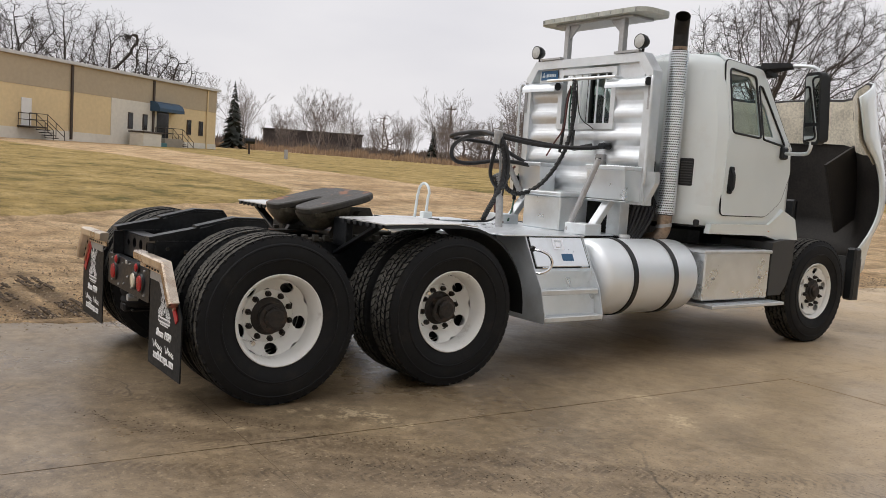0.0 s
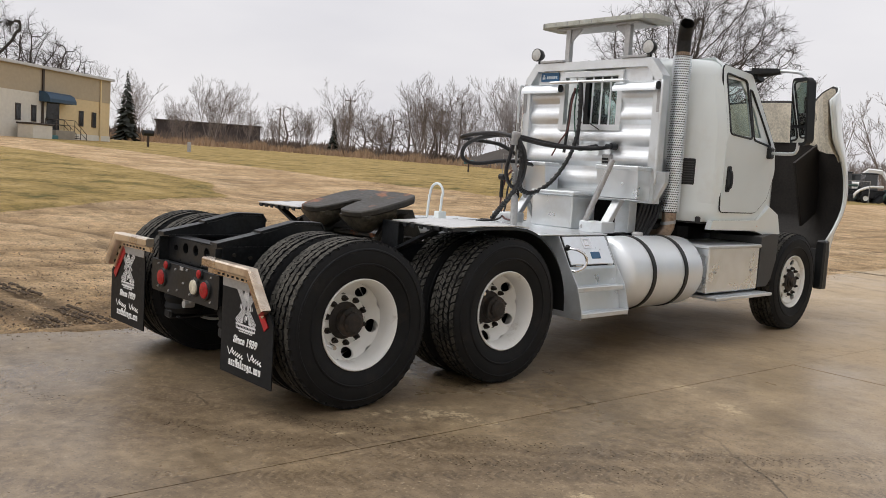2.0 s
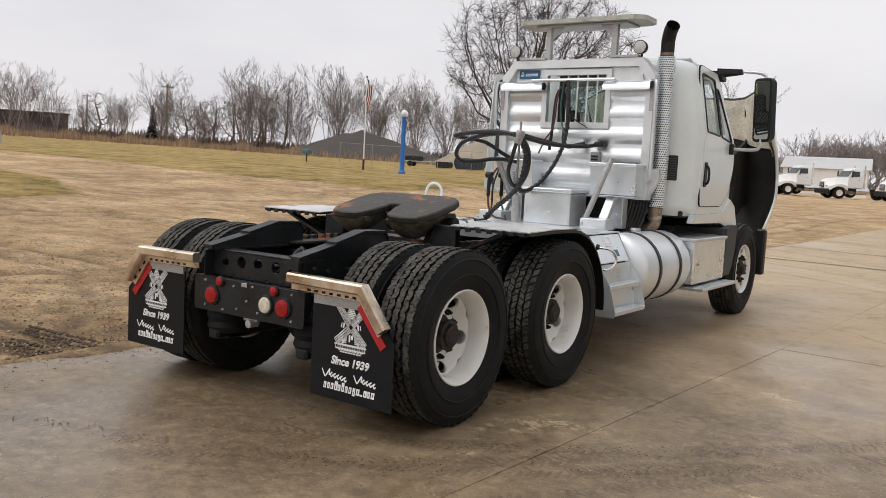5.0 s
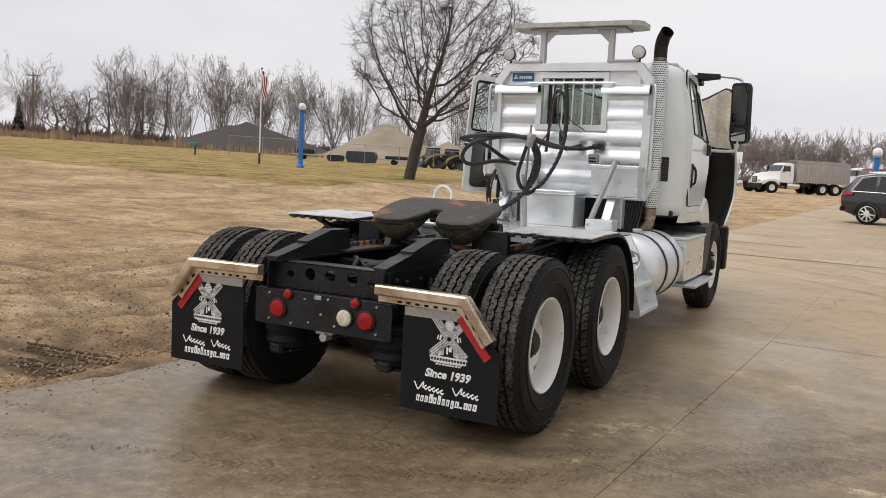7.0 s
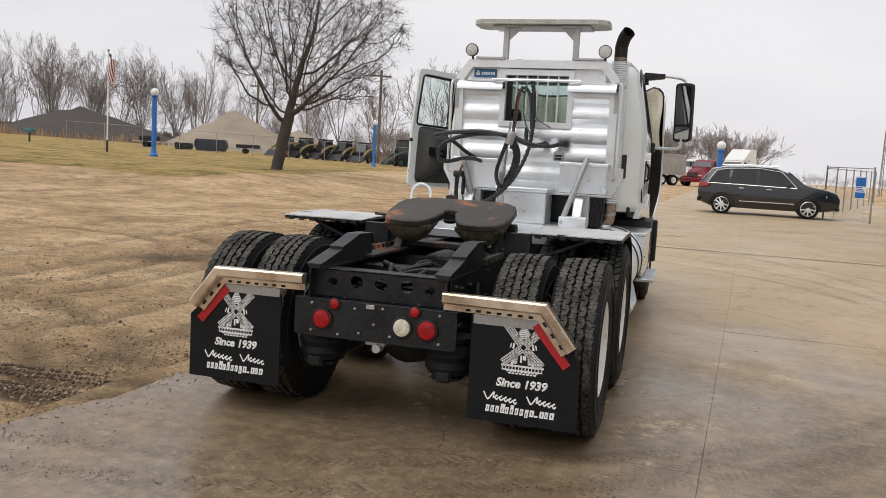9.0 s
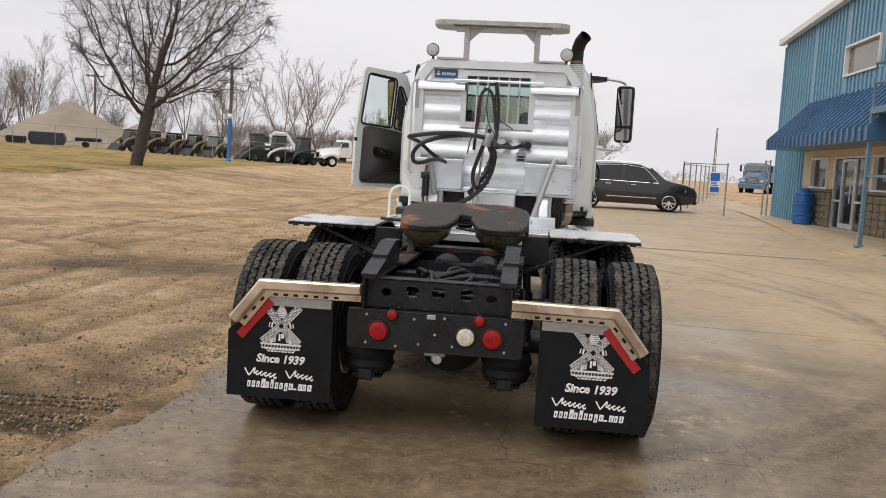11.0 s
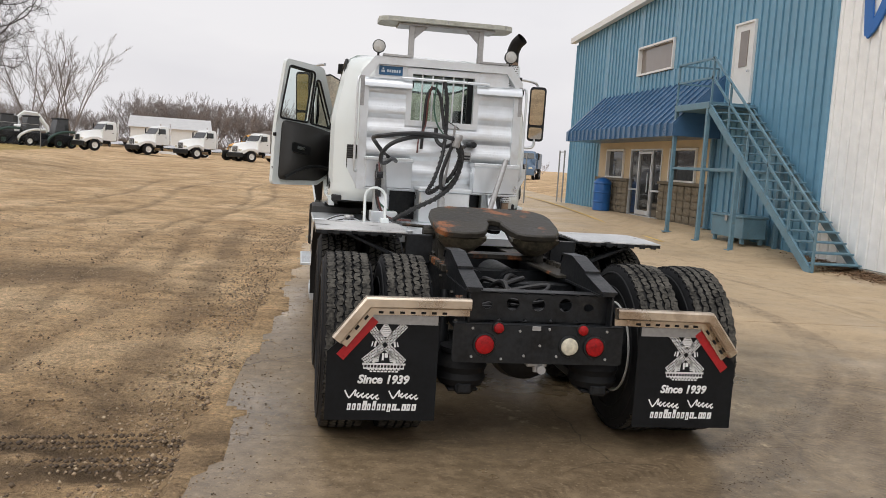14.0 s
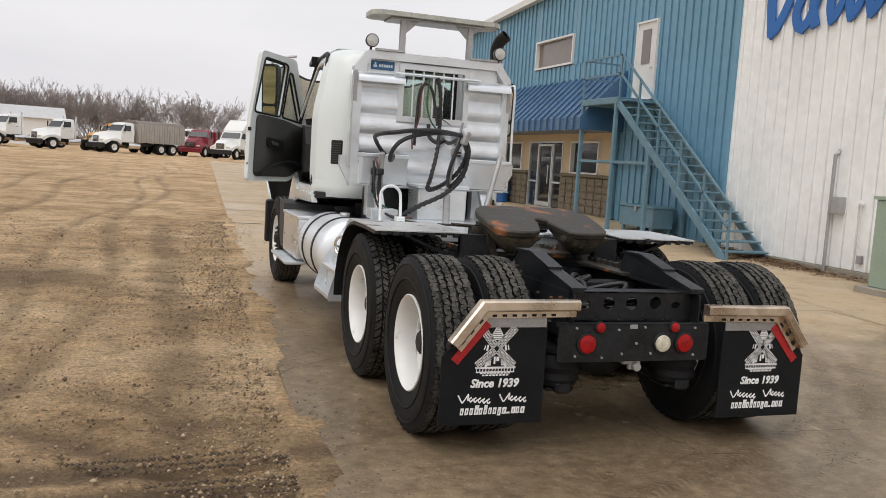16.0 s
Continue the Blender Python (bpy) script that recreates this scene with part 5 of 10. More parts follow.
def flap_bar(s):
    """Spring-steel hanger that runs out and turns down along the flap's cut corner."""
    bm = bmesh.new()
    dz = 0.0 if s < 0 else -0.026
    path = [(s * 0.42, 0.856 + dz), (s * 0.972, 0.850 + dz), (s * 1.128, 0.648 + dz)]
    sec = [(0.045, 0.0), (0.045, 0.05), (0.035, 0.06), (-0.005, 0.06), (-0.015, 0.05), (-0.018, 0.012), (-0.055, 0.012), (-0.055, 0.0)]
    rings = []
    for i, (x, z) in enumerate(path):
        if i == 0:
            d = Vector((path[1][0] - x, path[1][1] - z))
        elif i == 2:
            d = Vector((x - path[1][0], z - path[1][1]))
        else:
            d = (Vector((x - path[0][0], z - path[0][1])).normalized() + Vector((path[2][0] - x, path[2][1] - z)).normalized())
        d.normalize()
        nv = Vector((-d.y, d.x)) * (1 if s > 0 else -1)
        k = 1.0 if i != 1 else 1.12
        rings.append([(x + nv.x * v * k, -1.272 - w_, z + nv.y * v * k) for v, w_ in sec])
    bm_loft(bm, rings)
    return bm


def windmill(parent, s):
    """The printed emblem: a windmill drawn in plain strokes, at local x, z about its middle."""
    cx, cz, y = s * 0.875, 0.612 if s > 0 else 0.626, -1.2655
    bm = bmesh.new()

    def quad(pts):
        bm.faces.new([bm.verts.new((cx + px, y, cz + pz)) for px, pz in pts])

    def bar(x0, z0, x1, z1, w):
        d = Vector((x1 - x0, z1 - z0)).normalized()
        nx_, nz_ = -d.y * w * 0.55, d.x * w * 0.55
        quad(((x0 - nx_, z0 - nz_), (x1 - nx_, z1 - nz_), (x1 + nx_, z1 + nz_), (x0 + nx_, z0 + nz_)))

    # four lattice vanes
    for ax, az in ((0.105, 0.115), (-0.095, 0.115), (0.105, -0.095), (-0.11, -0.095)):
        d = Vector((ax, az)).normalized()
        nrm = Vector((-d.y, d.x))
        L = Vector((ax, az)).length
        for off in (-0.019, -0.0065, 0.0065, 0.019):
            o = nrm * off
            bar(o.x + d.x * 0.012, o.y + d.y * 0.012, o.x + d.x * L, o.y + d.y * L, 0.005)
        k = 0.015
        while k <= L + 0.004:
            o = d * k
            bar(o.x - nrm.x * 0.0215, o.y - nrm.y * 0.0215, o.x + nrm.x * 0.0215, o.y + nrm.y * 0.0215, 0.0042)
            k += 0.0105
    # cap of bricks, tower, gallery
    for t in (-1, 1):
        bar(t * 0.026, -0.03, t * 0.060, -0.100, 0.014)
        bar(0, 0.128, t * 0.044, 0.050, 0.006)
    for k in range(7):
        zz = 0.050 + 0.0105 * k
        wv = 0.044 * (1 - k / 7.5)
        bar(-wv, zz, wv, zz, 0.0072)
    for t in (-1, 1):
        bar(t * 0.050, 0.020, t * 0.056, -0.012, 0.010)
        bar(t * 0.066, 0.018, t * 0.072, -0.008, 0.006)
    bar(-0.008, -0.045, -0.008, -0.085, 0.010)
    bar(0.010, -0.045, 0.010, -0.070, 0.016)
    for k in range(5):
        zz = -0.050 - 0.010 * k
        for t in (-1, 1):
            bar(t * (0.026 + 0.001 * k), zz, t * (0.036 + 0.004 * k), zz, 0.0065)
    bar(-0.118, -0.106, 0.118, -0.106, 0.010)
    bar(-0.112, -0.130, 0.112, -0.130, 0.007)
    for k in range(13):
        xx = -0.108 + 0.018 * k
        bar(xx, -0.106, xx - 0.002, -0.130, 0.0045)
    for k in range(9):
        xx = -0.088 + 0.020 * k
        bar(xx, -0.136, xx + 0.015, -0.136, 0.0075)
    for k in range(8):
        xx = -0.076 + 0.020 * k
        bar(xx, -0.147, xx + 0.015, -0.147, 0.0075)
    ob = part("windmill_print", bm, PRINT, parent, "white windmill emblem print", smooth=0)
    return ob, cx


def lettering(text, size, x, z, y, parent, material, name="lettering", label=""):
    cu = bpy.data.curves.new(name, "FONT")
    cu.body, cu.size, cu.align_x, cu.align_y = text, size, "CENTER", "CENTER"
    cu.extrude = 0.0006
    cu.bevel_depth, cu.bevel_resolution = 0.0028, 0
    cu.shear = 0.2
    cu.resolution_u = 3
    tmp = bpy.data.objects.new(name, cu)
    scene.collection.objects.link(tmp)
    dg = bpy.context.evaluated_depsgraph_get()
    me_ = bpy.data.meshes.new_from_object(tmp.evaluated_get(dg))
    bpy.data.objects.remove(tmp)
    me_.materials.clear()
    me_.materials.append(material)
    me_.transform(Matrix.Translation((x, y, z)) @ X90)
    ob = new(name, me_)
    ob.parent = parent
    if label:
        ob["label"] = label
    return ob


for s in (1, -1):
    poly = [(s * x, z + (0.026 if s < 0 and z < 0.7 else 0.0)) for x, z in FLAP_OUT]
    bm = bmesh.new()
    bm_prism(bm, poly if s > 0 else poly[::-1], -1.264, -1.256, XZ)
    dz = 0.0 if s < 0 else -0.026
    flap = part("mud_flap", bm, FLAP, truck, "black rubber mud flap with white windmill print", smooth=0)
    part("flap_hanger", flap_bar(s), RUST_STEEL, flap, "stained bright steel hanger", smooth=25)
    for k in range(7):
        bm = bmesh.new()
        x = s * (0.56 + 0.058 * k)
        bm_box(bm, (x - 0.013, -1.2875, 0.806 + dz - 0.0006 * k), (x + 0.013, -1.2845, 0.819 + dz - 0.0006 * k), 0.001)
        part("hanger_slot", bm, DARK, flap, smooth=0)
    for k in range(3):
        bm = bmesh.new()
        bm_box(bm, (-0.014, -1.2875, -0.007), (0.014, -1.2845, 0.007), 0, Matrix.Translation((s * (0.985 + 0.047 * k), 0, 0.778 + dz - 0.056 * k)) @ Matrix.Rotation(radians(50 * s), 4, "Y"))
        part("hanger_slot", bm, DARK, flap, smooth=0)
    bm = bmesh.new()
    x0, x1 = sorted((s * 0.59, s * 0.95))
    bm_box(bm, (x0, -1.270, 0.742 + dz), (x1, -1.2645, 0.792 + dz))
    part("clamp_strip", bm, GALV, flap, "grey clamp strip", smooth=0)
    bm = bmesh.new()
    a, b_ = Vector((s * 0.955, 0.785 + dz)), Vector((s * 1.135, 0.572 + dz))
    d = (b_ - a).normalized()
    nv = Vector((-d.y, d.x)) * (-s)
    q = [a, b_, b_ + nv * 0.05, a + nv * 0.05]
    bm_prism(bm, [(v.x, v.y) for v in q], -1.271, -1.2645, XZ)
    part("reflective_strip", bm, RED_TAPE, flap, "red reflective strip", smooth=0)
    pr, cx = windmill(flap, s)
    lettering("Since 1939", 0.064, cx, 0.432 + dz, -1.2655, flap, PRINT, label="white lettering")
    # company script as one looping brush line with no letters in it, the address as plain bars
    for x0, n_ in ((-0.205, 5), (0.035, 4)):
        bm = bmesh.new()
        line = [Vector((cx + x0, -1.266, 0.372 + dz)), Vector((cx + x0 + 0.020, -1.266, 0.336 + dz)), Vector((cx + x0 + 0.030, -1.266, 0.334 + dz)), Vector((cx + x0 + 0.060, -1.266, 0.376 + dz)), Vector((cx + x0 + 0.056, -1.266, 0.342 + dz))]
        for k in range(n_):
            xx = cx + x0 + 0.062 + 0.026 * k
            zz = 0.334 + dz - 0.003 * k
            line += [Vector((xx + 0.017, -1.266, zz + 0.026)), Vector((xx + 0.004, -1.266, zz + 0.014)), Vector((xx + 0.012, -1.266, zz)), Vector((xx + 0.022, -1.266, zz + 0.010))]
        bm_tube(bm, spline(line, 4), 0.0042, 4)
        bmesh.ops.transform(bm, matrix=Matrix.Translation((0, -1.2658, 0)) @ Matrix.Diagonal((1, 0.12, 1, 1)) @ Matrix.Translation((0, 1.266, 0)), verts=bm.verts)
        part("script_print", bm, PRINT, flap, "white brush-script strokes", smooth=0)
    for k in range(14):
        bm = bmesh.new()
        w_ = 0.024 if k in (3, 9, 11, 13) else 0.019
        x_ = cx - 0.190 + 0.0272 * k
        zb = 0.262 + dz - (0.009 if k == 8 else 0.0)
        h = {3: 0.052, 5: 0.052, 8: 0.046, 10: 0.010}.get(k, 0.037)
        q = [(x_, zb), (x_ + w_, zb), (x_ + w_ + 0.12 * h, zb + h), (x_ + 0.12 * h, zb + h)]
        bm_prism(bm, q, -1.2662, -1.2645, XZ)
        if k != 10:
            g_ = x_ + 0.5 * w_
            bm_prism(bm, [(g_ - 0.002, zb + 0.008), (g_ + 0.002, zb + 0.008), (g_ + 0.004, zb + 0.026), (g_, zb + 0.026)], -1.2668, -1.2663, XZ)
            for f in bm.faces:
                if f.calc_center_median().y < -1.26625:
                    f.material_index = 1
        ob = part("address_bar", bm, PRINT, flap, smooth=0)
        ob.data.materials.append(FLAP)

# ---- fifth wheel
FW = Matrix.Translation((0.015, 0.255, 1.235)) @ Matrix.Rotation(radians(14.3), 4, "X")
half_out = [(0.0, 0.22), (0.28, 0.22), (0.36, 0.195), (0.43, 0.125), (0.455, 0.035), (0.455, -0.17), (0.437, -0.283), (0.395, -0.353), (0.28, -0.373), (0.17, -0.365), (0.112, -0.335), (0.080, -0.26), (0.060, -0.19), (0.044, -0.145)]
throat = [(0.050 * math.cos(radians(a)), -0.11 + 0.050 * math.sin(radians(a))) for a in (-30, -5, 20, 45, 68)]
half_out += throat
outline = half_out[1:] + [(0.0, -0.060)] + [(-x, y) for x, y in half_out[:0:-1]]
bm = bmesh.new()
bm_prism(bm, outline, -0.026, 0.026, FW)
fifth = part("fifth_wheel", bm, GREASE, truck, "greasy black fifth wheel coupling with rust patches", smooth=25)
bv = fifth.modifiers.new("worn", "BEVEL")
bv.width, bv.segments, bv.limit_method = 0.012, 2, "ANGLE"
bm = bmesh.new()
bm_lathe(bm, [(0.0, -0.05), (0.05, -0.05), (0.055, -0.02), (0.07, -0.02)], FW @ Matrix.Translation((0, -0.11, 0)), 20)
part("lock_jaw", bm, DARK, fifth)
for s in (1, -1):
    # rounded rear horn hanging under the plate
    bm = bmesh.new()
    rings = []
    for k in range(9):
        f = k / 8
        x = 0.095 + 0.335 * f
        d = 0.012 + 0.150 * math.sin(math.pi * min(1.0, 0.06 + 0.9 * f)) ** 0.8
        yr = -0.345 - 0.022 * math.sin(math.pi * f)
        rings.append([FW @ Vector((s * x, y, z)) for y, z in ((-0.05, -0.02), (-0.05, -0.02 - d * 0.75), (yr + 0.13, -0.02 - d), (yr + 0.045, -0.02 - d * 0.80), (yr + 0.008, -0.02 - d * 0.40), (yr + 0.004, -0.015))])
    bm_loft(bm, rings)
    part("rear_horn", bm, GREASE_CAKE, fifth, "grease-caked rounded rear horn", smooth=50)
    bm = bmesh.new()
    bm_prism(bm, [(0.08, 0.95), (0.54, 0.95), (0.42, 1.19), (0.22, 1.19)], s * 0.36 - 0.025, s * 0.36 + 0.025, YZ)
    bm_cyl(bm, (s * 0.30, 0.31, 1.12), (s * 0.47, 0.31, 1.12), 0.045, 0.045, 14)
    part("pivot_bracket", bm, GREASE, fifth, smooth=25)
    bm = bmesh.new()
    bm_box(bm, (s * 0.36 - 0.07, -0.55, 0.935), (s * 0.36 + 0.07, 1.05, 0.955), 0.003)
    for k in range(18):
        bm_box(bm, (s * 0.36 + s * 0.075 - 0.02, -0.5 + 0.085 * k, 0.94), (s * 0.36 + s * 0.075 + 0.02, -0.46 + 0.085 * k, 0.985), 0.004)
    part("slide_rail", bm, GREASE, fifth, "toothed slide rail", smooth=25)
bm = bmesh.new()
bm_box(bm, (-0.40, 0.2, 0.955), (0.40, 0.42, 0.99), 0.008)
bm_tube(bm, [FW @ Vector((-0.1, 0.1, -0.09)), FW @ Vector((-0.46, 0.05, -0.09)), FW @ Vector((-0.64, 0.02, -0.07))], 0.011, 8)
part("carriage", bm, GREASE, fifth)
# ---- quarter fenders over the front drive axle
for s in (1, -1):
    x0, x1 = 0.62, 1.245
    arc = [(0.04, 1.125), (0.35, 1.135), (0.66, 1.135)]
    arc += [(0.66 + 0.605 * math.sin(radians(a)), 0.53 + 0.605 * math.cos(radians(a))) for a in range(12, 100, 8)]
    bm = bmesh.new()
    rings = []
    for i, (y, z) in enumerate(arc):
        rings.append([(s * x0, y, z), (s * x1, y, z), (s * (x1 + 0.003), y, z - 0.02), (s * x0, y, z - 0.012)])
    bm_loft(bm, rings)
    fender = part("quarter_fender", bm, BLACK_PLASTIC, truck, "black quarter fender with aluminium top")
    bm = bmesh.new()
    bm_loft(bm, [[(s * x0, y, z + 0.003), (s * (x1 + 0.002), y, z + 0.003), (s * (x1 + 0.002), y, z + 0.010), (s * x0, y, z + 0.010)] for y, z in [(0.03, 1.125), (0.35, 1.136), (0.70, 1.136), (0.80, 1.122), (1.10, 1.105)][:4]])
    part("top_plate", bm, ALU_SCUFF, fender, "scuffed aluminium top plate")
    for k in range(7):
        bm = bmesh.new()
        bm_box(bm, (s * (x0 + 0.06 + 0.085 * k) - 0.022, 0.024, 1.098), (s * (x0 + 0.06 + 0.085 * k) + 0.022, 0.036, 1.127), 0.004)
        part("edge_clip", bm, BLACK, fender)
    for ya in (0.12, 0.60):
        bm = bmesh.new()
        bm_box(bm, (0, -0.035, -0.012), (0.66, 0.035, 0.012), 0.004, Matrix.Translation((s * 0.45, ya, 0.86)) @ Matrix.Rotation(radians(-23 if s > 0 else -157), 4, "Y"))
        part("fender_bracket", bm, BLACK, fender, smooth=0)
    bm = bmesh.new()
    bm_box(bm, (min(s * 0.43, s * 0.62), 0.09, 0.92), (max(s * 0.43, s * 0.62), 0.15, 1.12), 0.005)
    part("fender_post", bm, BLACK, fender, smooth=0)

# ---- deck plate and step boxes
bm = bmesh.new()
bm_box(bm, (-0.60, 1.05, 1.02), (0.60, 2.95, 1.035), 0.003)
bm_box(bm, (-0.60, 1.05, 0.97), (0.60, 1.07, 1.03), 0.003)
deck = part("deck_plate", bm, ALU, truck, "aluminium tread deck plate", smooth=0)
bm = bmesh.new()
for i in range(28):
    for j in range(44):
        cx_, cy_ = -0.575 + i * 0.0425, 1.09 + j * 0.0425
        a = 0.013 if (i + j) % 2 else 0.004
        b2 = 0.004 if (i + j) % 2 else 0.013
        vs = [bm.verts.new(p) for p in ((cx_ - a, cy_, 1.035), (cx_, cy_ - b2, 1.035), (cx_ + a, cy_, 1.035), (cx_, cy_ + b2, 1.035), (cx_, cy_, 1.0365))]
        for k in range(4):
            bm.faces.new((vs[k], vs[(k + 1) % 4], vs[4]))
part("tread_lugs", bm, ALU, deck, smooth=0)
for s in (1, -1):
    SX = Matrix(((s, 0, 0, 0), (0, 0, 1, 0), (0, 1, 0, 0), (0, 0, 0, 1)))      # section in x, z drawn out along y
    bm = bmesh.new()
    bm_prism(bm, [(0.60, 1.04), (0.945, 1.04), (1.075, 0.805), (1.085, 0.78), (1.10, 0.64), (1.13, 0.61), (1.15, 0.44), (0.60, 0.44)], 1.50, 2.12, SX)
    sb = part("step_box", bm, ALU, truck, "aluminium step box with a latched lid", smooth=0)
    for y in (1.494, 2.12):
        bm = bmesh.new()
        bm_prism(bm, [(0.60, 1.045), (0.955, 1.045), (1.085, 0.81), (1.185, 0.655), (1.245, 0.45), (1.24, 0.395), (0.60, 0.395)], y, y + 0.006, SX)
        part("end_plate", bm, ALU_DULL, sb, smooth=0)
    for xo, xi, z in ((1.185, 1.07, 0.645), (1.247, 1.10, 0.445)):
        bm = bmesh.new()
        bm_box(bm, (min(s * xi, s * xo), 1.502, z - 0.038), (max(s * xi, s * xo), 2.118, z), 0.004)
        for k in range(4):
            xk = s * (xo - 0.02 - 0.022 * k)
            bm_box(bm, (xk - 0.004, 1.52, z), (xk + 0.004, 2.10, z + 0.004))
        part("step", bm, ALU_DULL, sb, "ridged aluminium step", smooth=0)
    # slanted lid: u along y, v down the slope
    dn = Vector((s * 0.13, 0, -0.235)).normalized()
    nr = Vector((s * 0.235, 0, 0.13)).normalized()
    base = Vector((s * 0.945, 1.52, 1.04))
    LM = Matrix(((0, dn.x, nr.x, base.x), (1, 0, 0, base.y), (0, dn.z, nr.z, base.z), (0, 0, 0, 1)))
    bm = bmesh.new()
    bm_box(bm, (0.01, 0.012, 0.0), (0.575, 0.262, 0.014), 0.004, LM)
    lid = part("lid", bm, ALU, sb, "brushed lid", smooth=0)
    bm = bmesh.new()
    bm_frame(bm, [(-0.002, 0.002), (0.587, 0.002), (0.587, 0.272), (-0.002, 0.272)], [(0.012, 0.014), (0.573, 0.014), (0.573, 0.260), (0.012, 0.260)], 0.0, 0.005, LM)
    part("lid_gap", bm, DARK, sb, "dark seam round the lid", smooth=0)
    bm = bmesh.new()
    bm_frame(bm, [(0.235, 0.03), (0.345, 0.03), (0.345, 0.12), (0.235, 0.12)], [(0.25, 0.042), (0.33, 0.042), (0.33, 0.108), (0.25, 0.108)], 0.013, 0.02, LM)
    bm_box(bm, (0.265, 0.05, 0.010), (0.315, 0.10, 0.019), 0.004, LM)
    part("latch", bm, CHROME, lid, "chrome paddle latch")
    bm = bmesh.new()
    bm_box(bm, (0.30, 0.155, 0.014), (0.42, 0.215, 0.0165), 0, LM)
    part("maker_plate", bm, BADGE, lid, "small blue maker plate", smooth=0)
    for u in (0.06, 0.48):
        bm = bmesh.new()
        bm_cyl(bm, LM @ Vector((u, 0.268, 0.006)), LM @ Vector((u + 0.08, 0.268, 0.006)), 0.009, 0.009, 10)
        part("hinge", bm, CHROME, lid)
    bm = bmesh.new()
    bm_tube(bm, spline([(s * 1.06, 1.50, 0.955), (s * 1.09, 1.50, 0.95), (s * 1.14, 1.515, 0.945), (s * 1.175, 1.56, 0.915), (s * 1.185, 1.585, 0.86), (s * 1.175, 1.565, 0.805), (s * 1.145, 1.515, 0.775), (s * 1.115, 1.50, 0.775)], 7), 0.012, 8)
    part("grab_loop", bm, CHROME, sb, "bright grab loop")
    bm = bmesh.new()
    bm_cyl(bm, (s * 1.055, 1.488, 0.955), (s * 1.075, 1.488, 0.955), 0.025, 0.02, 12)
    part("loop_plug", bm, BLACK_PLASTIC, sb)
    bm = bmesh.new()
    bm_box(bm, (min(s * 0.58, s * 0.96), 1.26, 1.041), (max(s * 0.58, s * 0.96), 2.14, 1.052), 0.003)
    part("top_plate", bm, ALU, sb, "bright top plate", smooth=0)

# ---- fuel tanks
for s in (1, -1):
    cx_, cz_, r_ = s * 0.885, 0.70, 0.325
    bm = bmesh.new()
    M = Matrix.Translation((cx_, 0, cz_)) @ Matrix.Rotation(radians(-90), 4, "X")
    prof = [(0.0, 2.165), (r_ * 0.55, 2.175), (r_ * 0.85, 2.20), (r_ * 0.955, 2.225), (r_ * 0.99, 2.25), (r_, 2.28), (r_, 3.29), (r_ * 0.985, 3.33), (r_ * 0.9, 3.36), (0.0, 3.38)]
    bm_lathe(bm, prof, M, 48)
    tank = part("fuel_tank", bm, TANK_ALU, truck, "dull aluminium cylindrical fuel tank")
    for yy in (2.50, 3.01):
        bm = bmesh.new()
        bm_lathe(bm, [(r_ + 0.001, yy), (r_ + 0.010, yy + 0.004), (r_ + 0.010, yy + 0.051), (r_ + 0.001, yy + 0.055)], M, 48)
        part("strap", bm, BLACK_PLASTIC, tank, "black tank strap")
    bm = bmesh.new()
    bm_cyl(bm, (cx_ - s * 0.02, 2.72, cz_ + r_ - 0.02), (cx_ - s * 0.02, 2.72, cz_ + r_ + 0.015), 0.046, 0.046, 20)
    bm_cyl(bm, (cx_ - s * 0.02, 2.72, cz_ + r_ + 0.015), (cx_ - s * 0.02, 2.72, cz_ + r_ + 0.034), 0.052, 0.044, 20)
    part("filler_cap", bm, GALV, tank, "dull grey filler cap")
    # battery box and step
    bm = bmesh.new()
    x0, x1 = sorted((s * 0.62, s * 1.205))
    bm_box(bm, (x0, 3.42, 0.50), (x1, 4.40, 0.935), 0.012)
    bb = part("battery_box", bm, ALU, truck, "aluminium battery box under the door")
    bm = bmesh.new()
    bm_box(bm, (x0 - 0.01, 3.385, 0.925), (x1 + 0.014, 4.415, 0.96), 0.008)
    part("lid", bm, ALU_DULL, bb, "dull lid")
    bm = bmesh.new()
    bm_box(bm, (min(s * 0.8, s * 1.32), 3.42, 0.445), (max(s * 0.8, s * 1.32), 4.52, 0.475), 0.004)
    for k in range(22):
        bm_box(bm, (s * 1.26 - 0.045, 3.45 + 0.047 * k, 0.475), (s * 1.26 + 0.045, 3.47 + 0.047 * k, 0.482))
    part("step", bm, ALU_DULL, bb, "ridged cab step", smooth=0)
    for yy in (3.5, 4.3):
        bm = bmesh.new()
        bm_box(bm, (min(s * 0.43, s * 0.9), yy - 0.03, 0.42), (max(s * 0.43, s * 0.9), yy + 0.03, 0.50), 0.005)
        part("hanger", bm, BLACK, bb, smooth=0)
    bm = bmesh.new()
    bm_cyl(bm, (s * 1.206, 4.25, 0.70), (s * 1.216, 4.25, 0.70), 0.012, 0.012, 10)
    part("box_bolt", bm, GALV, bb)
    bm = bmesh.new()
    bm_cyl(bm, (s * 1.206, 3.55, 0.70), (s * 1.216, 3.55, 0.70), 0.012, 0.012, 10)
    part("box_bolt", bm, GALV, bb)

# ---- cab shell
def cab_half(z):
    """Half width of the cab at a height."""
    return 1.085 - 0.115 * sstep(1.95, 2.72, z)


def cab_front(z):
    return 4.80 - 0.55 * max(0.0, z - 1.95) / 0.65


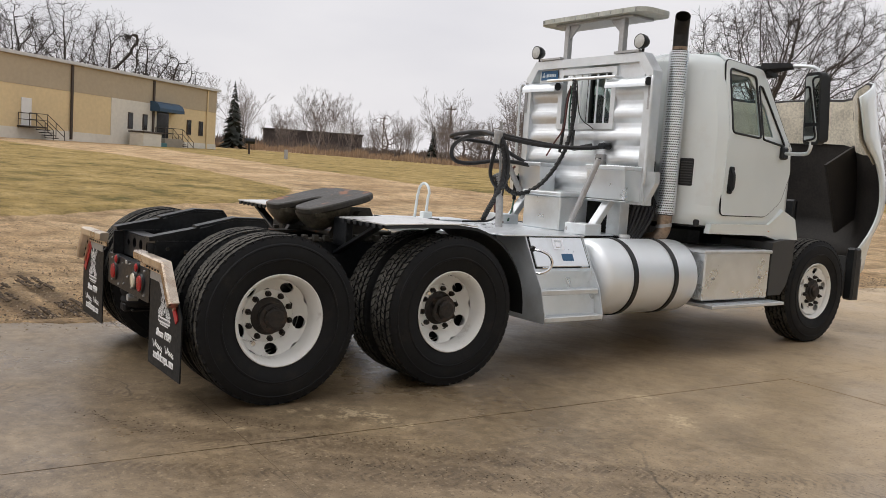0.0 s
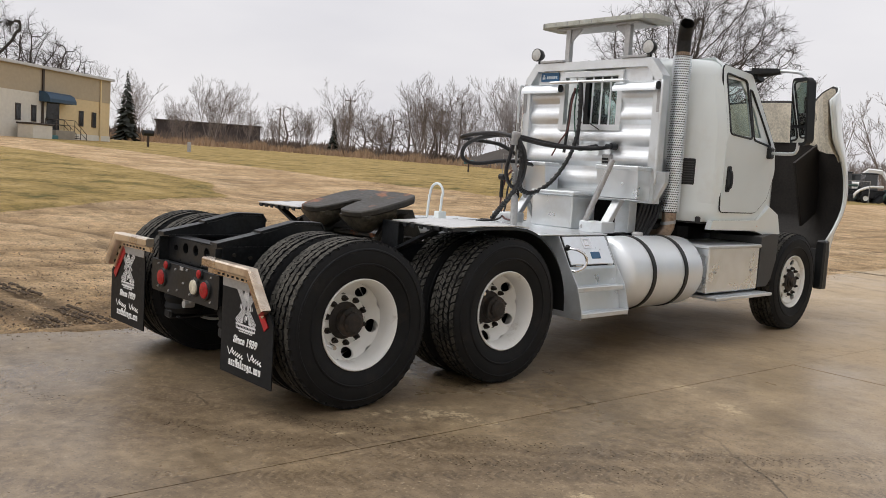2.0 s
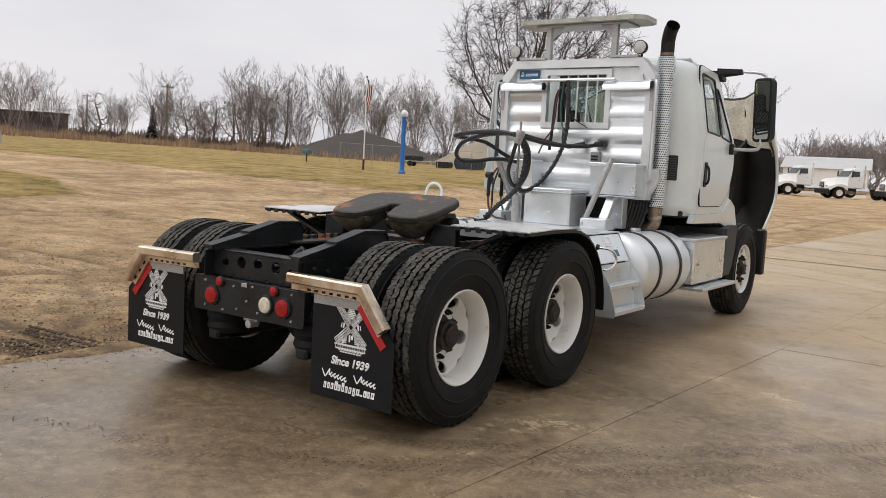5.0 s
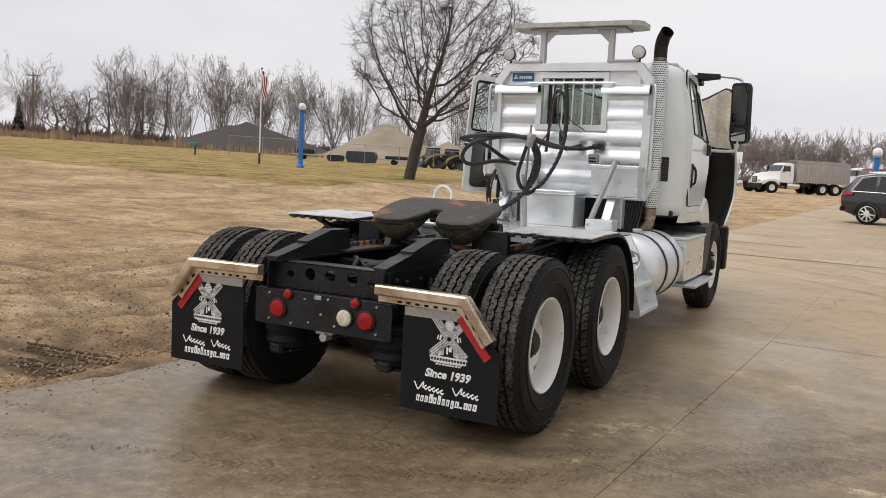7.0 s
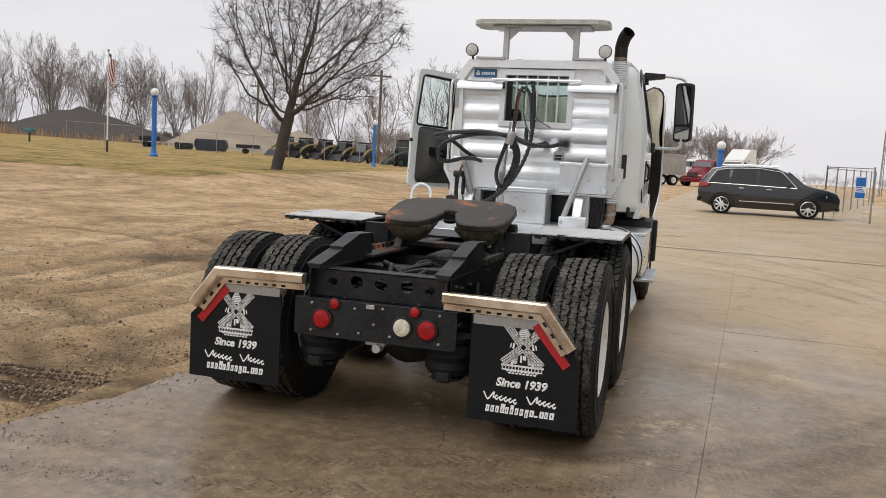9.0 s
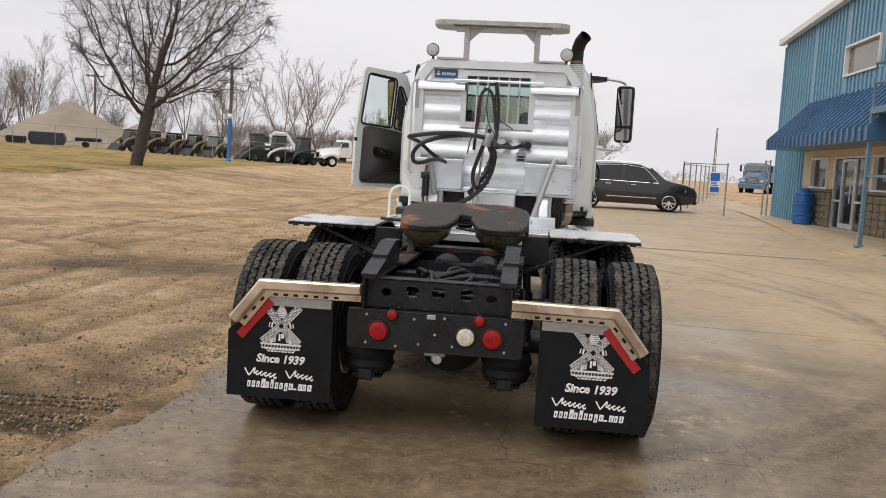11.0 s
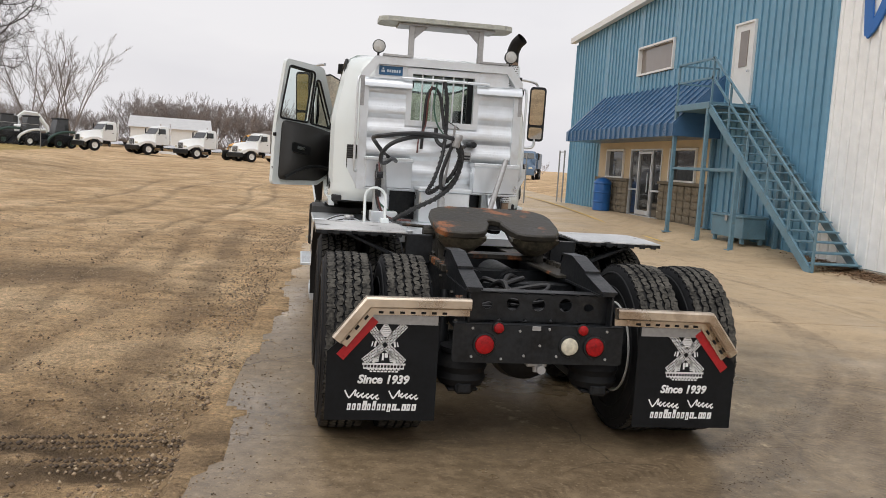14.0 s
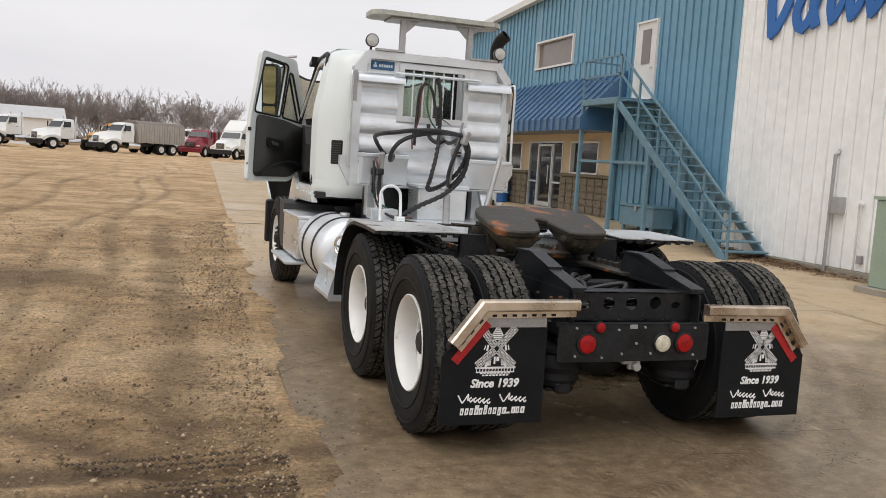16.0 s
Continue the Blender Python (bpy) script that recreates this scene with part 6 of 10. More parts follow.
def cab_ring(z, inset=0.0):
    """Points round the cab at a height, from the rear middle round by the right side."""
    w, yr, yf, r = cab_half(z) - inset, 3.36 + inset + 0.04 * sstep(2.2, 2.7, z), cab_front(z) - inset, 0.14
    pts = [(0.05, yr), (0.36, yr), (0.48, yr)]
    pts += [(x * w / 1.085, yr + dy) for x, dy in ((0.56, 0.0), (0.70, 0.006), (0.82, 0.035), (0.93, 0.100), (1.045, 0.225), (1.085, 0.330))]
    pts += [(w, min(v, yf - 0.30 + 0.03 * i)) for i, v in enumerate((3.725, 3.755, 4.20, 4.40, 4.55))]
    pts += [(w - r + r * math.cos(radians(a)), yf - r + r * math.sin(radians(a))) for a in (0, 30, 60, 90)]
    pts += [(0.45, yf + 0.03), (0.05, yf + 0.05)]
    return [(x, y, z) for x, y in pts + [(-x, y) for x, y in pts[::-1]]]


levels = [1.17, 1.28, 1.60, 1.95, 2.03, 2.30, 2.57, 2.64, 2.70, 2.735]
insets = [0.0, 0.0, 0.0, 0.0, 0.0, 0.0, 0.0, 0.012, 0.045, 0.10]
bm = bmesh.new()
vr = [bm_ring(bm, cab_ring(z, q)) for z, q in zip(levels, insets)]
for f, zt in ((0.72, 2.762), (0.3, 2.775)):
    vr.append(bm_ring(bm, [(x * f, 3.85 + (y - 3.85) * f, zt) for x, y, z in cab_ring(2.735, 0.1)]))
n_ = len(vr[0])
half = n_ // 2
for a in range(len(vr) - 1):
    for i in range(n_):
        j = (i + 1) % n_
        k = i if i < half else n_ - 2 - i
        glazed = 4 <= a <= 5
        if i == n_ - 1:
            if glazed:
                continue
        elif i == half - 1:
            if 3 <= a <= 5:
                continue
        else:
            if glazed and k in (0, 10, 11):
                continue
            if i >= half and 1 <= a <= 5 and 8 <= k <= 13:
                continue
            if 3 <= a <= 5 and 15 <= k <= 18:
                continue
        bm.faces.new((vr[a][i], vr[a][j], vr[a + 1][j], vr[a + 1][i]))
bm.faces.new(vr[-1])
cab = part("cab", bm, WHITE, truck, "white steel day cab", smooth=40)
cab.location.x = 0.035
sol = cab.modifiers.new("thick", "SOLIDIFY")
sol.thickness, sol.offset = 0.028, -1

# floor, dash, seats, wheel
bm = bmesh.new()
bm_box(bm, (-1.02, 3.48, 1.15), (1.02, 4.74, 1.22), 0.01)
part("cab_floor", bm, SEAT, truck, "dark cab floor")
bm = bmesh.new()
bm_loft(bm, [[(x, y, z) for y, z in ((4.72, 1.30), (4.42, 1.40), (4.36, 1.72), (4.44, 1.92), (4.74, 1.95))] for x in (-1.0, 1.0)])
part("dashboard", bm, TRIM_GREY, truck, "dark grey dashboard", smooth=30)
for x in (-0.48, 0.50):
    bm = bmesh.new()
    bm_box(bm, (x - 0.25, 3.70, 1.45), (x + 0.25, 4.18, 1.60), 0.05, seg=3)
    bm_box(bm, (x - 0.24, -0.06, 0), (x + 0.24, 0.08, 0.66), 0.05, Matrix.Translation((0, 3.68, 1.56)) @ Matrix.Rotation(radians(8), 4, "X"), 3)
    bm_box(bm, (x - 0.14, 3.50, 2.17), (x + 0.14, 3.60, 2.40), 0.045, seg=3)
    bm_box(bm, (x - 0.2, 3.75, 1.2), (x + 0.2, 4.1, 1.46), 0.02)
    part("seat", bm, SEAT, truck, "dark grey cab seat with headrest")
bm = bmesh.new()
bm_tube(bm, [Vector((-0.48, 4.22, 1.80)) + 0.22 * (math.cos(t) * Vector((1, 0, 0)) + math.sin(t) * Vector((0, 0.45, 0.9))) for t in [2 * math.pi * k / 28 for k in range(29)]], 0.015, 8, False)
bm_cyl(bm, (-0.48, 4.22, 1.80), (-0.48, 4.42, 1.70), 0.03, 0.03, 10)
part("steering_wheel", bm, BLACK_PLASTIC, truck)


DOOR = rounded([(3.665, 1.275), (4.36, 1.275), (4.58, 1.42), (4.70, 1.70), (4.66, 1.93), (4.28, 2.655), (3.705, 2.69)], 0.055)
WIN = rounded([(3.738, 2.030), (4.175, 2.005), (4.155, 2.580), (3.760, 2.615)], 0.045)
QUARTER = rounded([(4.205, 2.00), (4.56, 1.955), (4.245, 2.49), (4.195, 2.50)], 0.03)


def skin(bm, poly, s, d, holes=()):
    """A sheet over the cab's side: outline and holes in y, z, bridged by triangulated fill."""
    es = []
    for ring in (poly, *holes):
        vs = [bm.verts.new((s * (cab_half(z) + d), y, z)) for y, z in ring]
        es += [bm.edges.new((vs[i], vs[(i + 1) % len(vs)])) for i in range(len(vs))]
    bmesh.ops.triangle_fill(bm, use_beauty=True, edges=es)


BELT = 1.945


def clip(poly, keep_low):
    """The part of an outline below or above the belt line."""
    out = []
    for a, b_ in zip(poly, poly[1:] + poly[:1]):
        ina, inb = (a[1] <= BELT) == keep_low, (b_[1] <= BELT) == keep_low
        if ina:
            out.append(a)
        if ina != inb:
            f = (BELT - a[1]) / (b_[1] - a[1])
            out.append((a[0] + (b_[0] - a[0]) * f, BELT))
    return out


# right door
bm = bmesh.new()
skin(bm, clip(DOOR, True), 1, 0.012)
skin(bm, clip(DOOR, False), 1, 0.012, (WIN, QUARTER))
bmesh.ops.remove_doubles(bm, verts=bm.verts, dist=0.0005)
door_r = part("door", bm, WHITE, cab, "white closed cab door", smooth=0)
sd = door_r.modifiers.new("thick", "SOLIDIFY")
sd.thickness, sd.offset = 0.03, -1
bm = bmesh.new()
bm_tube(bm, [(cab_half(z) + 0.004, y, z) for y, z in DOOR + DOOR[:1]], 0.009, 6, False)
part("door_gap", bm, DARK, cab, "dark door seam")
for ring in (WIN, QUARTER):
    bm = bmesh.new()
    bm_tube(bm, [(cab_half(z) + 0.012, y, z) for y, z in ring + ring[:1]], 0.011, 6, False)
    part("window_seal", bm, BLACK_PLASTIC, cab, "black window seal")
    bm = bmesh.new()
    skin(bm, ring, 1, -0.004)
    g_ = part("window_pane", bm, GLASS, cab, "green-tinted side window")
    g_.visible_shadow = False
# handle
bm = bmesh.new()
hz = rounded([(3.725, 1.47), (3.795, 1.47), (3.805, 1.72), (3.735, 1.72)], 0.025)
bm_prism(bm, hz, 1.09, 1.108, YZ)
bm_tube(bm, spline([(1.108, 3.765, 1.50), (1.135, 3.765, 1.53), (1.135, 3.765, 1.64), (1.108, 3.765, 1.69)], 5), 0.013, 8)
part("door_handle", bm, BLACK_PLASTIC, door_r, "black recessed door handle")

# glass in the rear and front
bm = bmesh.new()
bm_box(bm, (-0.36, 3.368, 2.03), (0.36, 3.374, 2.57))
part("rear_window", bm, GLASS, cab, "clear rear window").visible_shadow = False
bm = bmesh.new()
bm_frame(bm, [(-0.40, 2.00), (0.40, 2.00), (0.40, 2.60), (-0.40, 2.60)], [(-0.34, 2.05), (0.34, 2.05), (0.34, 2.55), (-0.34, 2.55)], 3.348, 3.39, XZ)
part("rear_window_seal", bm, BLACK_PLASTIC, cab, "black rear window seal", smooth=0)
bm = bmesh.new()
bm_loft(bm, [[(x, cab_front(1.96) - 0.02 - 0.10 * abs(x) ** 3, 1.96) for x in (-0.95, -0.5, 0, 0.5, 0.95)], [(x, cab_front(2.57) - 0.02 - 0.1 * abs(x) ** 3, 2.57) for x in (-0.88, -0.5, 0, 0.5, 0.88)]], False, False)
part("windscreen", bm, GLASS, cab, "clear windscreen").visible_shadow = False
bm = bmesh.new()
bm_loft(bm, [[(x, 4.30 + 0.0 * x, 2.62), (x, 4.52 - 0.08 * x * x, 2.60), (x, 4.54 - 0.08 * x * x, 2.63), (x, 4.28, 2.70)] for x in (-1.02, -0.5, 0, 0.5, 1.02)])
part("sun_visor", bm, BLACK_PLASTIC, cab, "black outside sun visor")
# side air vents on the rounded rear corners
for s in (1, -1):
    bm = bmesh.new()
    c_ = Vector((s * 0.865 + 0.0, 3.425, 1.645))
    bm_box(bm, (-0.062, -0.012, -0.125), (0.062, 0.012, 0.125), 0.008, Matrix.Translation(c_) @ Matrix.Rotation(radians(32 * s), 4, "Z"))
    v_ = part("cab_vent", bm, BLACK_PLASTIC, cab, "black louvred cab vent")
    bm = bmesh.new()
    for k in range(9):
        bm_box(bm, (-0.05, -0.02, -0.105 + 0.024 * k), (0.05, -0.008, -0.095 + 0.024 * k), 0, Matrix.Translation(c_) @ Matrix.Rotation(radians(32 * s), 4, "Z"))
    part("louvres", bm, TRIM_GREY, v_, smooth=0)
    # lower sill and cowl piece
    bm = bmesh.new()
    bm_loft(bm, [[(s * 1.04, 3.55, 1.19), (s * 1.10, 3.55, 1.19), (s * 1.08, 3.55, 1.10), (s * 1.02, 3.55, 1.10)],
                 [(s * 1.05, 4.40, 1.20), (s * 1.115, 4.40, 1.20), (s * 1.09, 4.40, 1.09), (s * 1.03, 4.40, 1.09)],
                 [(s * 1.05, 4.62, 1.38), (s * 1.12, 4.62, 1.34), (s * 1.10, 4.66, 1.03), (s * 1.03, 4.66, 1.03)],
                 [(s * 1.03, 4.86, 1.30), (s * 1.10, 4.86, 1.26), (s * 1.12, 4.90, 1.06), (s * 1.02, 4.90, 1.06)]])
    part("sill", bm, WHITE, cab, "white cab sill")
    bm = bmesh.new()
    bm_lathe(bm, [(0.0, 0.02), (0.025, 0.018), (0.038, 0.008), (0.04, 0.0)], Matrix.Translation((s * 1.085, 4.44, 1.15)) @ Matrix.Diagonal((1, 1.25, 0.75, 1)) @ Matrix.Rotation(radians(90 * s), 4, "Y"), 16)
    part("marker_light", bm, AMBER, cab, "amber side marker")
# pressed panel round each rear corner
for s in (1, -1):
    bm = bmesh.new()
    rows_ = []
    for j in range(15):
        z = 1.34 + 1.24 * j / 14
        w, yr = cab_half(z) / 1.085, 3.36 + 0.04 * sstep(2.2, 2.7, z)
        row = []
        for i in range(13):
            u = 3.0 * i / 12
            k = min(2, int(u))
            q = ((0.945, 0.117), (1.045, 0.225), (1.085, 0.330), (1.086, 0.352))
            x, y = [q[k][c] + (q[k + 1][c] - q[k][c]) * (u - k) for c in (0, 1)]
            up = 0.010 * min(1.0, i / 1.5, (12 - i) / 1.5) * min(1.0, j / 1.0, (14 - j) / 1.0) - 0.001
            row.append((s * (x * w + up * 0.85), yr + y - up * 0.5, z))
        rows_.append(row)
    bm_loft(bm, rows_, False, False)
    if s > 0:
        bmesh.ops.reverse_faces(bm, faces=bm.faces)
    part("corner_pressing", bm, WHITE, cab, smooth=12)
# hinge pillar and jamb on the open side
bm = bmesh.new()
bm_tube(bm, [(-cab_half(z) + 0.02, y, z) for y, z in DOOR + DOOR[:1]], 0.022, 6, False)
part("door_jamb", bm, BLACK_PLASTIC, cab, "black door seal")

# left door, standing open
hinge = Matrix.Translation((-1.725, 4.09, 0)) @ Matrix.Rotation(radians(-48), 4, "Z") @ Matrix.Translation((1.085, -3.69, 0))
bm = bmesh.new()
skin(bm, clip(DOOR, True), -1, 0.0)
skin(bm, clip(DOOR, False), -1, 0.0, (WIN, QUARTER))
bmesh.ops.remove_doubles(bm, verts=bm.verts, dist=0.0005)
door_l = part("open_door", bm, WHITE, cab, "white cab door standing open", smooth=0)
sd = door_l.modifiers.new("thick", "SOLIDIFY")
sd.thickness, sd.offset = 0.05, -1
door_l.matrix_world = hinge
inner_panel = rounded([(3.74, 1.33), (4.34, 1.33), (4.53, 1.45), (4.62, 1.70), (4.57, 1.90), (4.20, 1.97), (3.77, 2.01)], 0.07)
bm = bmesh.new()
skin(bm, inner_panel, -1, -0.056)
ob = part("door_trim", bm, DOOR_TRIM, door_l, "charcoal door trim panel")
sd = ob.modifiers.new("thick", "SOLIDIFY")
sd.thickness, sd.offset = 0.03, -1
bm = bmesh.new()
bm_prism(bm, rounded([(3.90, 1.66), (4.16, 1.62), (4.18, 1.72), (3.90, 1.77)], 0.03), -0.995, -0.97, YZ)
part("door_pull", bm, BLACK_PLASTIC, door_l, "black door pull")
bm = bmesh.new()
bm_prism(bm, rounded([(3.96, 1.69), (4.08, 1.67), (4.08, 1.71), (3.96, 1.73)], 0.012), -0.972, -0.962, YZ)
part("door_lever", bm, CHROME, door_l, "bright inside lever")
bm = bmesh.new()
bm_tube(bm, spline([(-0.97, 3.80, 1.36), (-0.955, 4.05, 1.47), (-0.955, 4.3, 1.50), (-0.965, 4.5, 1.46)], 8), 0.02, 8)
part("map_pocket", bm, BLACK_PLASTIC, door_l)
for ring in (WIN, QUARTER):
    bm = bmesh.new()
    bm_tube(bm, [(-(cab_half(z) - 0.05), y, z) for y, z in ring + ring[:1]], 0.012, 6, False)
    bm_tube(bm, [(-(cab_half(z) + 0.002), y, z) for y, z in ring + ring[:1]], 0.014, 6, False)
    part("window_seal", bm, BLACK_PLASTIC, door_l, "black window seal")
    bm = bmesh.new()
    skin(bm, ring, -1, -0.02)
    part("window_pane", bm, GLASS, door_l, "green-tinted door window").visible_shadow = False
bm = bmesh.new()
bm_box(bm, (-1.06, 3.668, 1.82), (-1.03, 3.70, 1.86), 0.004)
bm_box(bm, (-1.06, 3.668, 1.45), (-1.04, 3.69, 1.48), 0.004)
part("door_latch", bm, BLACK, door_l, "black latch", smooth=0)


# ---- mirrors
def mirror(s, parent, place=None):
    bm = bmesh.new()
    c_ = Vector((s * 1.43, 4.44, 2.30))
    turn = Matrix.Translation(c_) @ Matrix.Rotation(radians(-15 * s), 4, "Z") @ Matrix.Rotation(radians(5), 4, "X")
    out = rounded([(-0.10, -0.33), (0.10, -0.33), (0.105, 0.33), (-0.095, 0.33)], 0.05)
    bm_prism(bm, out, -0.02, 0.05, turn @ XZ)
    bm_prism(bm, [(x * 0.86, z * 0.94) for x, z in out], 0.045, 0.10, turn @ XZ)
    mr = part("side_mirror", bm, BLACK_PLASTIC, parent, "black tall side mirror")
    bm = bmesh.new()
    bm_prism(bm, rounded([(-0.08, -0.13), (0.08, -0.13), (0.085, 0.30), (-0.078, 0.30)], 0.03), -0.026, -0.020, turn @ XZ)
    part("mirror_glass", bm, MIRROR, mr, "flat mirror glass")
    bm = bmesh.new()
    bm_prism(bm, rounded([(-0.08, -0.30), (0.08, -0.30), (0.08, -0.16), (-0.08, -0.16)], 0.03), -0.028, -0.020, turn @ XZ)
    part("convex_glass", bm, MIRROR, mr, "small convex mirror")
    bm = bmesh.new()
    bm_tube(bm, spline([(s * 1.0, 4.36, 2.70), (s * 1.12, 4.40, 2.705), (s * 1.34, 4.44, 2.69), (s * 1.42, 4.46, 2.66), (s * 1.43, 4.46, 2.60)], 6), 0.017, 8)
    part("mirror_arm", bm, ALU_DULL, mr, "grey tube mirror arm")
    bm = bmesh.new()
    bm_tube(bm, spline([(s * 1.43, 4.46, 2.0), (s * 1.42, 4.46, 1.92), (s * 1.36, 4.47, 1.885), (s * 1.10, 4.53, 1.89)], 6), 0.017, 8)
    part("mirror_arm", bm, ALU_DULL, mr, "grey tube mirror arm")
    bm = bmesh.new()
    bm_box(bm, (min(s * 1.06, s * 1.14), 4.49, 1.83), (max(s * 1.06, s * 1.14), 4.58, 1.95), 0.015)
    part("mirror_bracket", bm, BLACK_PLASTIC, mr)
    if s > 0:
        bm = bmesh.new()
        bm_loft(bm, [[(s * 0.98, 4.24, 2.66), (s * 0.98, 4.40, 2.64), (s * 0.98, 4.40, 2.72), (s * 0.98, 4.24, 2.72)], [(s * 1.20, 4.36, 2.68), (s * 1.20, 4.43, 2.67), (s * 1.20, 4.43, 2.72), (s * 1.20, 4.36, 2.72)]])
        part("mirror_bracket", bm, BLACK_PLASTIC, mr)
    if place is not None:
        mr.matrix_world = place
    return mr


mirror(1, cab)
mirror(-1, cab, hinge)

# ---- hood, tilted forward
H_PIV = Vector((0, 6.22, 0.70))
H_TILT = Matrix.Translation(H_PIV) @ Matrix.Rotation(radians(-66), 4, "X") @ Matrix.Translation(-H_PIV)
xs_h = [0.0, 0.25, 0.50, 0.66, 0.78, 0.90, 1.02, 1.12, 1.18, 1.205, 1.21]
ys_h = [4.62 + 0.082 * k for k in range(21)]


def hood_z(x, y):
    t = (y - 4.62) / 1.64
    mid = 1.93 - 0.34 * t - 0.10 * t ** 4 - (0.30 * sstep(0.9, 1.0, t)) - 0.10 * (abs(x) / 0.7) ** 2
    fen = 1.44 + 0.07 * (5.33 - y) if y < 5.33 else 1.44 - 0.34 * ((y - 5.33) / 0.85) ** 2
    k = sstep(0.60, 0.92, abs(x))
    return mid * (1 - k) + fen * k


def hood_arch(y):
    d = 0.64 ** 2 - (y - FRONT_Y) ** 2
    return 0.53 + math.sqrt(d) if d > 0 else 0.60


rings = []
for y_ in ys_h:
    row = []
    for x in xs_h:
        y = y_ - 0.30 * sstep(0.55, 1.05, x) * sstep(5.0, 4.62, y_)
        z = hood_z(x, y)
        if x > 1.02:
            ztop, zb = hood_z(1.02, y), min(hood_z(1.02, y) - 0.03, max(hood_arch(y), 0.98 if y < 4.9 else 0.72))
            f = (x - 1.02) / 0.19
            z = ztop - (ztop - zb) * (1 - math.sqrt(max(0.0, 1 - f * f))) if x < 1.21 else zb
        nose = 1 - 0.10 * sstep(5.6, 6.26, y) * (x / 1.2)
        row.append((x * nose, y, z))
    rings.append([(-x, yy, z) for x, yy, z in row[:0:-1]] + row)
bm = bmesh.new()
bm_loft(bm, rings, False, False)
bmesh.ops.transform(bm, matrix=H_TILT, verts=bm.verts)
hood = part("hood", bm, WHITE, truck, "white hood tilted fully forward, dirty inside", smooth=50)
hood.data.materials.append(HOOD_IN)
sh = hood.modifiers.new("thick", "SOLIDIFY")
sh.thickness, sh.offset, sh.material_offset = 0.025, -1, 1
if sum(p.normal.dot(H_TILT.to_3x3() @ Vector((0, 0, 1))) for p in hood.data.polygons) < 0:
    hood.data.flip_normals()
bm = bmesh.new()
random.seed(3)
rows = []
for ring in rings[:7]:
    row = []
    for x, y, z in ring:
        k = sstep(0.95, 1.18, abs(x))
        crease = 0.014 * random.random() + 0.022 * math.sin(9 * x + 4 * y) ** 2
        row.append(H_TILT @ Vector((x - math.copysign(k * (0.035 + crease), x), y + 0.012, z - (1 - 0.8 * k) * (0.038 + crease))))
    rows.append(row)
bm_loft(bm, rows, False, False)
part("hood_insulation", bm, HOOD_INSUL, hood, "creased beige hood insulation")
for s in (1, -1):
    bm = bmesh.new()
    bm_loft(bm, [[H_TILT @ Vector((s * x, y, z)) for x, z in ((0.70, hood_z(0.70, y) - 0.03), (0.70, 0.98), (0.73, 0.98), (0.73, hood_z(0.73, y) - 0.03))] for y in (5.08, 5.45, 5.9)])
    part("wheel_liner", bm, HOOD_IN, hood, "black wheel liner", smooth=30)

# bumper, skirt, headlamp end
bm = bmesh.new()
bm_loft(bm, [[(x, yb + 0.0, z) for z, x, yb in ((0.42, sx * 1.0, y0), (0.86, sx, y0), (0.86, sx, y0 + 0.10), (0.42, sx, y0 + 0.10))] for sx, y0 in ((-1.20, 5.98), (-1.05, 6.2), (-0.6, 6.3), (0, 6.33), (0.6, 6.3), (1.05, 6.2), (1.20, 5.98))])
part("front_bumper", bm, TRIM_GREY, truck, "grey front bumper")
for s in (1, -1):
    bm = bmesh.new()
    bm_loft(bm, [[(s * 0.62, y, z0), (s * 1.20, y, z0), (s * 1.205, y, z1), (s * 0.62, y, z1)] for y, z0, z1 in ((4.42, 0.52, 1.03), (4.62, 0.52, 1.06), (4.70, 0.60, 1.06), (4.78, 0.80, 1.06))])
    part("wheel_skirt", bm, TRIM_GREY, truck, "dark grey skirt behind the front wheel")
    bm = bmesh.new()
    bm_box(bm, (min(s * 1.10, s * 1.215), 5.93, 0.42), (max(s * 1.10, s * 1.215), 6.05, 0.98), 0.02)
    part("bumper_end", bm, BLACK_PLASTIC, truck)
bm = bmesh.new()
bm_box(bm, (-0.9, 4.70, 1.0), (0.9, 4.78, 1.9), 0.02)
part("firewall", bm, HOOD_IN, truck)
bm = bmesh.new()
bm_cyl(bm, (-1.0, FRONT_Y, AX), (1.0, FRONT_Y, AX), 0.06, 0.06, 12)
for s in (1, -1):
    bm_cyl(bm, (s * 0.90, FRONT_Y, AX), (s * 1.085, FRONT_Y, AX), 0.21, 0.21, 28)
part("steer_axle", bm, BLACK, truck)

# ---- headache rack
rack_out = [(-0.80, 1.32), (0.87, 1.32), (0.87, 2.50), (0.74, 2.665), (-0.67, 2.665), (-0.80, 2.50)]
rack_in = [(-0.72, 1.40), (0.79, 1.40), (0.79, 2.46), (0.70, 2.585), (-0.63, 2.585), (-0.72, 2.46)]
bm = bmesh.new()
bm_frame(bm, rack_out, rack_in, 2.90, 3.02, XZ)
rack = part("headache_rack", bm, ALU_DULL, truck, "aluminium headache rack with tread-plate panels", smooth=0)
WN = (-0.28, 0.365, 2.045, 2.515)


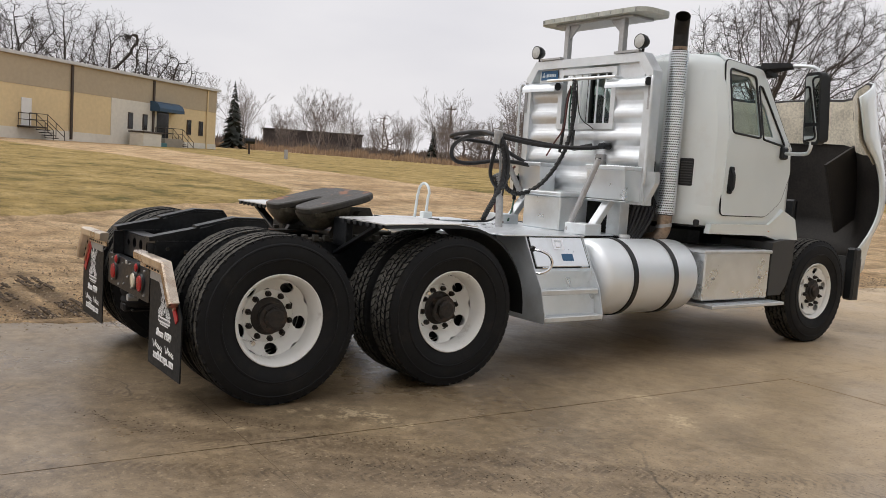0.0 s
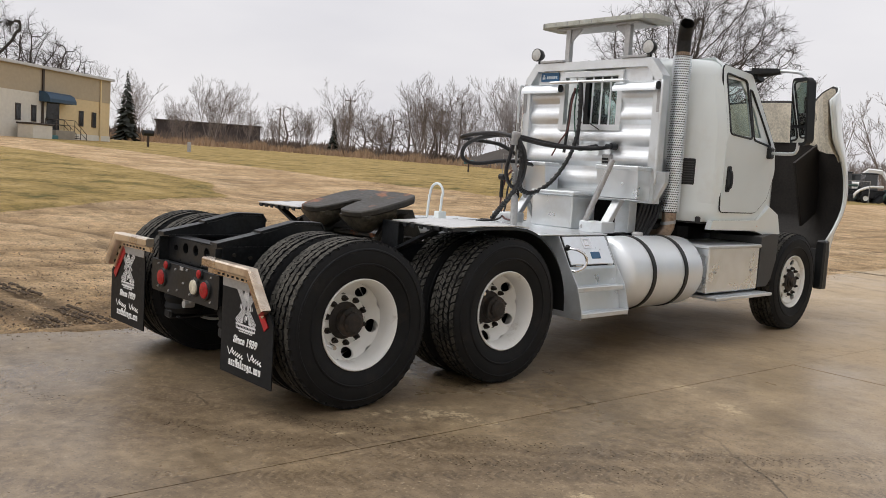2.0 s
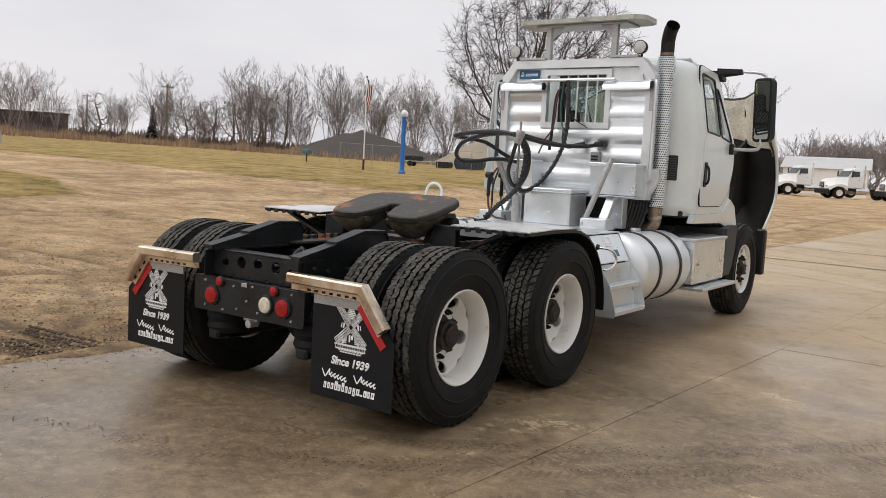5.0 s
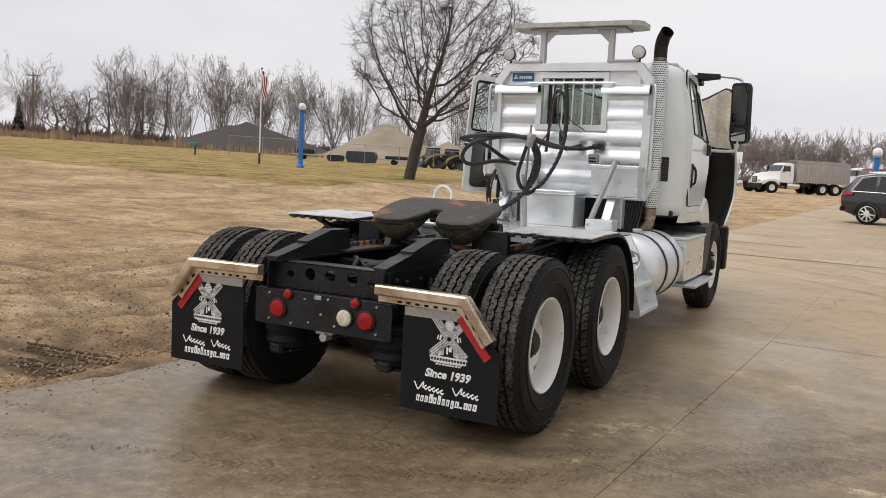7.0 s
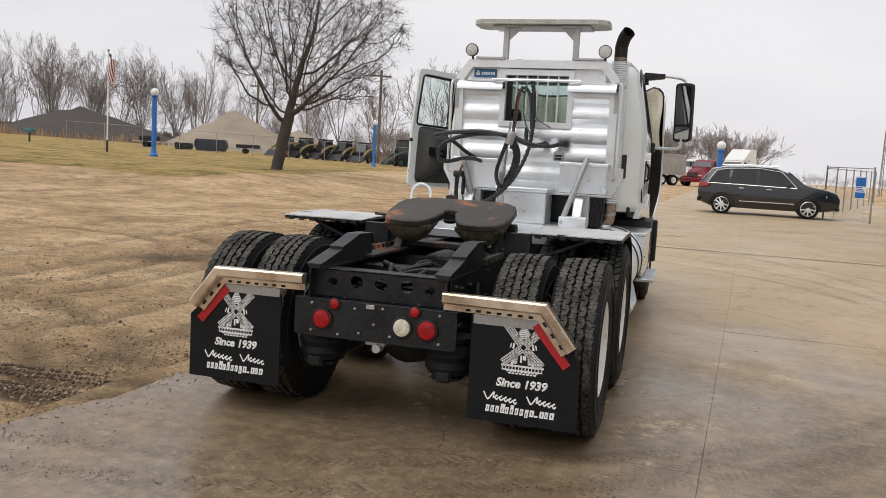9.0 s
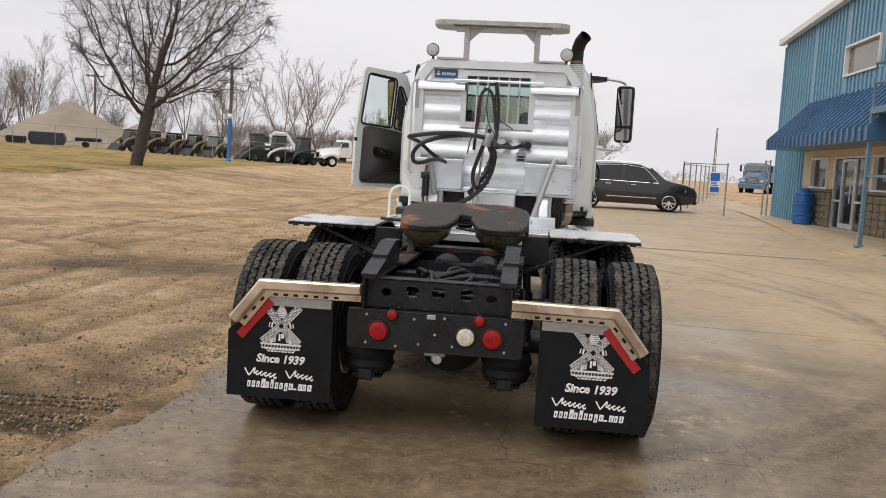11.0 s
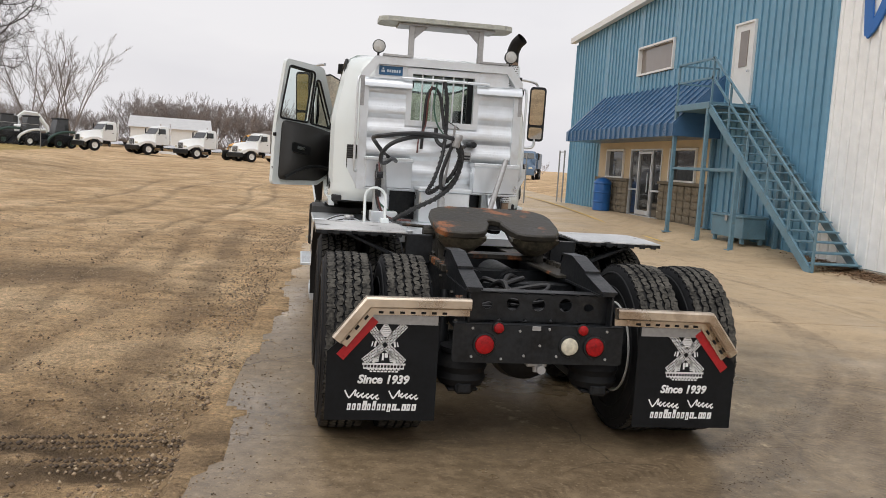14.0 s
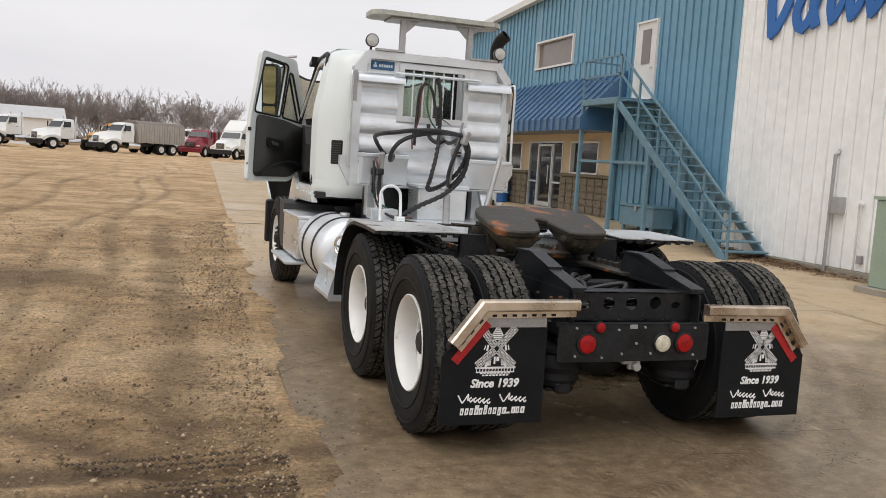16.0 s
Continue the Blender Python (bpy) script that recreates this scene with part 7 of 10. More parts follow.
def corrugation(x0, x1, zb, z1):
    """One bent ridge of tread plate over its recess, with fine raised lugs on the ridge."""
    bm = bmesh.new()
    sec = [(0.0, 2.956), (0.014, 2.950), (0.036, 2.934), (0.050, 2.929), (0.075, 2.927), (0.100, 2.929), (0.118, 2.935), (0.150, 2.950), (0.170, 2.955), (z1 - zb, 2.956)]
    sec = [(dz, y) for dz, y in sec if dz <= z1 - zb + 1e-6]
    bm_loft(bm, [[(x, y, zb + dz) for dz, y in sec] + [(x, 2.972, zb + dz) for dz, y in (sec[-1], sec[0])] for x in (x0, x1)])
    n = int((x1 - x0) / 0.030)
    for j, (dz, y, dy) in enumerate(((0.062, 2.9282, -0.05), (0.087, 2.9280, 0.05), (0.112, 2.9330, 0.35), (0.136, 2.9434, 0.47), (0.186, 2.9555, 0.05))):
        if zb + dz + 0.01 > z1:
            continue
        for i in range(n):
            cx = x0 + (i + 0.25 + 0.5 * (j % 2)) * (x1 - x0) / n
            a, b_ = (0.011, 0.0045) if (i + j) % 2 else (0.0055, 0.008)
            vs = [bm.verts.new(p) for p in ((cx - a, y, zb + dz), (cx, y - b_ * dy, zb + dz - b_), (cx + a, y, zb + dz), (cx, y + b_ * dy, zb + dz + b_), (cx, y - 0.003, zb + dz + 0.001))]
            for k in range(4):
                bm.faces.new((vs[k], vs[(k + 1) % 4], vs[4]))
    return bm


for zb in (1.43, 1.64, 1.845, 2.05, 2.255):
    z1 = min(zb + (0.21 if zb < 1.5 else 0.205), 2.585)
    spans = ((-0.72, WN[0] - 0.05), (WN[1] + 0.05, 0.79)) if zb > 1.9 else ((-0.72, 0.79),)
    for x0, x1 in spans:
        part("tread_panel", corrugation(x0, x1, zb, z1), TREAD_ALU, rack, "bright corrugated tread panel", smooth=24)
for x0, x1 in ((-0.66, WN[0] - 0.05), (WN[1] + 0.05, 0.73)):
    bm = bmesh.new()
    bm_box(bm, (x0, 2.955, 2.46), (x1, 2.967, 2.588))
    n = int((x1 - x0) / 0.030)
    for j in range(5):
        for i in range(n):
            cx, cz = x0 + (i + 0.25 + 0.5 * (j % 2)) * (x1 - x0) / n, 2.474 + 0.024 * j
            a, b_ = (0.011, 0.0045) if (i + j) % 2 else (0.0055, 0.008)
            vs = [bm.verts.new(p) for p in ((cx - a, 2.955, cz), (cx, 2.955, cz - b_), (cx + a, 2.955, cz), (cx, 2.955, cz + b_), (cx, 2.952, cz))]
            for k in range(4):
                bm.faces.new((vs[k], vs[(k + 1) % 4], vs[4]))
    part("flat_panel", bm, TREAD_ALU, rack, "flat tread panel", smooth=0)
bm = bmesh.new()
bm_box(bm, (-0.72, 2.955, 1.40), (0.79, 2.968, 1.43))
part("back_strip", bm, ALU_DULL, rack, smooth=0)
bm = bmesh.new()
bm_frame(bm, [(WN[0] - 0.055, WN[2] - 0.055), (WN[1] + 0.055, WN[2] - 0.055), (WN[1] + 0.055, WN[3] + 0.05), (WN[0] - 0.055, WN[3] + 0.05)],
         [(WN[0], WN[2]), (WN[1], WN[2]), (WN[1], WN[3]), (WN[0], WN[3])], 2.925, 2.985, XZ)
part("window_frame", bm, ALU_DULL, rack, "welded window frame", smooth=0)
for k in range(5):
    bm = bmesh.new()
    x = WN[0] + (k + 1) * (WN[1] - WN[0]) / 6
    bm_cyl(bm, (x, 2.965, WN[2]), (x, 2.965, WN[3]), 0.009, 0.009, 8)
    part("window_bar", bm, ALU, rack)
bm = bmesh.new()
bm_cyl(bm, (-0.40, 2.83, 2.455), (0.50, 2.83, 2.455), 0.016, 0.016, 12)
for x in (-0.38, 0.48):
    bm_cyl(bm, (x, 2.83, 2.455), (x, 2.93, 2.455), 0.012, 0.012, 8)
part("hose_rail", bm, ALU, rack, "bright cross tube")
for x0, x1 in ((-0.77, -0.29), (0.375, 0.855)):
    bm = bmesh.new()
    sec = [(2.93, 2.445), (2.885, 2.445), (2.845, 2.425), (2.825, 2.39), (2.825, 2.355), (2.835, 2.355), (2.84, 2.385), (2.86, 2.41), (2.93, 2.425)]
    bm_loft(bm, [[(x, y, z) for y, z in sec] for x in (x0, x1)])
    sh_ = part("chain_shelf", bm, ALU, rack, "rolled aluminium chain shelf", smooth=40)
    bm = bmesh.new()
    bm_cyl(bm, (x1, 2.86, 2.40), (x1 + 0.012, 2.86, 2.40), 0.038, 0.038, 16)
    part("end_cap", bm, BLACK_PLASTIC, sh_, "black end cap")
# hanging chain boxes
for x0, x1 in ((-0.72, -0.265), (0.375, 0.835)):
    bm = bmesh.new()
    pr = [(2.90, 1.345), (2.715, 1.355), (2.69, 1.60), (2.685, 1.635), (2.90, 1.64)]
    bm_loft(bm, [[(x, y, z) for y, z in pr] for x in (x0, x1)])
    cb = part("chain_box", bm, ALU, rack, "aluminium chain box", smooth=0)
    bm = bmesh.new()
    bm_box(bm, (x0 - 0.012, 2.672, 1.615), (x1 + 0.012, 2.90, 1.655), 0.008)
    part("lip", bm, ALU_DULL, cb, smooth=0)
    # near-black slab on the solid box stands for the shade inside its mouth
    bm = bmesh.new()
    bm_box(bm, (x0 + 0.012, 2.700, 1.640), (x1 - 0.012, 2.885, 1.657), 0.002)
    part("opening", bm, DARK, cb, "dark sheet for the shaded open top")
    bm = bmesh.new()
    bm_box(bm, (x0 - 0.006, 2.708, 1.337), (x1 + 0.006, 2.90, 1.347), 0.002)
    part("bottom_fold", bm, ALU_DULL, cb, smooth=0)
bm = bmesh.new()
pr = [(0.87, 1.34), (0.97, 1.52), (0.97, 1.62), (0.87, 1.62)]
bm_prism(bm, pr, 2.93, 2.99, XZ)
part("corner_gusset", bm, ALU_DULL, rack, smooth=0)
bm = bmesh.new()
bm_prism(bm, [(-x + 0.07, z) for x, z in pr][::-1], 2.93, 2.99, XZ)
part("corner_gusset", bm, ALU_DULL, rack, smooth=0)
# side grab rails and slotted strips
for s, x in ((1, 0.905), (-1, -0.835)):
    bm = bmesh.new()
    bm_tube(bm, spline([(x - s * 0.03, 2.90, 2.44), (x, 2.86, 2.40), (x, 2.86, 1.98), (x, 2.86, 1.55), (x - s * 0.03, 2.90, 1.50)], 6), 0.013, 8)
    part("grab_rail", bm, ALU_DULL, rack, "slim grab rail")
    bm = bmesh.new()
    bm_box(bm, (x - 0.02 - s * 0.05, 2.893, 2.16), (x + 0.02 - s * 0.05, 2.899, 2.46), 0.001)
    part("slotted_strip", bm, GALV, rack, smooth=0)
for x0, x1 in ((-0.60, -0.30), (0.40, 0.70)):
    bm = bmesh.new()
    bm_box(bm, (x0, 2.88, 2.668), (x1, 2.93, 2.69), 0.003)
    part("top_strip", bm, GALV, rack, smooth=0)
# badge
bm = bmesh.new()
bm_box(bm, (-0.625, 2.942, 2.485), (-0.385, 2.95, 2.575), 0.002)
badge = part("maker_badge", bm, BADGE, rack, "dark blue maker badge", smooth=0)
for k in range(6):
    bm = bmesh.new()
    bm_box(bm, (-0.545 + 0.024 * k, 2.938, 2.512), (-0.528 + 0.024 * k, 2.943, 2.540))
    part("badge_bar", bm, BADGE_MARK, badge, smooth=0)
for lo, hi in (((-0.602, 2.938, 2.51), (-0.566, 2.943, 2.533)), ((-0.592, 2.938, 2.538), (-0.576, 2.943, 2.555))):
    bm = bmesh.new()
    bm_box(bm, lo, hi)
    part("badge_mark", bm, BADGE_MARK, badge, smooth=0)
# work lamps
for x in (-0.645, 0.715):
    bm = bmesh.new()
    M = Matrix.Translation((x, 2.90, 2.755)) @ X90
    bm_lathe(bm, [(0.0, -0.06), (0.04, -0.055), (0.06, -0.02), (0.066, 0.02), (0.066, 0.035), (0.060, 0.04)], M, 24)
    bm_cyl(bm, (x, 2.92, 2.66), (x, 2.92, 2.70), 0.012, 0.012, 8)
    wl_ = part("work_lamp", bm, BLACK_PLASTIC, rack, "round black work lamp")
    bm = bmesh.new()
    bm_lathe(bm, [(0.0, 0.045), (0.04, 0.043), (0.059, 0.036)], M, 24)
    part("lens", bm, LAMP_LENS, wl_, "frosted lens")
# light bar on posts
bm = bmesh.new()
for x in (-0.31, 0.41):
    bm_box(bm, (x - 0.028, 2.95, 2.66), (x + 0.028, 3.01, 3.0), 0.004)
    d = 1 if x < 0 else -1
    bm_prism(bm, [(x + d * 0.02, 2.996), (x + d * 0.16, 2.996), (x + d * 0.02, 2.86)][::d], 2.97, 2.985, XZ)
bm_box(bm, (-0.45, 2.93, 2.996), (0.55, 3.22, 3.018), 0.004)
stand = part("light_bar_stand", bm, GALV, rack, "aluminium light bar stand", smooth=0)
bm = bmesh.new()
prof = rounded([(-0.65, 2.93), (-0.56, 2.86), (0.64, 2.86), (0.73, 2.93), (0.73, 3.22), (0.64, 3.29), (-0.56, 3.29), (-0.65, 3.22)], 0.05)
bm_prism(bm, prof, 3.020, 3.064, Matrix())
bar_ = part("light_bar", bm, BAR_PLASTIC, rack, "weathered white flat light bar", smooth=30)
for k in range(9):
    bm = bmesh.new()
    x = -0.56 + 0.15 * k
    bm_box(bm, (x - 0.004, 2.855, 3.024), (x + 0.004, 2.865, 3.060))
    part("bar_joint", bm, GALV, bar_, smooth=0)

# ---- exhaust stack
SXK, SYK = 0.83, 3.27
bm = bmesh.new()
bm_cyl(bm, (SXK, SYK, 1.15), (SXK, SYK, 2.75), 0.066, 0.066, 24)
stack = part("exhaust_stack", bm, ELBOW, truck, "upright exhaust stack")
bm = bmesh.new()
R_ = 0.088
rows_, cols_ = 66, 18
for j in range(rows_):
    z0 = 1.25 + 1.46 * j / rows_
    dz = 1.46 / rows_
    for i in range(cols_):
        t0 = radians(-205) + radians(230) * (i + 0.5 * (j % 2)) / cols_
        dt = radians(230) / cols_
        P = lambda t, z: (SXK + R_ * math.cos(t), SYK + R_ * math.sin(t), z)
        h0, h1, v0, v1 = t0 + dt * 0.18, t0 + dt * 0.82, z0 + dz * 0.28, z0 + dz * 0.72
        o = [bm.verts.new(P(*q)) for q in ((t0, z0), (t0 + dt, z0), (t0 + dt, z0 + dz), (t0, z0 + dz))]
        q_ = [bm.verts.new(P(*q)) for q in ((h0, v0), (h1, v0), (h1, v1), (h0, v1))]
        for k in range(4):
            bm.faces.new((o[k], o[(k + 1) % 4], q_[(k + 1) % 4], q_[k]))
part("heat_shield", bm, ALU, stack, "perforated bright heat shield", smooth=60)
bm = bmesh.new()
bm_cyl(bm, (SXK, SYK, 1.24), (SXK, SYK, 2.72), 0.070, 0.070, 20)
part("stack_core", bm, SOOT, stack, "sooty inner pipe")
bm = bmesh.new()
bm_tube(bm, spline([(SXK, SYK, 2.70), (SXK, SYK, 2.84), (SXK + 0.008, SYK - 0.01, 2.89), (SXK + 0.03, SYK - 0.035, 2.95), (SXK + 0.072, SYK - 0.082, 3.00)], 6), 0.066, 20, False)
part("stack_tip", bm, SOOT, stack, "sooty black curved tip")
bm = bmesh.new()
bm_tube(bm, spline([(SXK, SYK, 1.26), (SXK, SYK, 1.15), (SXK - 0.01, SYK - 0.01, 1.08), (SXK - 0.07, SYK - 0.03, 1.02), (SXK - 0.16, SYK - 0.03, 1.0)], 6), 0.064, 20)
part("stack_elbow", bm, ELBOW, stack, "heat-tarnished elbow")
bm = bmesh.new()
bm_cyl(bm, (SXK, SYK, 1.13), (SXK - 0.004, SYK - 0.004, 1.16), 0.072, 0.072, 20)
part("clamp", bm, GALV, stack)

# ---- between cab and deck
bm = bmesh.new()
bm_box(bm, (-0.205, 2.46, 1.035), (0.295, 2.82, 1.345), 0.012)
tb = part("deck_toolbox", bm, ALU, truck, "aluminium deck toolbox")
bm = bmesh.new()
bm_box(bm, (-0.222, 2.445, 1.345), (0.312, 2.835, 1.385), 0.01)
part("lid", bm, ALU_DULL, tb)
for pts in (((0.66, 2.54, 1.70), (0.46, 2.42, 1.06)), ((-0.575, 2.52, 1.66), (-0.50, 2.86, 1.06))):
    bm = bmesh.new()
    bm_cyl(bm, pts[0], pts[1], 0.027, 0.027, 12)
    part("rack_strut", bm, GALV, truck, "grey pipe strut")
for s in (1, -1):
    bm = bmesh.new()
    bm_box(bm, (-0.045, -0.03, 0), (0.045, 0.03, 0.62), 0.006, Matrix.Translation((s * 0.56 + 0.02, 2.56, 1.04)) @ Matrix.Rotation(radians(-38), 4, "X"))
    bm_box(bm, (s * 0.56 - 0.06, 2.86, 1.03), (s * 0.56 + 0.10, 2.98, 1.40), 0.006)
    bm_box(bm, (s * 0.56 - 0.12, 2.40, 1.03), (s * 0.56 + 0.14, 2.60, 1.13), 0.006)
    part("rack_foot", bm, ALU_DULL, truck, "aluminium rack foot", smooth=0)
bm = bmesh.new()
bm_box(bm, (-0.55, 3.05, 0.95), (0.6, 3.38, 1.75), 0.03)
part("air_equipment", bm, BLACK, truck, "black air equipment behind the cab")
for k in range(6):
    bm = bmesh.new()
    random.seed(60 + k)
    bm_tube(bm, spline([(0.62 + 0.03 * k, 3.0, 1.0), (0.66 + 0.02 * k, 3.05 + 0.03 * k, 1.3), (0.72 - 0.02 * k, 3.15, 1.62)], 6), 0.016, 8)
    part("cab_hose", bm, HOSE, truck)
# white chassis corner plates and hoop on the left fender
for s in (1, -1):
    bm = bmesh.new()
    bm_box(bm, (min(s * 0.45, s * 0.62), 1.00, 1.05), (max(s * 0.45, s * 0.62), 1.32, 1.075), 0.004)
    part("deck_corner", bm, ALU, truck, smooth=0)
bm = bmesh.new()
hp = [(-0.80, 1.62, 1.03), (-0.80, 1.64, 1.26)] + [(-0.71 - 0.09 * math.cos(radians(a)), 1.65, 1.29 + 0.09 * math.sin(radians(a))) for a in range(0, 181, 20)] + [(-0.62, 1.64, 1.26), (-0.62, 1.62, 1.03)]
bm_tube(bm, hp, 0.013, 10)
part("grab_hoop", bm, WHITE, truck, "white tube grab hoop")
bm = bmesh.new()
bm_box(bm, (-0.66, 1.58, 1.03), (-0.585, 1.68, 1.12), 0.008)
part("hoop_foot", bm, WHITE, truck)

# ---- hose tender and air hoses
bm = bmesh.new()
bm_cyl(bm, (-0.05, 2.05, 1.03), (-0.06, 2.045, 1.30), 0.034, 0.034, 14)
bm_cyl(bm, (-0.06, 2.045, 1.30), (-0.062, 2.04, 1.33), 0.034, 0.018, 14)
bm_cyl(bm, (-0.06, 2.045, 1.30), (0.015, 1.94, 1.98), 0.011, 0.011, 10)
tender = part("hose_tender", bm, GALV, truck, "grey spring hose tender pole")
bm = bmesh.new()
bm_tube(bm, [(-0.06 + 0.019 * math.cos(k * 0.8), 2.045 - 0.0009 * k * 0.5 + 0.019 * math.sin(k * 0.8), 1.34 + 0.0021 * k) for k in range(90)], 0.004, 5)
part("spring", bm, GALV, tender)
bm = bmesh.new()
bm_lathe(bm, [(0.0, -0.062), (0.034, -0.060), (0.038, -0.045), (0.034, -0.01), (0.040, 0.02), (0.041, 0.048), (0.036, 0.060), (0.0, 0.062)], Matrix.Translation((0.032, 1.900, 1.838)) @ Matrix.Rotation(radians(14), 4, "Y"), 14)
part("hose_clamp", bm, GALV, tender, "dull grey hose clamp", smooth=50)
CL = (0.015, 1.915, 1.85)
hoses = [
    ([(0.315, 2.94, 1.83), (0.24, 2.72, 1.80), (0.12, 2.30, 1.80), CL, (-0.22, 1.91, 1.885), (-0.48, 1.88, 1.87), (-0.63, 1.875, 1.845), (-0.70, 1.95, 1.835), (-0.71, 2.18, 1.825), (-0.672, 2.45, 1.80), (-0.57, 2.62, 1.70), (-0.45, 2.74, 1.62)], 0.0195, HOSE),
    ([(0.20, 2.92, 1.82), (0.13, 2.60, 1.80), (0.07, 2.2, 1.83), (0.02, 1.95, 1.86), (-0.20, 1.93, 1.868), (-0.42, 1.90, 1.835), (-0.57, 1.88, 1.775), (-0.64, 1.89, 1.70), (-0.655, 1.92, 1.64), (-0.64, 1.99, 1.602), (-0.59, 2.12, 1.602), (-0.52, 2.32, 1.636), (-0.47, 2.52, 1.64), (-0.43, 2.70, 1.62)], 0.0195, HOSE),
    ([(0.03, 2.78, 2.44), (0.06, 2.76, 2.25), (0.065, 2.75, 1.96), (0.03, 2.68, 1.70), (-0.06, 2.55, 1.46), (-0.14, 2.38, 1.345), (-0.10, 2.16, 1.38), (0.02, 2.02, 1.52), (0.075, 1.95, 1.70), (0.04, 1.93, 1.85)], 0.018, HOSE),
    ([CL, (-0.04, 1.93, 1.70), (-0.09, 1.94, 1.52), (-0.07, 2.0, 1.40), (0.0, 2.03, 1.42), (0.08, 2.0, 1.55), (0.10, 1.96, 1.72), (0.04, 1.93, 1.84)], 0.018, HOSE),
    ([(0.02, 1.93, 1.84), (0.085, 1.95, 1.66), (0.04, 1.98, 1.46), (-0.10, 2.03, 1.31), (-0.30, 2.12, 1.19), (-0.48, 2.2, 1.07)], 0.020, HOSE),
    ([(-0.165, 2.84, 1.76), (-0.15, 2.855, 2.02), (-0.135, 2.86, 2.26), (-0.10, 2.86, 2.36), (-0.05, 2.85, 2.375), (0.0, 2.84, 2.30), (0.03, 2.81, 2.12), (0.05, 2.77, 1.97)], 0.016, HOSE),
    ([(-0.09, 2.85, 2.40), (-0.12, 2.85, 2.24), (-0.135, 2.84, 2.0), (-0.20, 2.80, 1.86), (-0.22, 2.72, 1.72)], 0.008, HOSE_RED),
    ([(-0.04, 2.83, 2.43), (-0.06, 2.83, 2.20), (-0.02, 2.80, 2.02), (0.06, 2.74, 1.90)], 0.008, HOSE_GREEN),
    ([(0.02, 2.82, 2.44), (0.05, 2.86, 2.12), (0.22, 2.88, 1.99)], 0.005, HOSE),
    ([(-0.02, 2.86, 1.98), (-0.01, 2.84, 1.86), (0.06, 2.80, 1.80), (0.14, 2.85, 1.82), (0.17, 2.93, 1.84)], 0.020, HOSE),
    ([(-0.60, 2.66, 1.60), (-0.605, 2.50, 1.48), (-0.61, 2.44, 1.24), (-0.52, 2.40, 1.08), (-0.30, 2.3, 1.06)], 0.010, HOSE_RED),
    ([(-0.56, 2.72, 1.60), (-0.60, 2.69, 1.45), (-0.59, 2.66, 1.22), (-0.40, 2.45, 1.07)], 0.009, HOSE_GREEN),
    ([(-0.62, 2.66, 1.58), (-0.63, 2.56, 1.38), (-0.60, 2.50, 1.16), (-0.50, 2.3, 1.06), (-0.40, 1.9, 1.05)], 0.010, HOSE),
    ([(-0.30, 1.55, 1.07), (-0.1, 1.3, 1.08), (0.05, 1.05, 1.06), (-0.1, 0.75, 1.1)], 0.010, HOSE),
]
for pts, r, material in hoses:
    bm = bmesh.new()
    bm_tube(bm, spline(pts, 10), r, 10)
    part("air_hose", bm, material, truck, {"black_hose_rubber": "black rubber air hose", "red_hose": "thin red air hose"}.get(material.name, "thin green air hose"))
# coiled electrical wrap round two of the hoses
for pts, r in ((hoses[4][0], 0.026), (hoses[2][0], 0.024)):
    ln = spline(pts, 46)
    bm = bmesh.new()
    co = []
    for i, p in enumerate(ln):
        d = (ln[min(i + 1, len(ln) - 1)] - ln[max(i - 1, 0)]).normalized()
        a, b_ = basis(d)
        co.append(p + (r - 0.004) * (math.cos(i * 0.62) * a + math.sin(i * 0.62) * b_))
    bm_tube(bm, co, 0.0055, 5)
    part("spiral_wrap", bm, HOSE, truck)
bm = bmesh.new()
bm_cyl(bm, (0.31, 2.90, 1.835), (0.385, 2.89, 1.835), 0.026, 0.026, 14)
bm_cyl(bm, (0.385, 2.94, 1.835), (0.385, 2.86, 1.835), 0.034, 0.030, 14)
bm_cyl(bm, (0.385, 2.86, 1.835), (0.385, 2.85, 1.835), 0.022, 0.018, 12)
part("gladhand_fitting", bm, BLACK, rack, "black gladhand fitting")
bm = bmesh.new()
bm_box(bm, (0.27, 2.88, 1.66), (0.37, 2.95, 1.76), 0.01)
gm_ = part("gladhand_mount", bm, GALV, rack, "grey gladhand mount")
for z in (1.685, 1.715):
    bm = bmesh.new()
    bm_box(bm, (0.285, 2.872, z - 0.010), (0.355, 2.884, z + 0.010), 0.003)
    part("socket_lid", bm, BLACK_PLASTIC, gm_, "black socket slot")
for x, y in ((-0.608, 2.44), (-0.604, 2.68)):
    bm = bmesh.new()
    bm_cyl(bm, (x, y, 1.27), (x, y, 1.47), 0.020, 0.017, 10)
    bm_cyl(bm, (x - 0.03, y, 1.48), (x + 0.03, y, 1.48), 0.032, 0.032, 12)
    part("gladhand", bm, BLACK, truck, "black gladhand connector")


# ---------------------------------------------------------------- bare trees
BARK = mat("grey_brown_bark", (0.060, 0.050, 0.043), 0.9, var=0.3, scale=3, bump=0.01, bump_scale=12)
# distance haze is painted into these two barks by paling their colour
BARK_FAR = mat("grey_bark_haze_painted", (0.205, 0.172, 0.152), 0.95, var=0.35, scale=0.15)
BARK_HAZE = mat("pale_bark_haze_painted", (0.25, 0.215, 0.20), 0.95, var=0.3, scale=0.15)
BRUSH = mat("russet_brush", (0.26, 0.175, 0.115), 0.95, c2=(0.42, 0.30, 0.19), scale=0.3)
SPRUCE = mat("dark_spruce", (0.045, 0.050, 0.040), 0.9, var=0.3, scale=1.0)


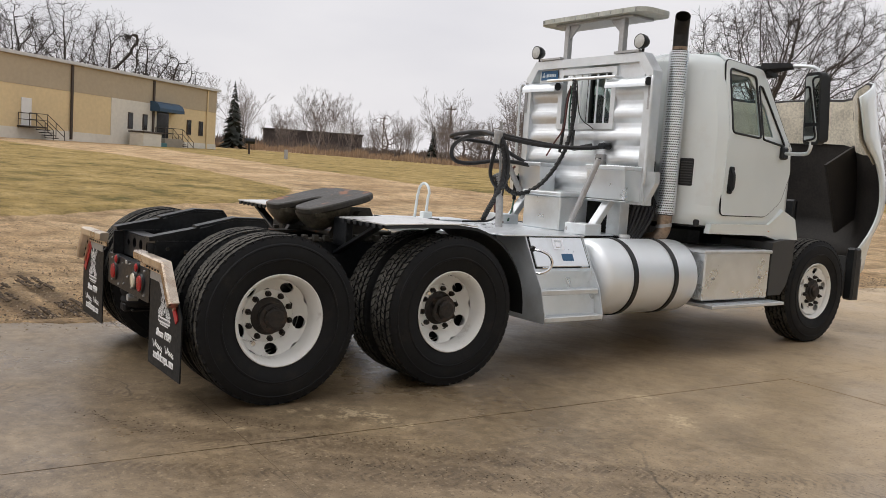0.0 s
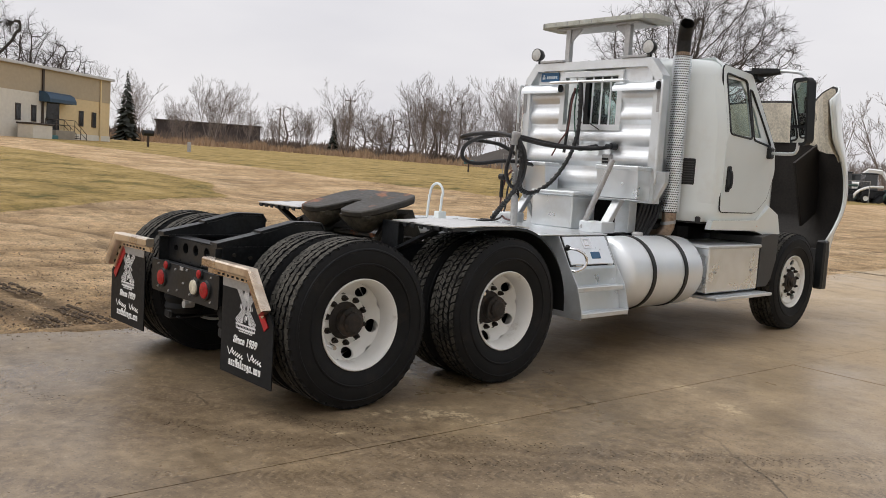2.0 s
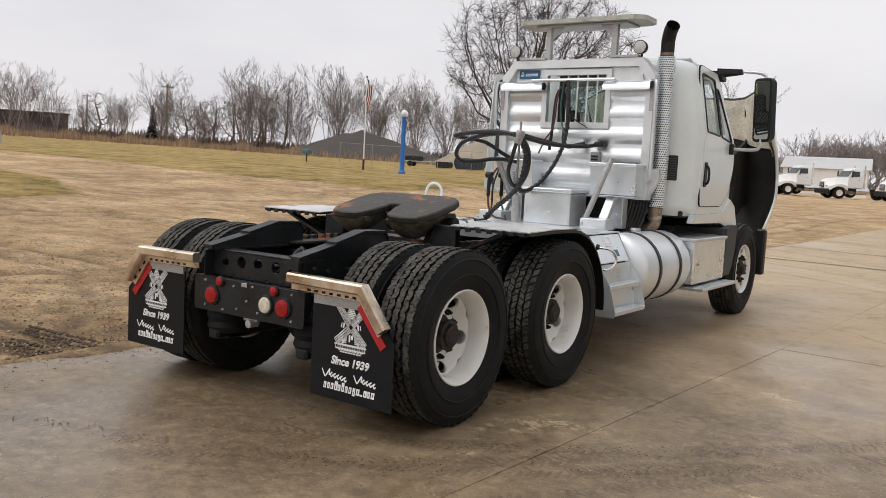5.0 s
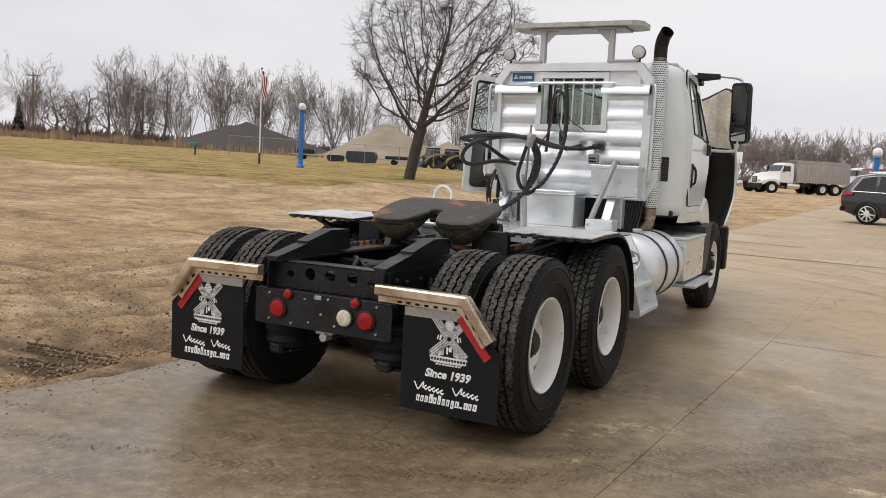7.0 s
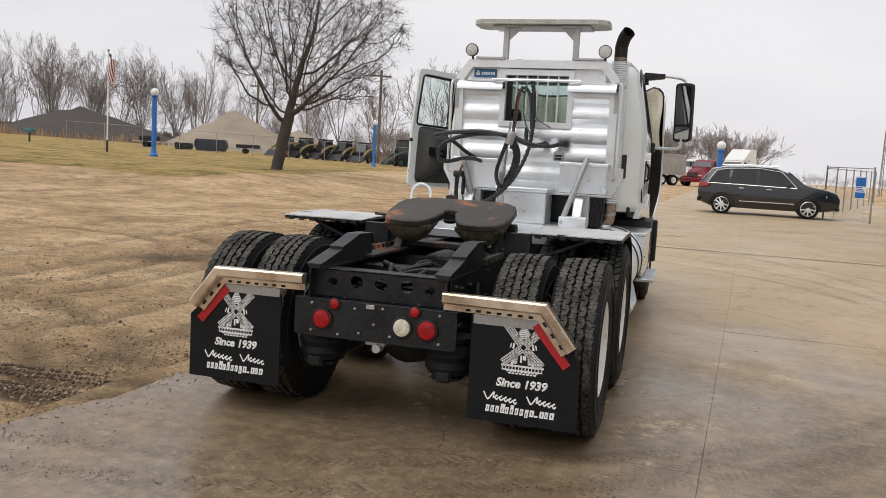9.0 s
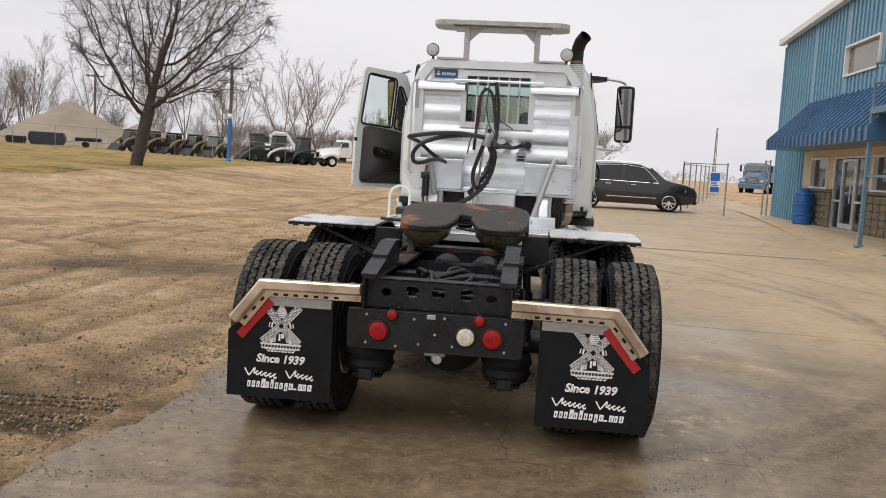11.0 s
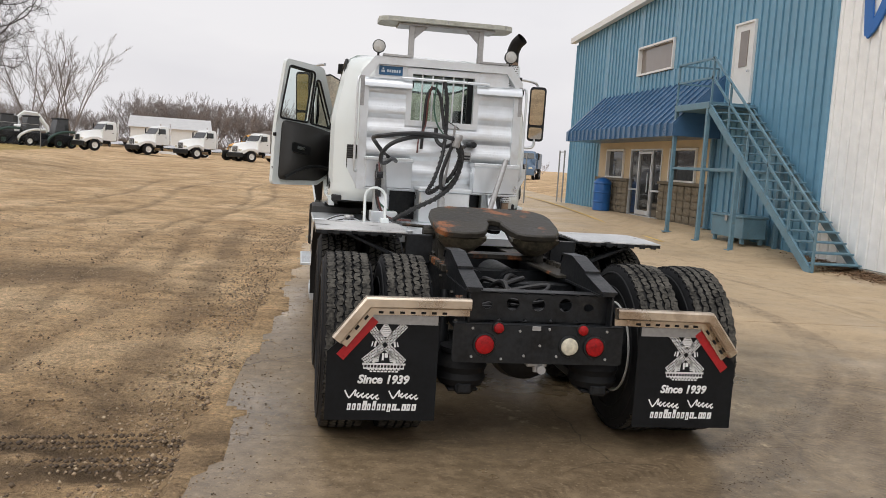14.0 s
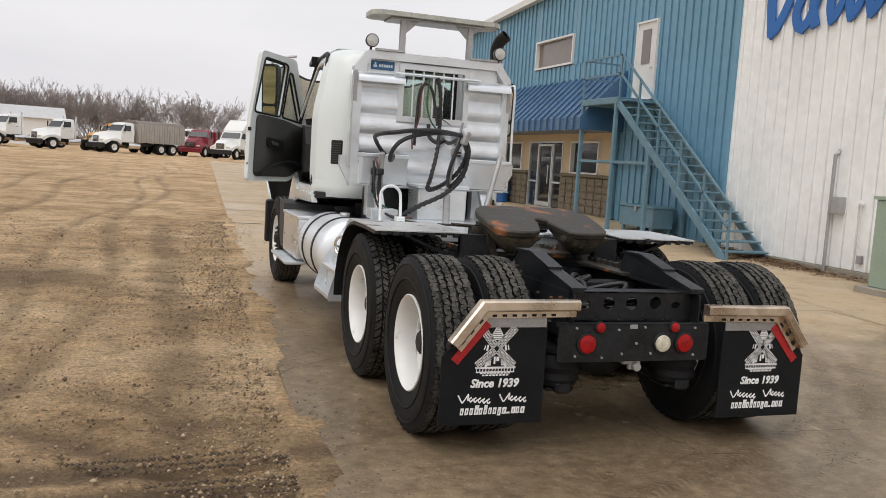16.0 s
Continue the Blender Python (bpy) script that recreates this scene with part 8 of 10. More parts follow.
def crown_tree(seed, height, radius, low, n=1500, step=0.25, kill=0.5, twig=0.008, trunk=0.36, lean=(0.0, 0.0), shape=1.0, twigs=3, tlen=0.6, bare=0.2, off=(0.0, 0.0), power=0.5):
    """A bare tree that grows towards points scattered through its crown, thickened from the tips down.
    Gives vertices, faces, and for each face whether it belongs to the trunk and main limbs."""
    rnd = np.random.default_rng(seed)
    cz = (low + height) / 2
    att = []
    while len(att) < n:
        q = rnd.uniform(-1, 1, 3)
        r = math.sqrt(q[0] ** 2 + q[1] ** 2 + q[2] ** 2)
        if r > 1 or r < 0.25 * rnd.random():
            continue
        if r > 0.78 + 0.22 * noise.noise(Vector((q[0] * 3 + seed, q[1] * 3, q[2] * 3))) + 0.1:
            continue
        wide = 1.0 if q[2] < 0 else 1.0 - 0.25 * shape * q[2] ** 2
        att.append((off[0] + q[0] * radius * wide, off[1] + q[1] * radius * wide, cz + q[2] * (height - low) / 2))
    att = np.array(att)
    pos, par = [np.array((0.0, 0.0, -0.2))], [-1]
    while pos[-1][2] < low + bare * (height - low):
        f = max(0.0, pos[-1][2]) / height
        pos.append(pos[-1] + step * np.array((lean[0] + rnd.uniform(-0.06, 0.06), lean[1] + rnd.uniform(-0.06, 0.06), 1.0)))
        par.append(len(pos) - 2)
    trunk_n = len(pos)
    P = np.array(pos)
    d2 = ((att[:, None, :] - P[None]) ** 2).sum(2)
    near, dist = d2.argmin(1), d2.min(1)
    alive = np.ones(len(att), bool)
    for it in range(160):
        if not alive.any() or len(pos) > 12000:
            break
        ids = np.nonzero(alive)[0]
        own = near[ids]
        vec = att[ids] - P[own]
        vec /= np.linalg.norm(vec, axis=1)[:, None] + 1e-9
        acc = np.zeros((len(P), 3))
        np.add.at(acc, own, vec)
        src = np.unique(own)
        dr = acc[src]
        dr /= np.linalg.norm(dr, axis=1)[:, None] + 1e-9
        dr += rnd.normal(0, 0.11, dr.shape)
        fresh = P[src] + dr * step
        base = len(P)
        par += [int(s) for s in src]
        P = np.concatenate([P, fresh])
        pos = P
        d2 = ((att[ids][:, None, :] - fresh[None]) ** 2).sum(2)
        k, dm = d2.argmin(1), d2.min(1)
        closer = dm < dist[ids]
        near[ids[closer]] = base + k[closer]
        dist[ids[closer]] = dm[closer]
        alive &= dist > kill ** 2
    N = len(P)
    weight = np.zeros(N)
    kids = np.zeros(N, int)
    for i in range(N - 1, 0, -1):
        if kids[i] == 0:
            weight[i] = 1.0
        weight[par[i]] += weight[i]
        kids[par[i]] += 1
    rad = np.maximum(twig, trunk * (weight / weight[0]) ** power)
    rad[0] *= 1.3
    vs, fs, main = [], [], []
    ang = {3: None, 4: None, 7: None}
    for s in ang:
        t = np.arange(s) * 2 * math.pi / s
        ang[s] = (np.cos(t)[:, None], np.sin(t)[:, None])

    def tube(p0, p1, r0, r1, big):
        s = 7 if r0 > 0.12 else (4 if r0 > 0.04 else 3)
        d = p1 - p0
        d = d / (np.linalg.norm(d) + 1e-9)
        a = np.cross(d, (0, 0, 1) if abs(d[2]) < 0.95 else (1, 0, 0))
        a /= np.linalg.norm(a)
        b_ = np.cross(d, a)
        c, sn_ = ang[s]
        ring = c * a + sn_ * b_
        vs.append(p0 - d * r0 * 0.3 + ring * r0)
        vs.append(p1 + d * r1 * 0.3 + ring * r1)
        for k in range(s):
            j = (k + 1) % s
            fs.append((tube.count + k, tube.count + j, tube.count + s + j, tube.count + s + k))
            main.append(big)
        tube.count += 2 * s

    tube.count = 0
    for i in range(1, N):
        tube(P[par[i]], P[i], min(rad[par[i]], rad[i] * 1.35), rad[i], rad[i] > trunk * 0.34)
        if weight[i] < 7 and i > trunk_n:
            d = P[i] - P[par[i]]
            d = d / np.linalg.norm(d)
            for k in range(twigs):
                q = d * 0.7 + rnd.normal(0, 0.55, 3) + np.array((0, 0, 0.12))
                q = P[i] + q / np.linalg.norm(q) * tlen * rnd.uniform(0.5, 1.3)
                tube(P[i], q, twig * 0.8, twig * 0.4, False)
    return np.concatenate(vs), fs, main


def fan_tree(seed, height, spread=0.35, leaders=3, twig=0.016, trunk=0.15, full=1.0):
    """A slim bare tree whose straight limbs sweep up from a low fork and split into fine twigs."""
    rnd = np.random.default_rng(seed)
    V, F = [], []

    def seg(p, q, r0, r1):
        d = q - p
        d = d / np.linalg.norm(d)
        a = np.cross(d, (0.0, 0.0, 1.0) if abs(d[2]) < 0.9 else (1.0, 0.0, 0.0))
        a /= np.linalg.norm(a)
        b = np.cross(d, a)
        n0 = len(V)
        for c, r in ((p, r0), (q, r1)):
            for t in (0.0, 2.094, 4.189):
                V.append(c + r * (math.cos(t) * a + math.sin(t) * b))
        F.extend(((n0, n0 + 1, n0 + 4, n0 + 3), (n0 + 1, n0 + 2, n0 + 5, n0 + 4), (n0 + 2, n0, n0 + 3, n0 + 5)))

    def limb(p, d, length, r, level):
        steps = (5, 4, 3, 2)[level]
        for k in range(steps):
            d = d + np.array((rnd.normal(0, 0.07), rnd.normal(0, 0.07), 0.05 + 0.03 * level))
            d /= np.linalg.norm(d)
            q = p + d * length / steps
            r1 = max(twig * 0.5, r * (1 - 0.75 / steps))
            seg(p, q, r, r1)
            p, r = q, r1
            if level < 3 and (k > 0 or level > 0):
                for c in range(int(rnd.integers(1, 3 + (level > 0)) * full + 0.5)):
                    side = rnd.normal(0, 1, 3)
                    side -= d * side.dot(d)
                    side /= np.linalg.norm(side)
                    ang = rnd.uniform(0.38, 0.85)
                    limb(p, d * math.cos(ang) + side * math.sin(ang), length * rnd.uniform(0.34, 0.52) * (1.0 - 0.10 * k), max(twig, r * 0.55), level + 1)

    base = np.array((0.0, 0.0, -0.2))
    fork = np.array((rnd.normal(0, 0.15), rnd.normal(0, 0.15), height * rnd.uniform(0.10, 0.2)))
    seg(base, fork, trunk, trunk * 0.8)
    for k in range(leaders):
        a = 2 * math.pi * (k + rnd.uniform(-0.3, 0.3)) / leaders
        d = np.array((math.cos(a) * spread, math.sin(a) * spread, 1.0))
        limb(fork, d / np.linalg.norm(d), height * rnd.uniform(0.68, 0.95), trunk * 0.62, 0)
    return np.array(V), F, [False] * len(F)


def tree_thing(seed, x, y, label, material, category="tree", **kw):
    v, fs, main = crown_tree(seed, **kw)
    t = thing("bare_tree", label, category, Matrix.Translation((x, y, ground_z(x, y))))
    for nm, want in (("trunk", True), ("crown", False)):
        sel = [f for f, m_ in zip(fs, main) if m_ == want]
        me_ = bpy.data.meshes.new(nm)
        me_.from_pydata(v.tolist(), [], sel)
        bm = bmesh.new()
        bm.from_mesh(me_)
        bmesh.ops.delete(bm, geom=[q for q in bm.verts if not q.link_faces], context="VERTS")
        bm.to_mesh(me_)
        bm.free()
        me_.materials.append(material)
        me_.polygons.foreach_set("use_smooth", [True] * len(me_.polygons))
        new(nm, me_).parent = t
    return t


tree_thing(27, -17.3, 30.1, "large bare spreading tree with dark trunk on turf", BARK, height=10.4, radius=5.1, low=1.9, n=3300, step=0.20, kill=0.34, twig=0.0075, trunk=0.275, lean=(0.20, 0.06), twigs=4, tlen=0.5, bare=0.03, off=(1.25, 0.55), power=0.53)
for k, (az, h) in enumerate(((-83.5, 18), (-81, 17), (-78.5, 18), (-76, 17), (-73.8, 15), (-72.2, 12.5))):
    x, y = 5.9 + 118 * math.sin(radians(az)), -2.9 + 118 * math.cos(radians(az))
    tree_thing(31 + k, x, y, "tall bare tree behind the tan building", BARK, height=h, radius=h * 0.36, low=h * 0.14, n=650, step=0.5, kill=0.85, twig=0.019, trunk=0.32, twigs=3, tlen=1.2)


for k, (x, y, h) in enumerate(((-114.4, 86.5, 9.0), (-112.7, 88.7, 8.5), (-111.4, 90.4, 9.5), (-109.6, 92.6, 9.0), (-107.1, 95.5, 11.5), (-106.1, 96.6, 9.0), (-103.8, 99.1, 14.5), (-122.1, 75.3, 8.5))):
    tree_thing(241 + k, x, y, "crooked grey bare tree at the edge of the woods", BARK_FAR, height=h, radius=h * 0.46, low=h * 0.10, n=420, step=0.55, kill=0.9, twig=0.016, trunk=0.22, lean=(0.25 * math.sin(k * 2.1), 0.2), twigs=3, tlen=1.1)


# woods: a few grown trees set again and again, one sheet of far woodland
def wood(name, label, places, kinds, material, seed):
    kinds = [(v, np.array([f if len(f) == 4 else f for f in fs])) for v, fs, main in kinds]
    rnd = random.Random(seed)
    V, F, base = [], [], 0
    for x, y, h in places:
        v, f = kinds[rnd.randrange(len(kinds))]
        a = rnd.uniform(0, 2 * math.pi)
        s = h / v[:, 2].max()
        wd = s * rnd.uniform(0.8, 1.25)
        c, s_ = math.cos(a), math.sin(a)
        q = np.empty_like(v)
        q[:, 0] = (v[:, 0] * c - v[:, 1] * s_) * wd + x
        q[:, 1] = (v[:, 0] * s_ + v[:, 1] * c) * wd + y
        q[:, 2] = v[:, 2] * s + ground_z(x, y) - 0.2
        V.append(q)
        F.append(f + base)
        base += len(v)
    V, F = np.concatenate(V), np.concatenate(F)
    me_ = bpy.data.meshes.new(name)
    me_.vertices.add(len(V))
    me_.vertices.foreach_set("co", V.ravel())
    me_.loops.add(F.size)
    me_.loops.foreach_set("vertex_index", F.ravel())
    me_.polygons.add(len(F))
    me_.polygons.foreach_set("loop_start", np.arange(len(F)) * 4)
    me_.update(calc_edges=True)
    me_.validate()
    me_.materials.append(material)
    return tagged(new(name, me_), label, "woodland", kind="stuff")


def polar(az, d, cx=3.0, cy=-5.0):
    return cx + d * math.sin(radians(az)), cy + d * math.cos(radians(az))


rnd = random.Random(5)
places = []
for k in range(300):
    az = -72 + 50 * k / 299 + rnd.uniform(-0.3, 0.3)
    az += 0.9 * math.sin(az * 2.3) + 0.5 * math.sin(az * 5.1 + 1)
    d = rnd.uniform(140, 172)
    h = rnd.uniform(6.0, 11.5) * (1.0 + 0.25 * math.sin(az * 0.9))
    if -49 < az < -33 and rnd.random() < 0.5:
        h = rnd.uniform(12, 16.5)
    elif rnd.random() < 0.35:
        h = rnd.uniform(3.5, 6)
    places.append((*polar(az, d), h))
TALL = [fan_tree(60 + k, 14.0, sp, ld, 0.020, 0.16, 0.8) for k, (sp, ld) in enumerate(((0.16, 3), (0.26, 3), (0.12, 2), (0.38, 4), (0.22, 2), (0.5, 3)))]
ROUND = [fan_tree(70 + k, 11.0, sp, ld, 0.028, 0.17, 0.8) for k, (sp, ld) in enumerate(((0.75, 5), (0.60, 4), (0.9, 5)))]
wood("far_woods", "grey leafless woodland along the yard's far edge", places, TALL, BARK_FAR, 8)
places = []
for k in range(120):
    az = -21 + 24.6 * k / 119 + rnd.uniform(-0.2, 0.2)
    d = rnd.uniform(172, 200)
    h = rnd.uniform(9.5, 12.5)
    if az < -11.5:
        h = rnd.uniform(6.0, 8.5)
    if -0.7 < az < 0.4 or az > 3.4:
        continue
    places.append((*polar(az, d, 0, -5.6), h))
for k in range(30):
    places.append((*polar(rnd.uniform(3.6, 16), rnd.uniform(190, 230), 0, -5.6), rnd.uniform(2.5, 4.0)))
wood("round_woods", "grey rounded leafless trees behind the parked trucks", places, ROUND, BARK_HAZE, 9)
for k, (az, d, h) in enumerate(((-17.0, 110, 9.5), (-15.8, 112, 11), (-15.0, 106, 10.5), (-20.2, 118, 9.0), (-21.0, 120, 9.5), (-25.5, 130, 12), (-28.8, 134, 12), (-23.5, 128, 13))):
    x, y = polar(az, d, 0.3, -5.8)
    v, fs, main = fan_tree(151 + k, h, 0.42, 4, 0.018, 0.16, 0.8)
    t = thing("bare_tree", "slim bare tree behind the equipment row", "tree", Matrix.Translation((x, y, ground_z(x, y))))
    for nm, sel in (("trunk", fs[:3]), ("crown", fs[3:])):
        me_ = bpy.data.meshes.new(nm)
        used = sorted({q for f in sel for q in f})
        at_ = {q: n_ for n_, q in enumerate(used)}
        me_.from_pydata([tuple(v[q]) for q in used], [], [[at_[q] for q in f] for f in sel])
        me_.materials.append(BARK_FAR)
        new(nm, me_).parent = t
# evergreens
for x, y, h in ((-105, 41, 9.0), (-108, 37.5, 7), (-117.5, 82.7, 6.3)):
    bm = bmesh.new()
    bm_cyl(bm, (0, 0, -0.2), (0, 0, h), 0.16, 0.02, 6)
    r_ = random.Random(int(h * 10))
    for k in range(26):
        f = k / 25
        rad = (1 - f) * h * 0.24 + 0.15
        for j in range(9):
            a = r_.uniform(0, 6.28)
            z = h * (0.08 + 0.9 * f) + r_.uniform(-0.1, 0.1)
            p0, p1 = Vector((0, 0, z + 0.15)), Vector((rad * math.cos(a), rad * math.sin(a), z - rad * 0.35))
            sd_ = Vector((-math.sin(a), math.cos(a), 0)) * rad * 0.24
            q = [bm.verts.new(p) for p in (p0, p0 * 0.4 + p1 * 0.6 + sd_, p1, p0 * 0.4 + p1 * 0.6 - sd_, p0 * 0.5 + p1 * 0.5 - Vector((0, 0, rad * 0.18)))]
            bm.faces.new(q[:4])
            bm.faces.new((q[0], q[1], q[4]))
            bm.faces.new((q[0], q[4], q[3]))
    t = part("spruce_tree", bm, SPRUCE, None, smooth=0)
    t.matrix_world = Matrix.Translation((x, y, ground_z(x, y)))
    tagged(t, "dark green spruce at the edge of the woods", "tree")

# russet brush along the woods
rnd = random.Random(77)
bm = bmesh.new()
vs, fs = [], []
for k in range(16000):
    az = rnd.uniform(-75, -20)
    d = rnd.uniform(118, 165)
    x, y = polar(az, d)
    z = ground_z(x, y)
    h, w = rnd.uniform(0.25, 1.0) * (0.7 + 0.9 * (0.5 + 0.5 * math.sin(az * 2.7) * math.sin(az * 0.9 + 1))), rnd.uniform(0.05, 0.22)
    a = rnd.uniform(0, 3.14)
    dx, dy = w * math.cos(a), w * math.sin(a)
    b0 = len(vs)
    vs += [(x - dx, y - dy, z - 0.1), (x + dx, y + dy, z - 0.1), (x + dx * 0.4 + rnd.uniform(-0.2, 0.2), y + dy * 0.4, z + h)]
    fs.append((b0, b0 + 1, b0 + 2))
me_ = bpy.data.meshes.new("brush")
me_.from_pydata(vs, [], fs)
me_.materials.append(BRUSH)
tagged(new("dry_brush", me_), "russet dry brush and tall grass below the woods", "brush", kind="stuff")
bm.free()


# dark thicket of thin stems below the trees
THICKET = mat("grey_brown_thicket", (0.13, 0.102, 0.086), 0.95, c2=(0.25, 0.195, 0.16), scale=0.15)
rnd = random.Random(78)
vs, fs = [], []
for k in range(16000):
    az = rnd.uniform(-75, 3.4)
    d = rnd.uniform(146, 176) if az < -20 else rnd.uniform(166, 200)
    x, y = polar(az, d)
    z = ground_z(x, y)
    clump = 0.5 + 0.5 * noise.noise(Vector((az * 0.8, d * 0.03, 2.0)))
    h, w = rnd.uniform(0.3, 1.3) * (1 + 1.4 * clump), rnd.uniform(0.03, 0.11)
    a = rnd.uniform(0, 3.14)
    dx, dy = w * math.cos(a), w * math.sin(a)
    lx = rnd.uniform(-0.8, 0.8)
    b0 = len(vs)
    vs += [(x - dx, y - dy, z - 0.1), (x + dx, y + dy, z - 0.1), (x + lx + dx, y + dy, z + h), (x + lx * 0.4 - dx, y - dy, z + h * 0.6)]
    fs.append((b0, b0 + 1, b0 + 2, b0 + 3))
me_ = bpy.data.meshes.new("thicket")
me_.from_pydata(vs, [], fs)
me_.materials.append(THICKET)
tagged(new("thicket", me_), "dark leafless thicket under the woods", "brush", kind="stuff")


# ---------------------------------------------------------------- tan building to the west
TAN_WALL = mat("tan_block_wall", (0.68, 0.54, 0.315), 0.85, var=0.06, scale=0.3, fine=3)
TAUPE = mat("taupe_upper_wall", (0.43, 0.36, 0.255), 0.85, var=0.06, scale=0.3, fine=3)
GREY_WALL = mat("pale_grey_wall", (0.68, 0.65, 0.57), 0.85, var=0.06, scale=0.3, fine=3)
BROWN_PIPE = mat("brown_downpipe", (0.05, 0.035, 0.025), 0.6)
NAVY = mat("navy_awning", (0.03, 0.07, 0.12), 0.6, var=0.15)
TEAL = mat("teal_paint", (0.05, 0.16, 0.17), 0.6, var=0.15)

R_C, L_C = Vector((-83.1, 30.3)), Vector((-67.4, 7.4))
bd = (L_C - R_C).normalized()
bang = math.atan2(bd.y, bd.x)
tan_b = thing("tan_building", "long tan and taupe warehouse with a blue awning", "building",
              Matrix.Translation((R_C.x, R_C.y, 2.05)) @ Matrix.Rotation(bang, 4, "Z"))
# local x runs along the wall to the south-east, local y goes away from the yard
sgn = 1 if Vector((-bd.y, bd.x)).dot(Vector((-1, 0.3))) > 0 else -1


def tb_box(x0, x1, y0, y1, z0, z1, name, material, bev=0.0, label="", parent=None):
    bm = bmesh.new()
    ya, yb = sorted((sgn * y0, sgn * y1))
    bm_box(bm, (x0, ya, z0), (x1, yb, z1), bev)
    return part(name, bm, material, parent or tan_b, label, smooth=0)


tb_box(0, 60, 0.05, 30, -1.2, 6.3, "core", TAN_WALL)
tb_box(-0.02, 60, 0, 0.05, 0.75, 4.1, "lower_wall", TAN_WALL, label="tan wall")
tb_box(-0.03, 60, -0.03, 0.05, 4.1, 6.35, "upper_wall", TAUPE, label="taupe upper wall")
tb_box(8.3, 15.8, -0.04, 0.0, 0.75, 4.1, "grey_panel", GREY_WALL, label="pale grey wall panel")
tb_box(-0.05, 60, -0.08, 0.05, -1.0, 0.75, "plinth", GREY_WALL, label="concrete plinth")
tb_box(-0.3, 60, -0.35, 30, 6.35, 6.6, "roof", ROOF_MET, label="pale roof edge")
for x in (10.2, 20.6):
    tb_box(x - 0.12, x + 0.12, -0.2, -0.06, 0.1, 6.3, "downpipe", BROWN_PIPE, 0.02, "dark brown downpipe")
tb_box(1.55, 1.75, -0.16, -0.06, 0.1, 6.3, "downpipe", TAN_WALL, 0.02)
for x in (2.6, 4.6, 11.3, 13.3):
    wv = tb_box(x - 0.34, x + 0.34, -0.10, 0.0, 1.5, 3.0, "window", BROWN_PIPE, 0.02, "dark slim window")
    bm = bmesh.new()
    bm_box(bm, (x - 0.26, min(sgn * -0.12, sgn * -0.09), 1.58), (x + 0.26, max(sgn * -0.12, sgn * -0.09), 2.92))
    part("pane", bm, TINTED, wv, smooth=0)
bm = bmesh.new()
aw = [(0.0, 4.35), (-0.5, 4.32), (-0.95, 4.1), (-1.2, 3.7), (-1.2, 3.4), (0.0, 3.4)]
bm_loft(bm, [[(x, sgn * y, z) for y, z in aw] for x in (6.9, 10.6)])
part("awning", bm, NAVY, tan_b, "navy rounded awning", smooth=20)
dd = tb_box(7.9, 9.6, -0.12, 0.0, 0.9, 3.4, "double_door", TINTED, 0.01, "dark glazed doors")
tb_box(7.3, 10.0, -1.4, -0.05, -0.3, 0.9, "stoop", FOUND, 0.02, "concrete stoop")


def tb_steps(x0, x1):
    n = 6
    for k in range(n):
        z = 0.9 - (k + 1) * 0.2
        tb_box(x0 - 0.3 * (k + 1), x0 - 0.3 * k, -1.35, -0.15, z - 0.06, z, "tread", BROWN_PIPE)
    for yy in (-1.35, -0.2):
        bm = bmesh.new()
        for h in (0.5, 1.0):
            bm_tube(bm, [(x1, sgn * yy, 0.9 + h), (x0, sgn * yy, 0.9 + h), (x0 - 1.8, sgn * yy, -0.3 + h)], 0.03, 6)
        for xx, zz in ((x1, 0.9), (x0, 0.9), (x0 - 0.9, 0.3), (x0 - 1.8, -0.3)):
            bm_cyl(bm, (xx, sgn * yy, zz - 0.2), (xx, sgn * yy, zz + 1.0), 0.03, 0.03, 6)
        part("railing", bm, BROWN_PIPE, tan_b, "dark steel railing")


tb_steps(7.3, 9.9)
tb_steps(24.4, 26.2)
tb_box(24.4, 26.2, -1.4, -0.05, 0.78, 0.9, "stoop", BROWN_PIPE, 0.02)
tb_box(24.8, 25.8, -0.1, 0.0, 0.9, 3.1, "side_door", TRIM_WHITE, 0.02, "white side door")
rd = tb_box(28.6, 32.2, -0.1, 0.0, 0.3, 3.6, "roller_door", TRIM_WHITE, 0.02, "white roller door")
for k in range(6):
    tb_box(28.7, 32.1, -0.13, -0.1, 0.5 + 0.5 * k, 0.53 + 0.5 * k, "slat_line", GREY_WALL, parent=rd)
tb_box(11.5, 14.0, -2.2, -0.6, -0.6, 1.2, "crate", GREY_WALL, 0.03, "pale grey storage crate")
tb_box(11.4, 14.1, -2.3, -0.5, 1.2, 1.35, "crate_lid", BROWN_PIPE, 0.03)
tb_box(9.9, 11.2, -1.6, -0.6, -0.8, 0.4, "planter", TEAL, 0.03, "teal planter box")

# dark long shed in the woods
DARK_SHED = mat("dark_brown_cladding", (0.085, 0.072, 0.068), 0.9, var=0.1, scale=0.2)
p0, p1 = Vector((-150.0, 64.8)), Vector((-141.4, 82.0))
dv = (p1 - p0).normalized()
shed = thing("dark_shed", "long low dark shed among the trees", "building", Matrix.Translation((p0.x, p0.y, 3.9)) @ Matrix.Rotation(math.atan2(dv.y, dv.x), 4, "Z"))
bm = bmesh.new()
bm_box(bm, (0, 0, -1), (19.3, 12, 3.6), 0.02)
part("wall", bm, DARK_SHED, shed, smooth=0)
bm = bmesh.new()
bm_loft(bm, [[(x, -0.3, 3.6), (x, 12.3, 3.6), (x, 12.3, 3.8), (x, 6, 4.1), (x, -0.3, 3.8)] for x in (-0.3, 19.6)])
part("roof", bm, BROWN_PIPE, shed, smooth=0)

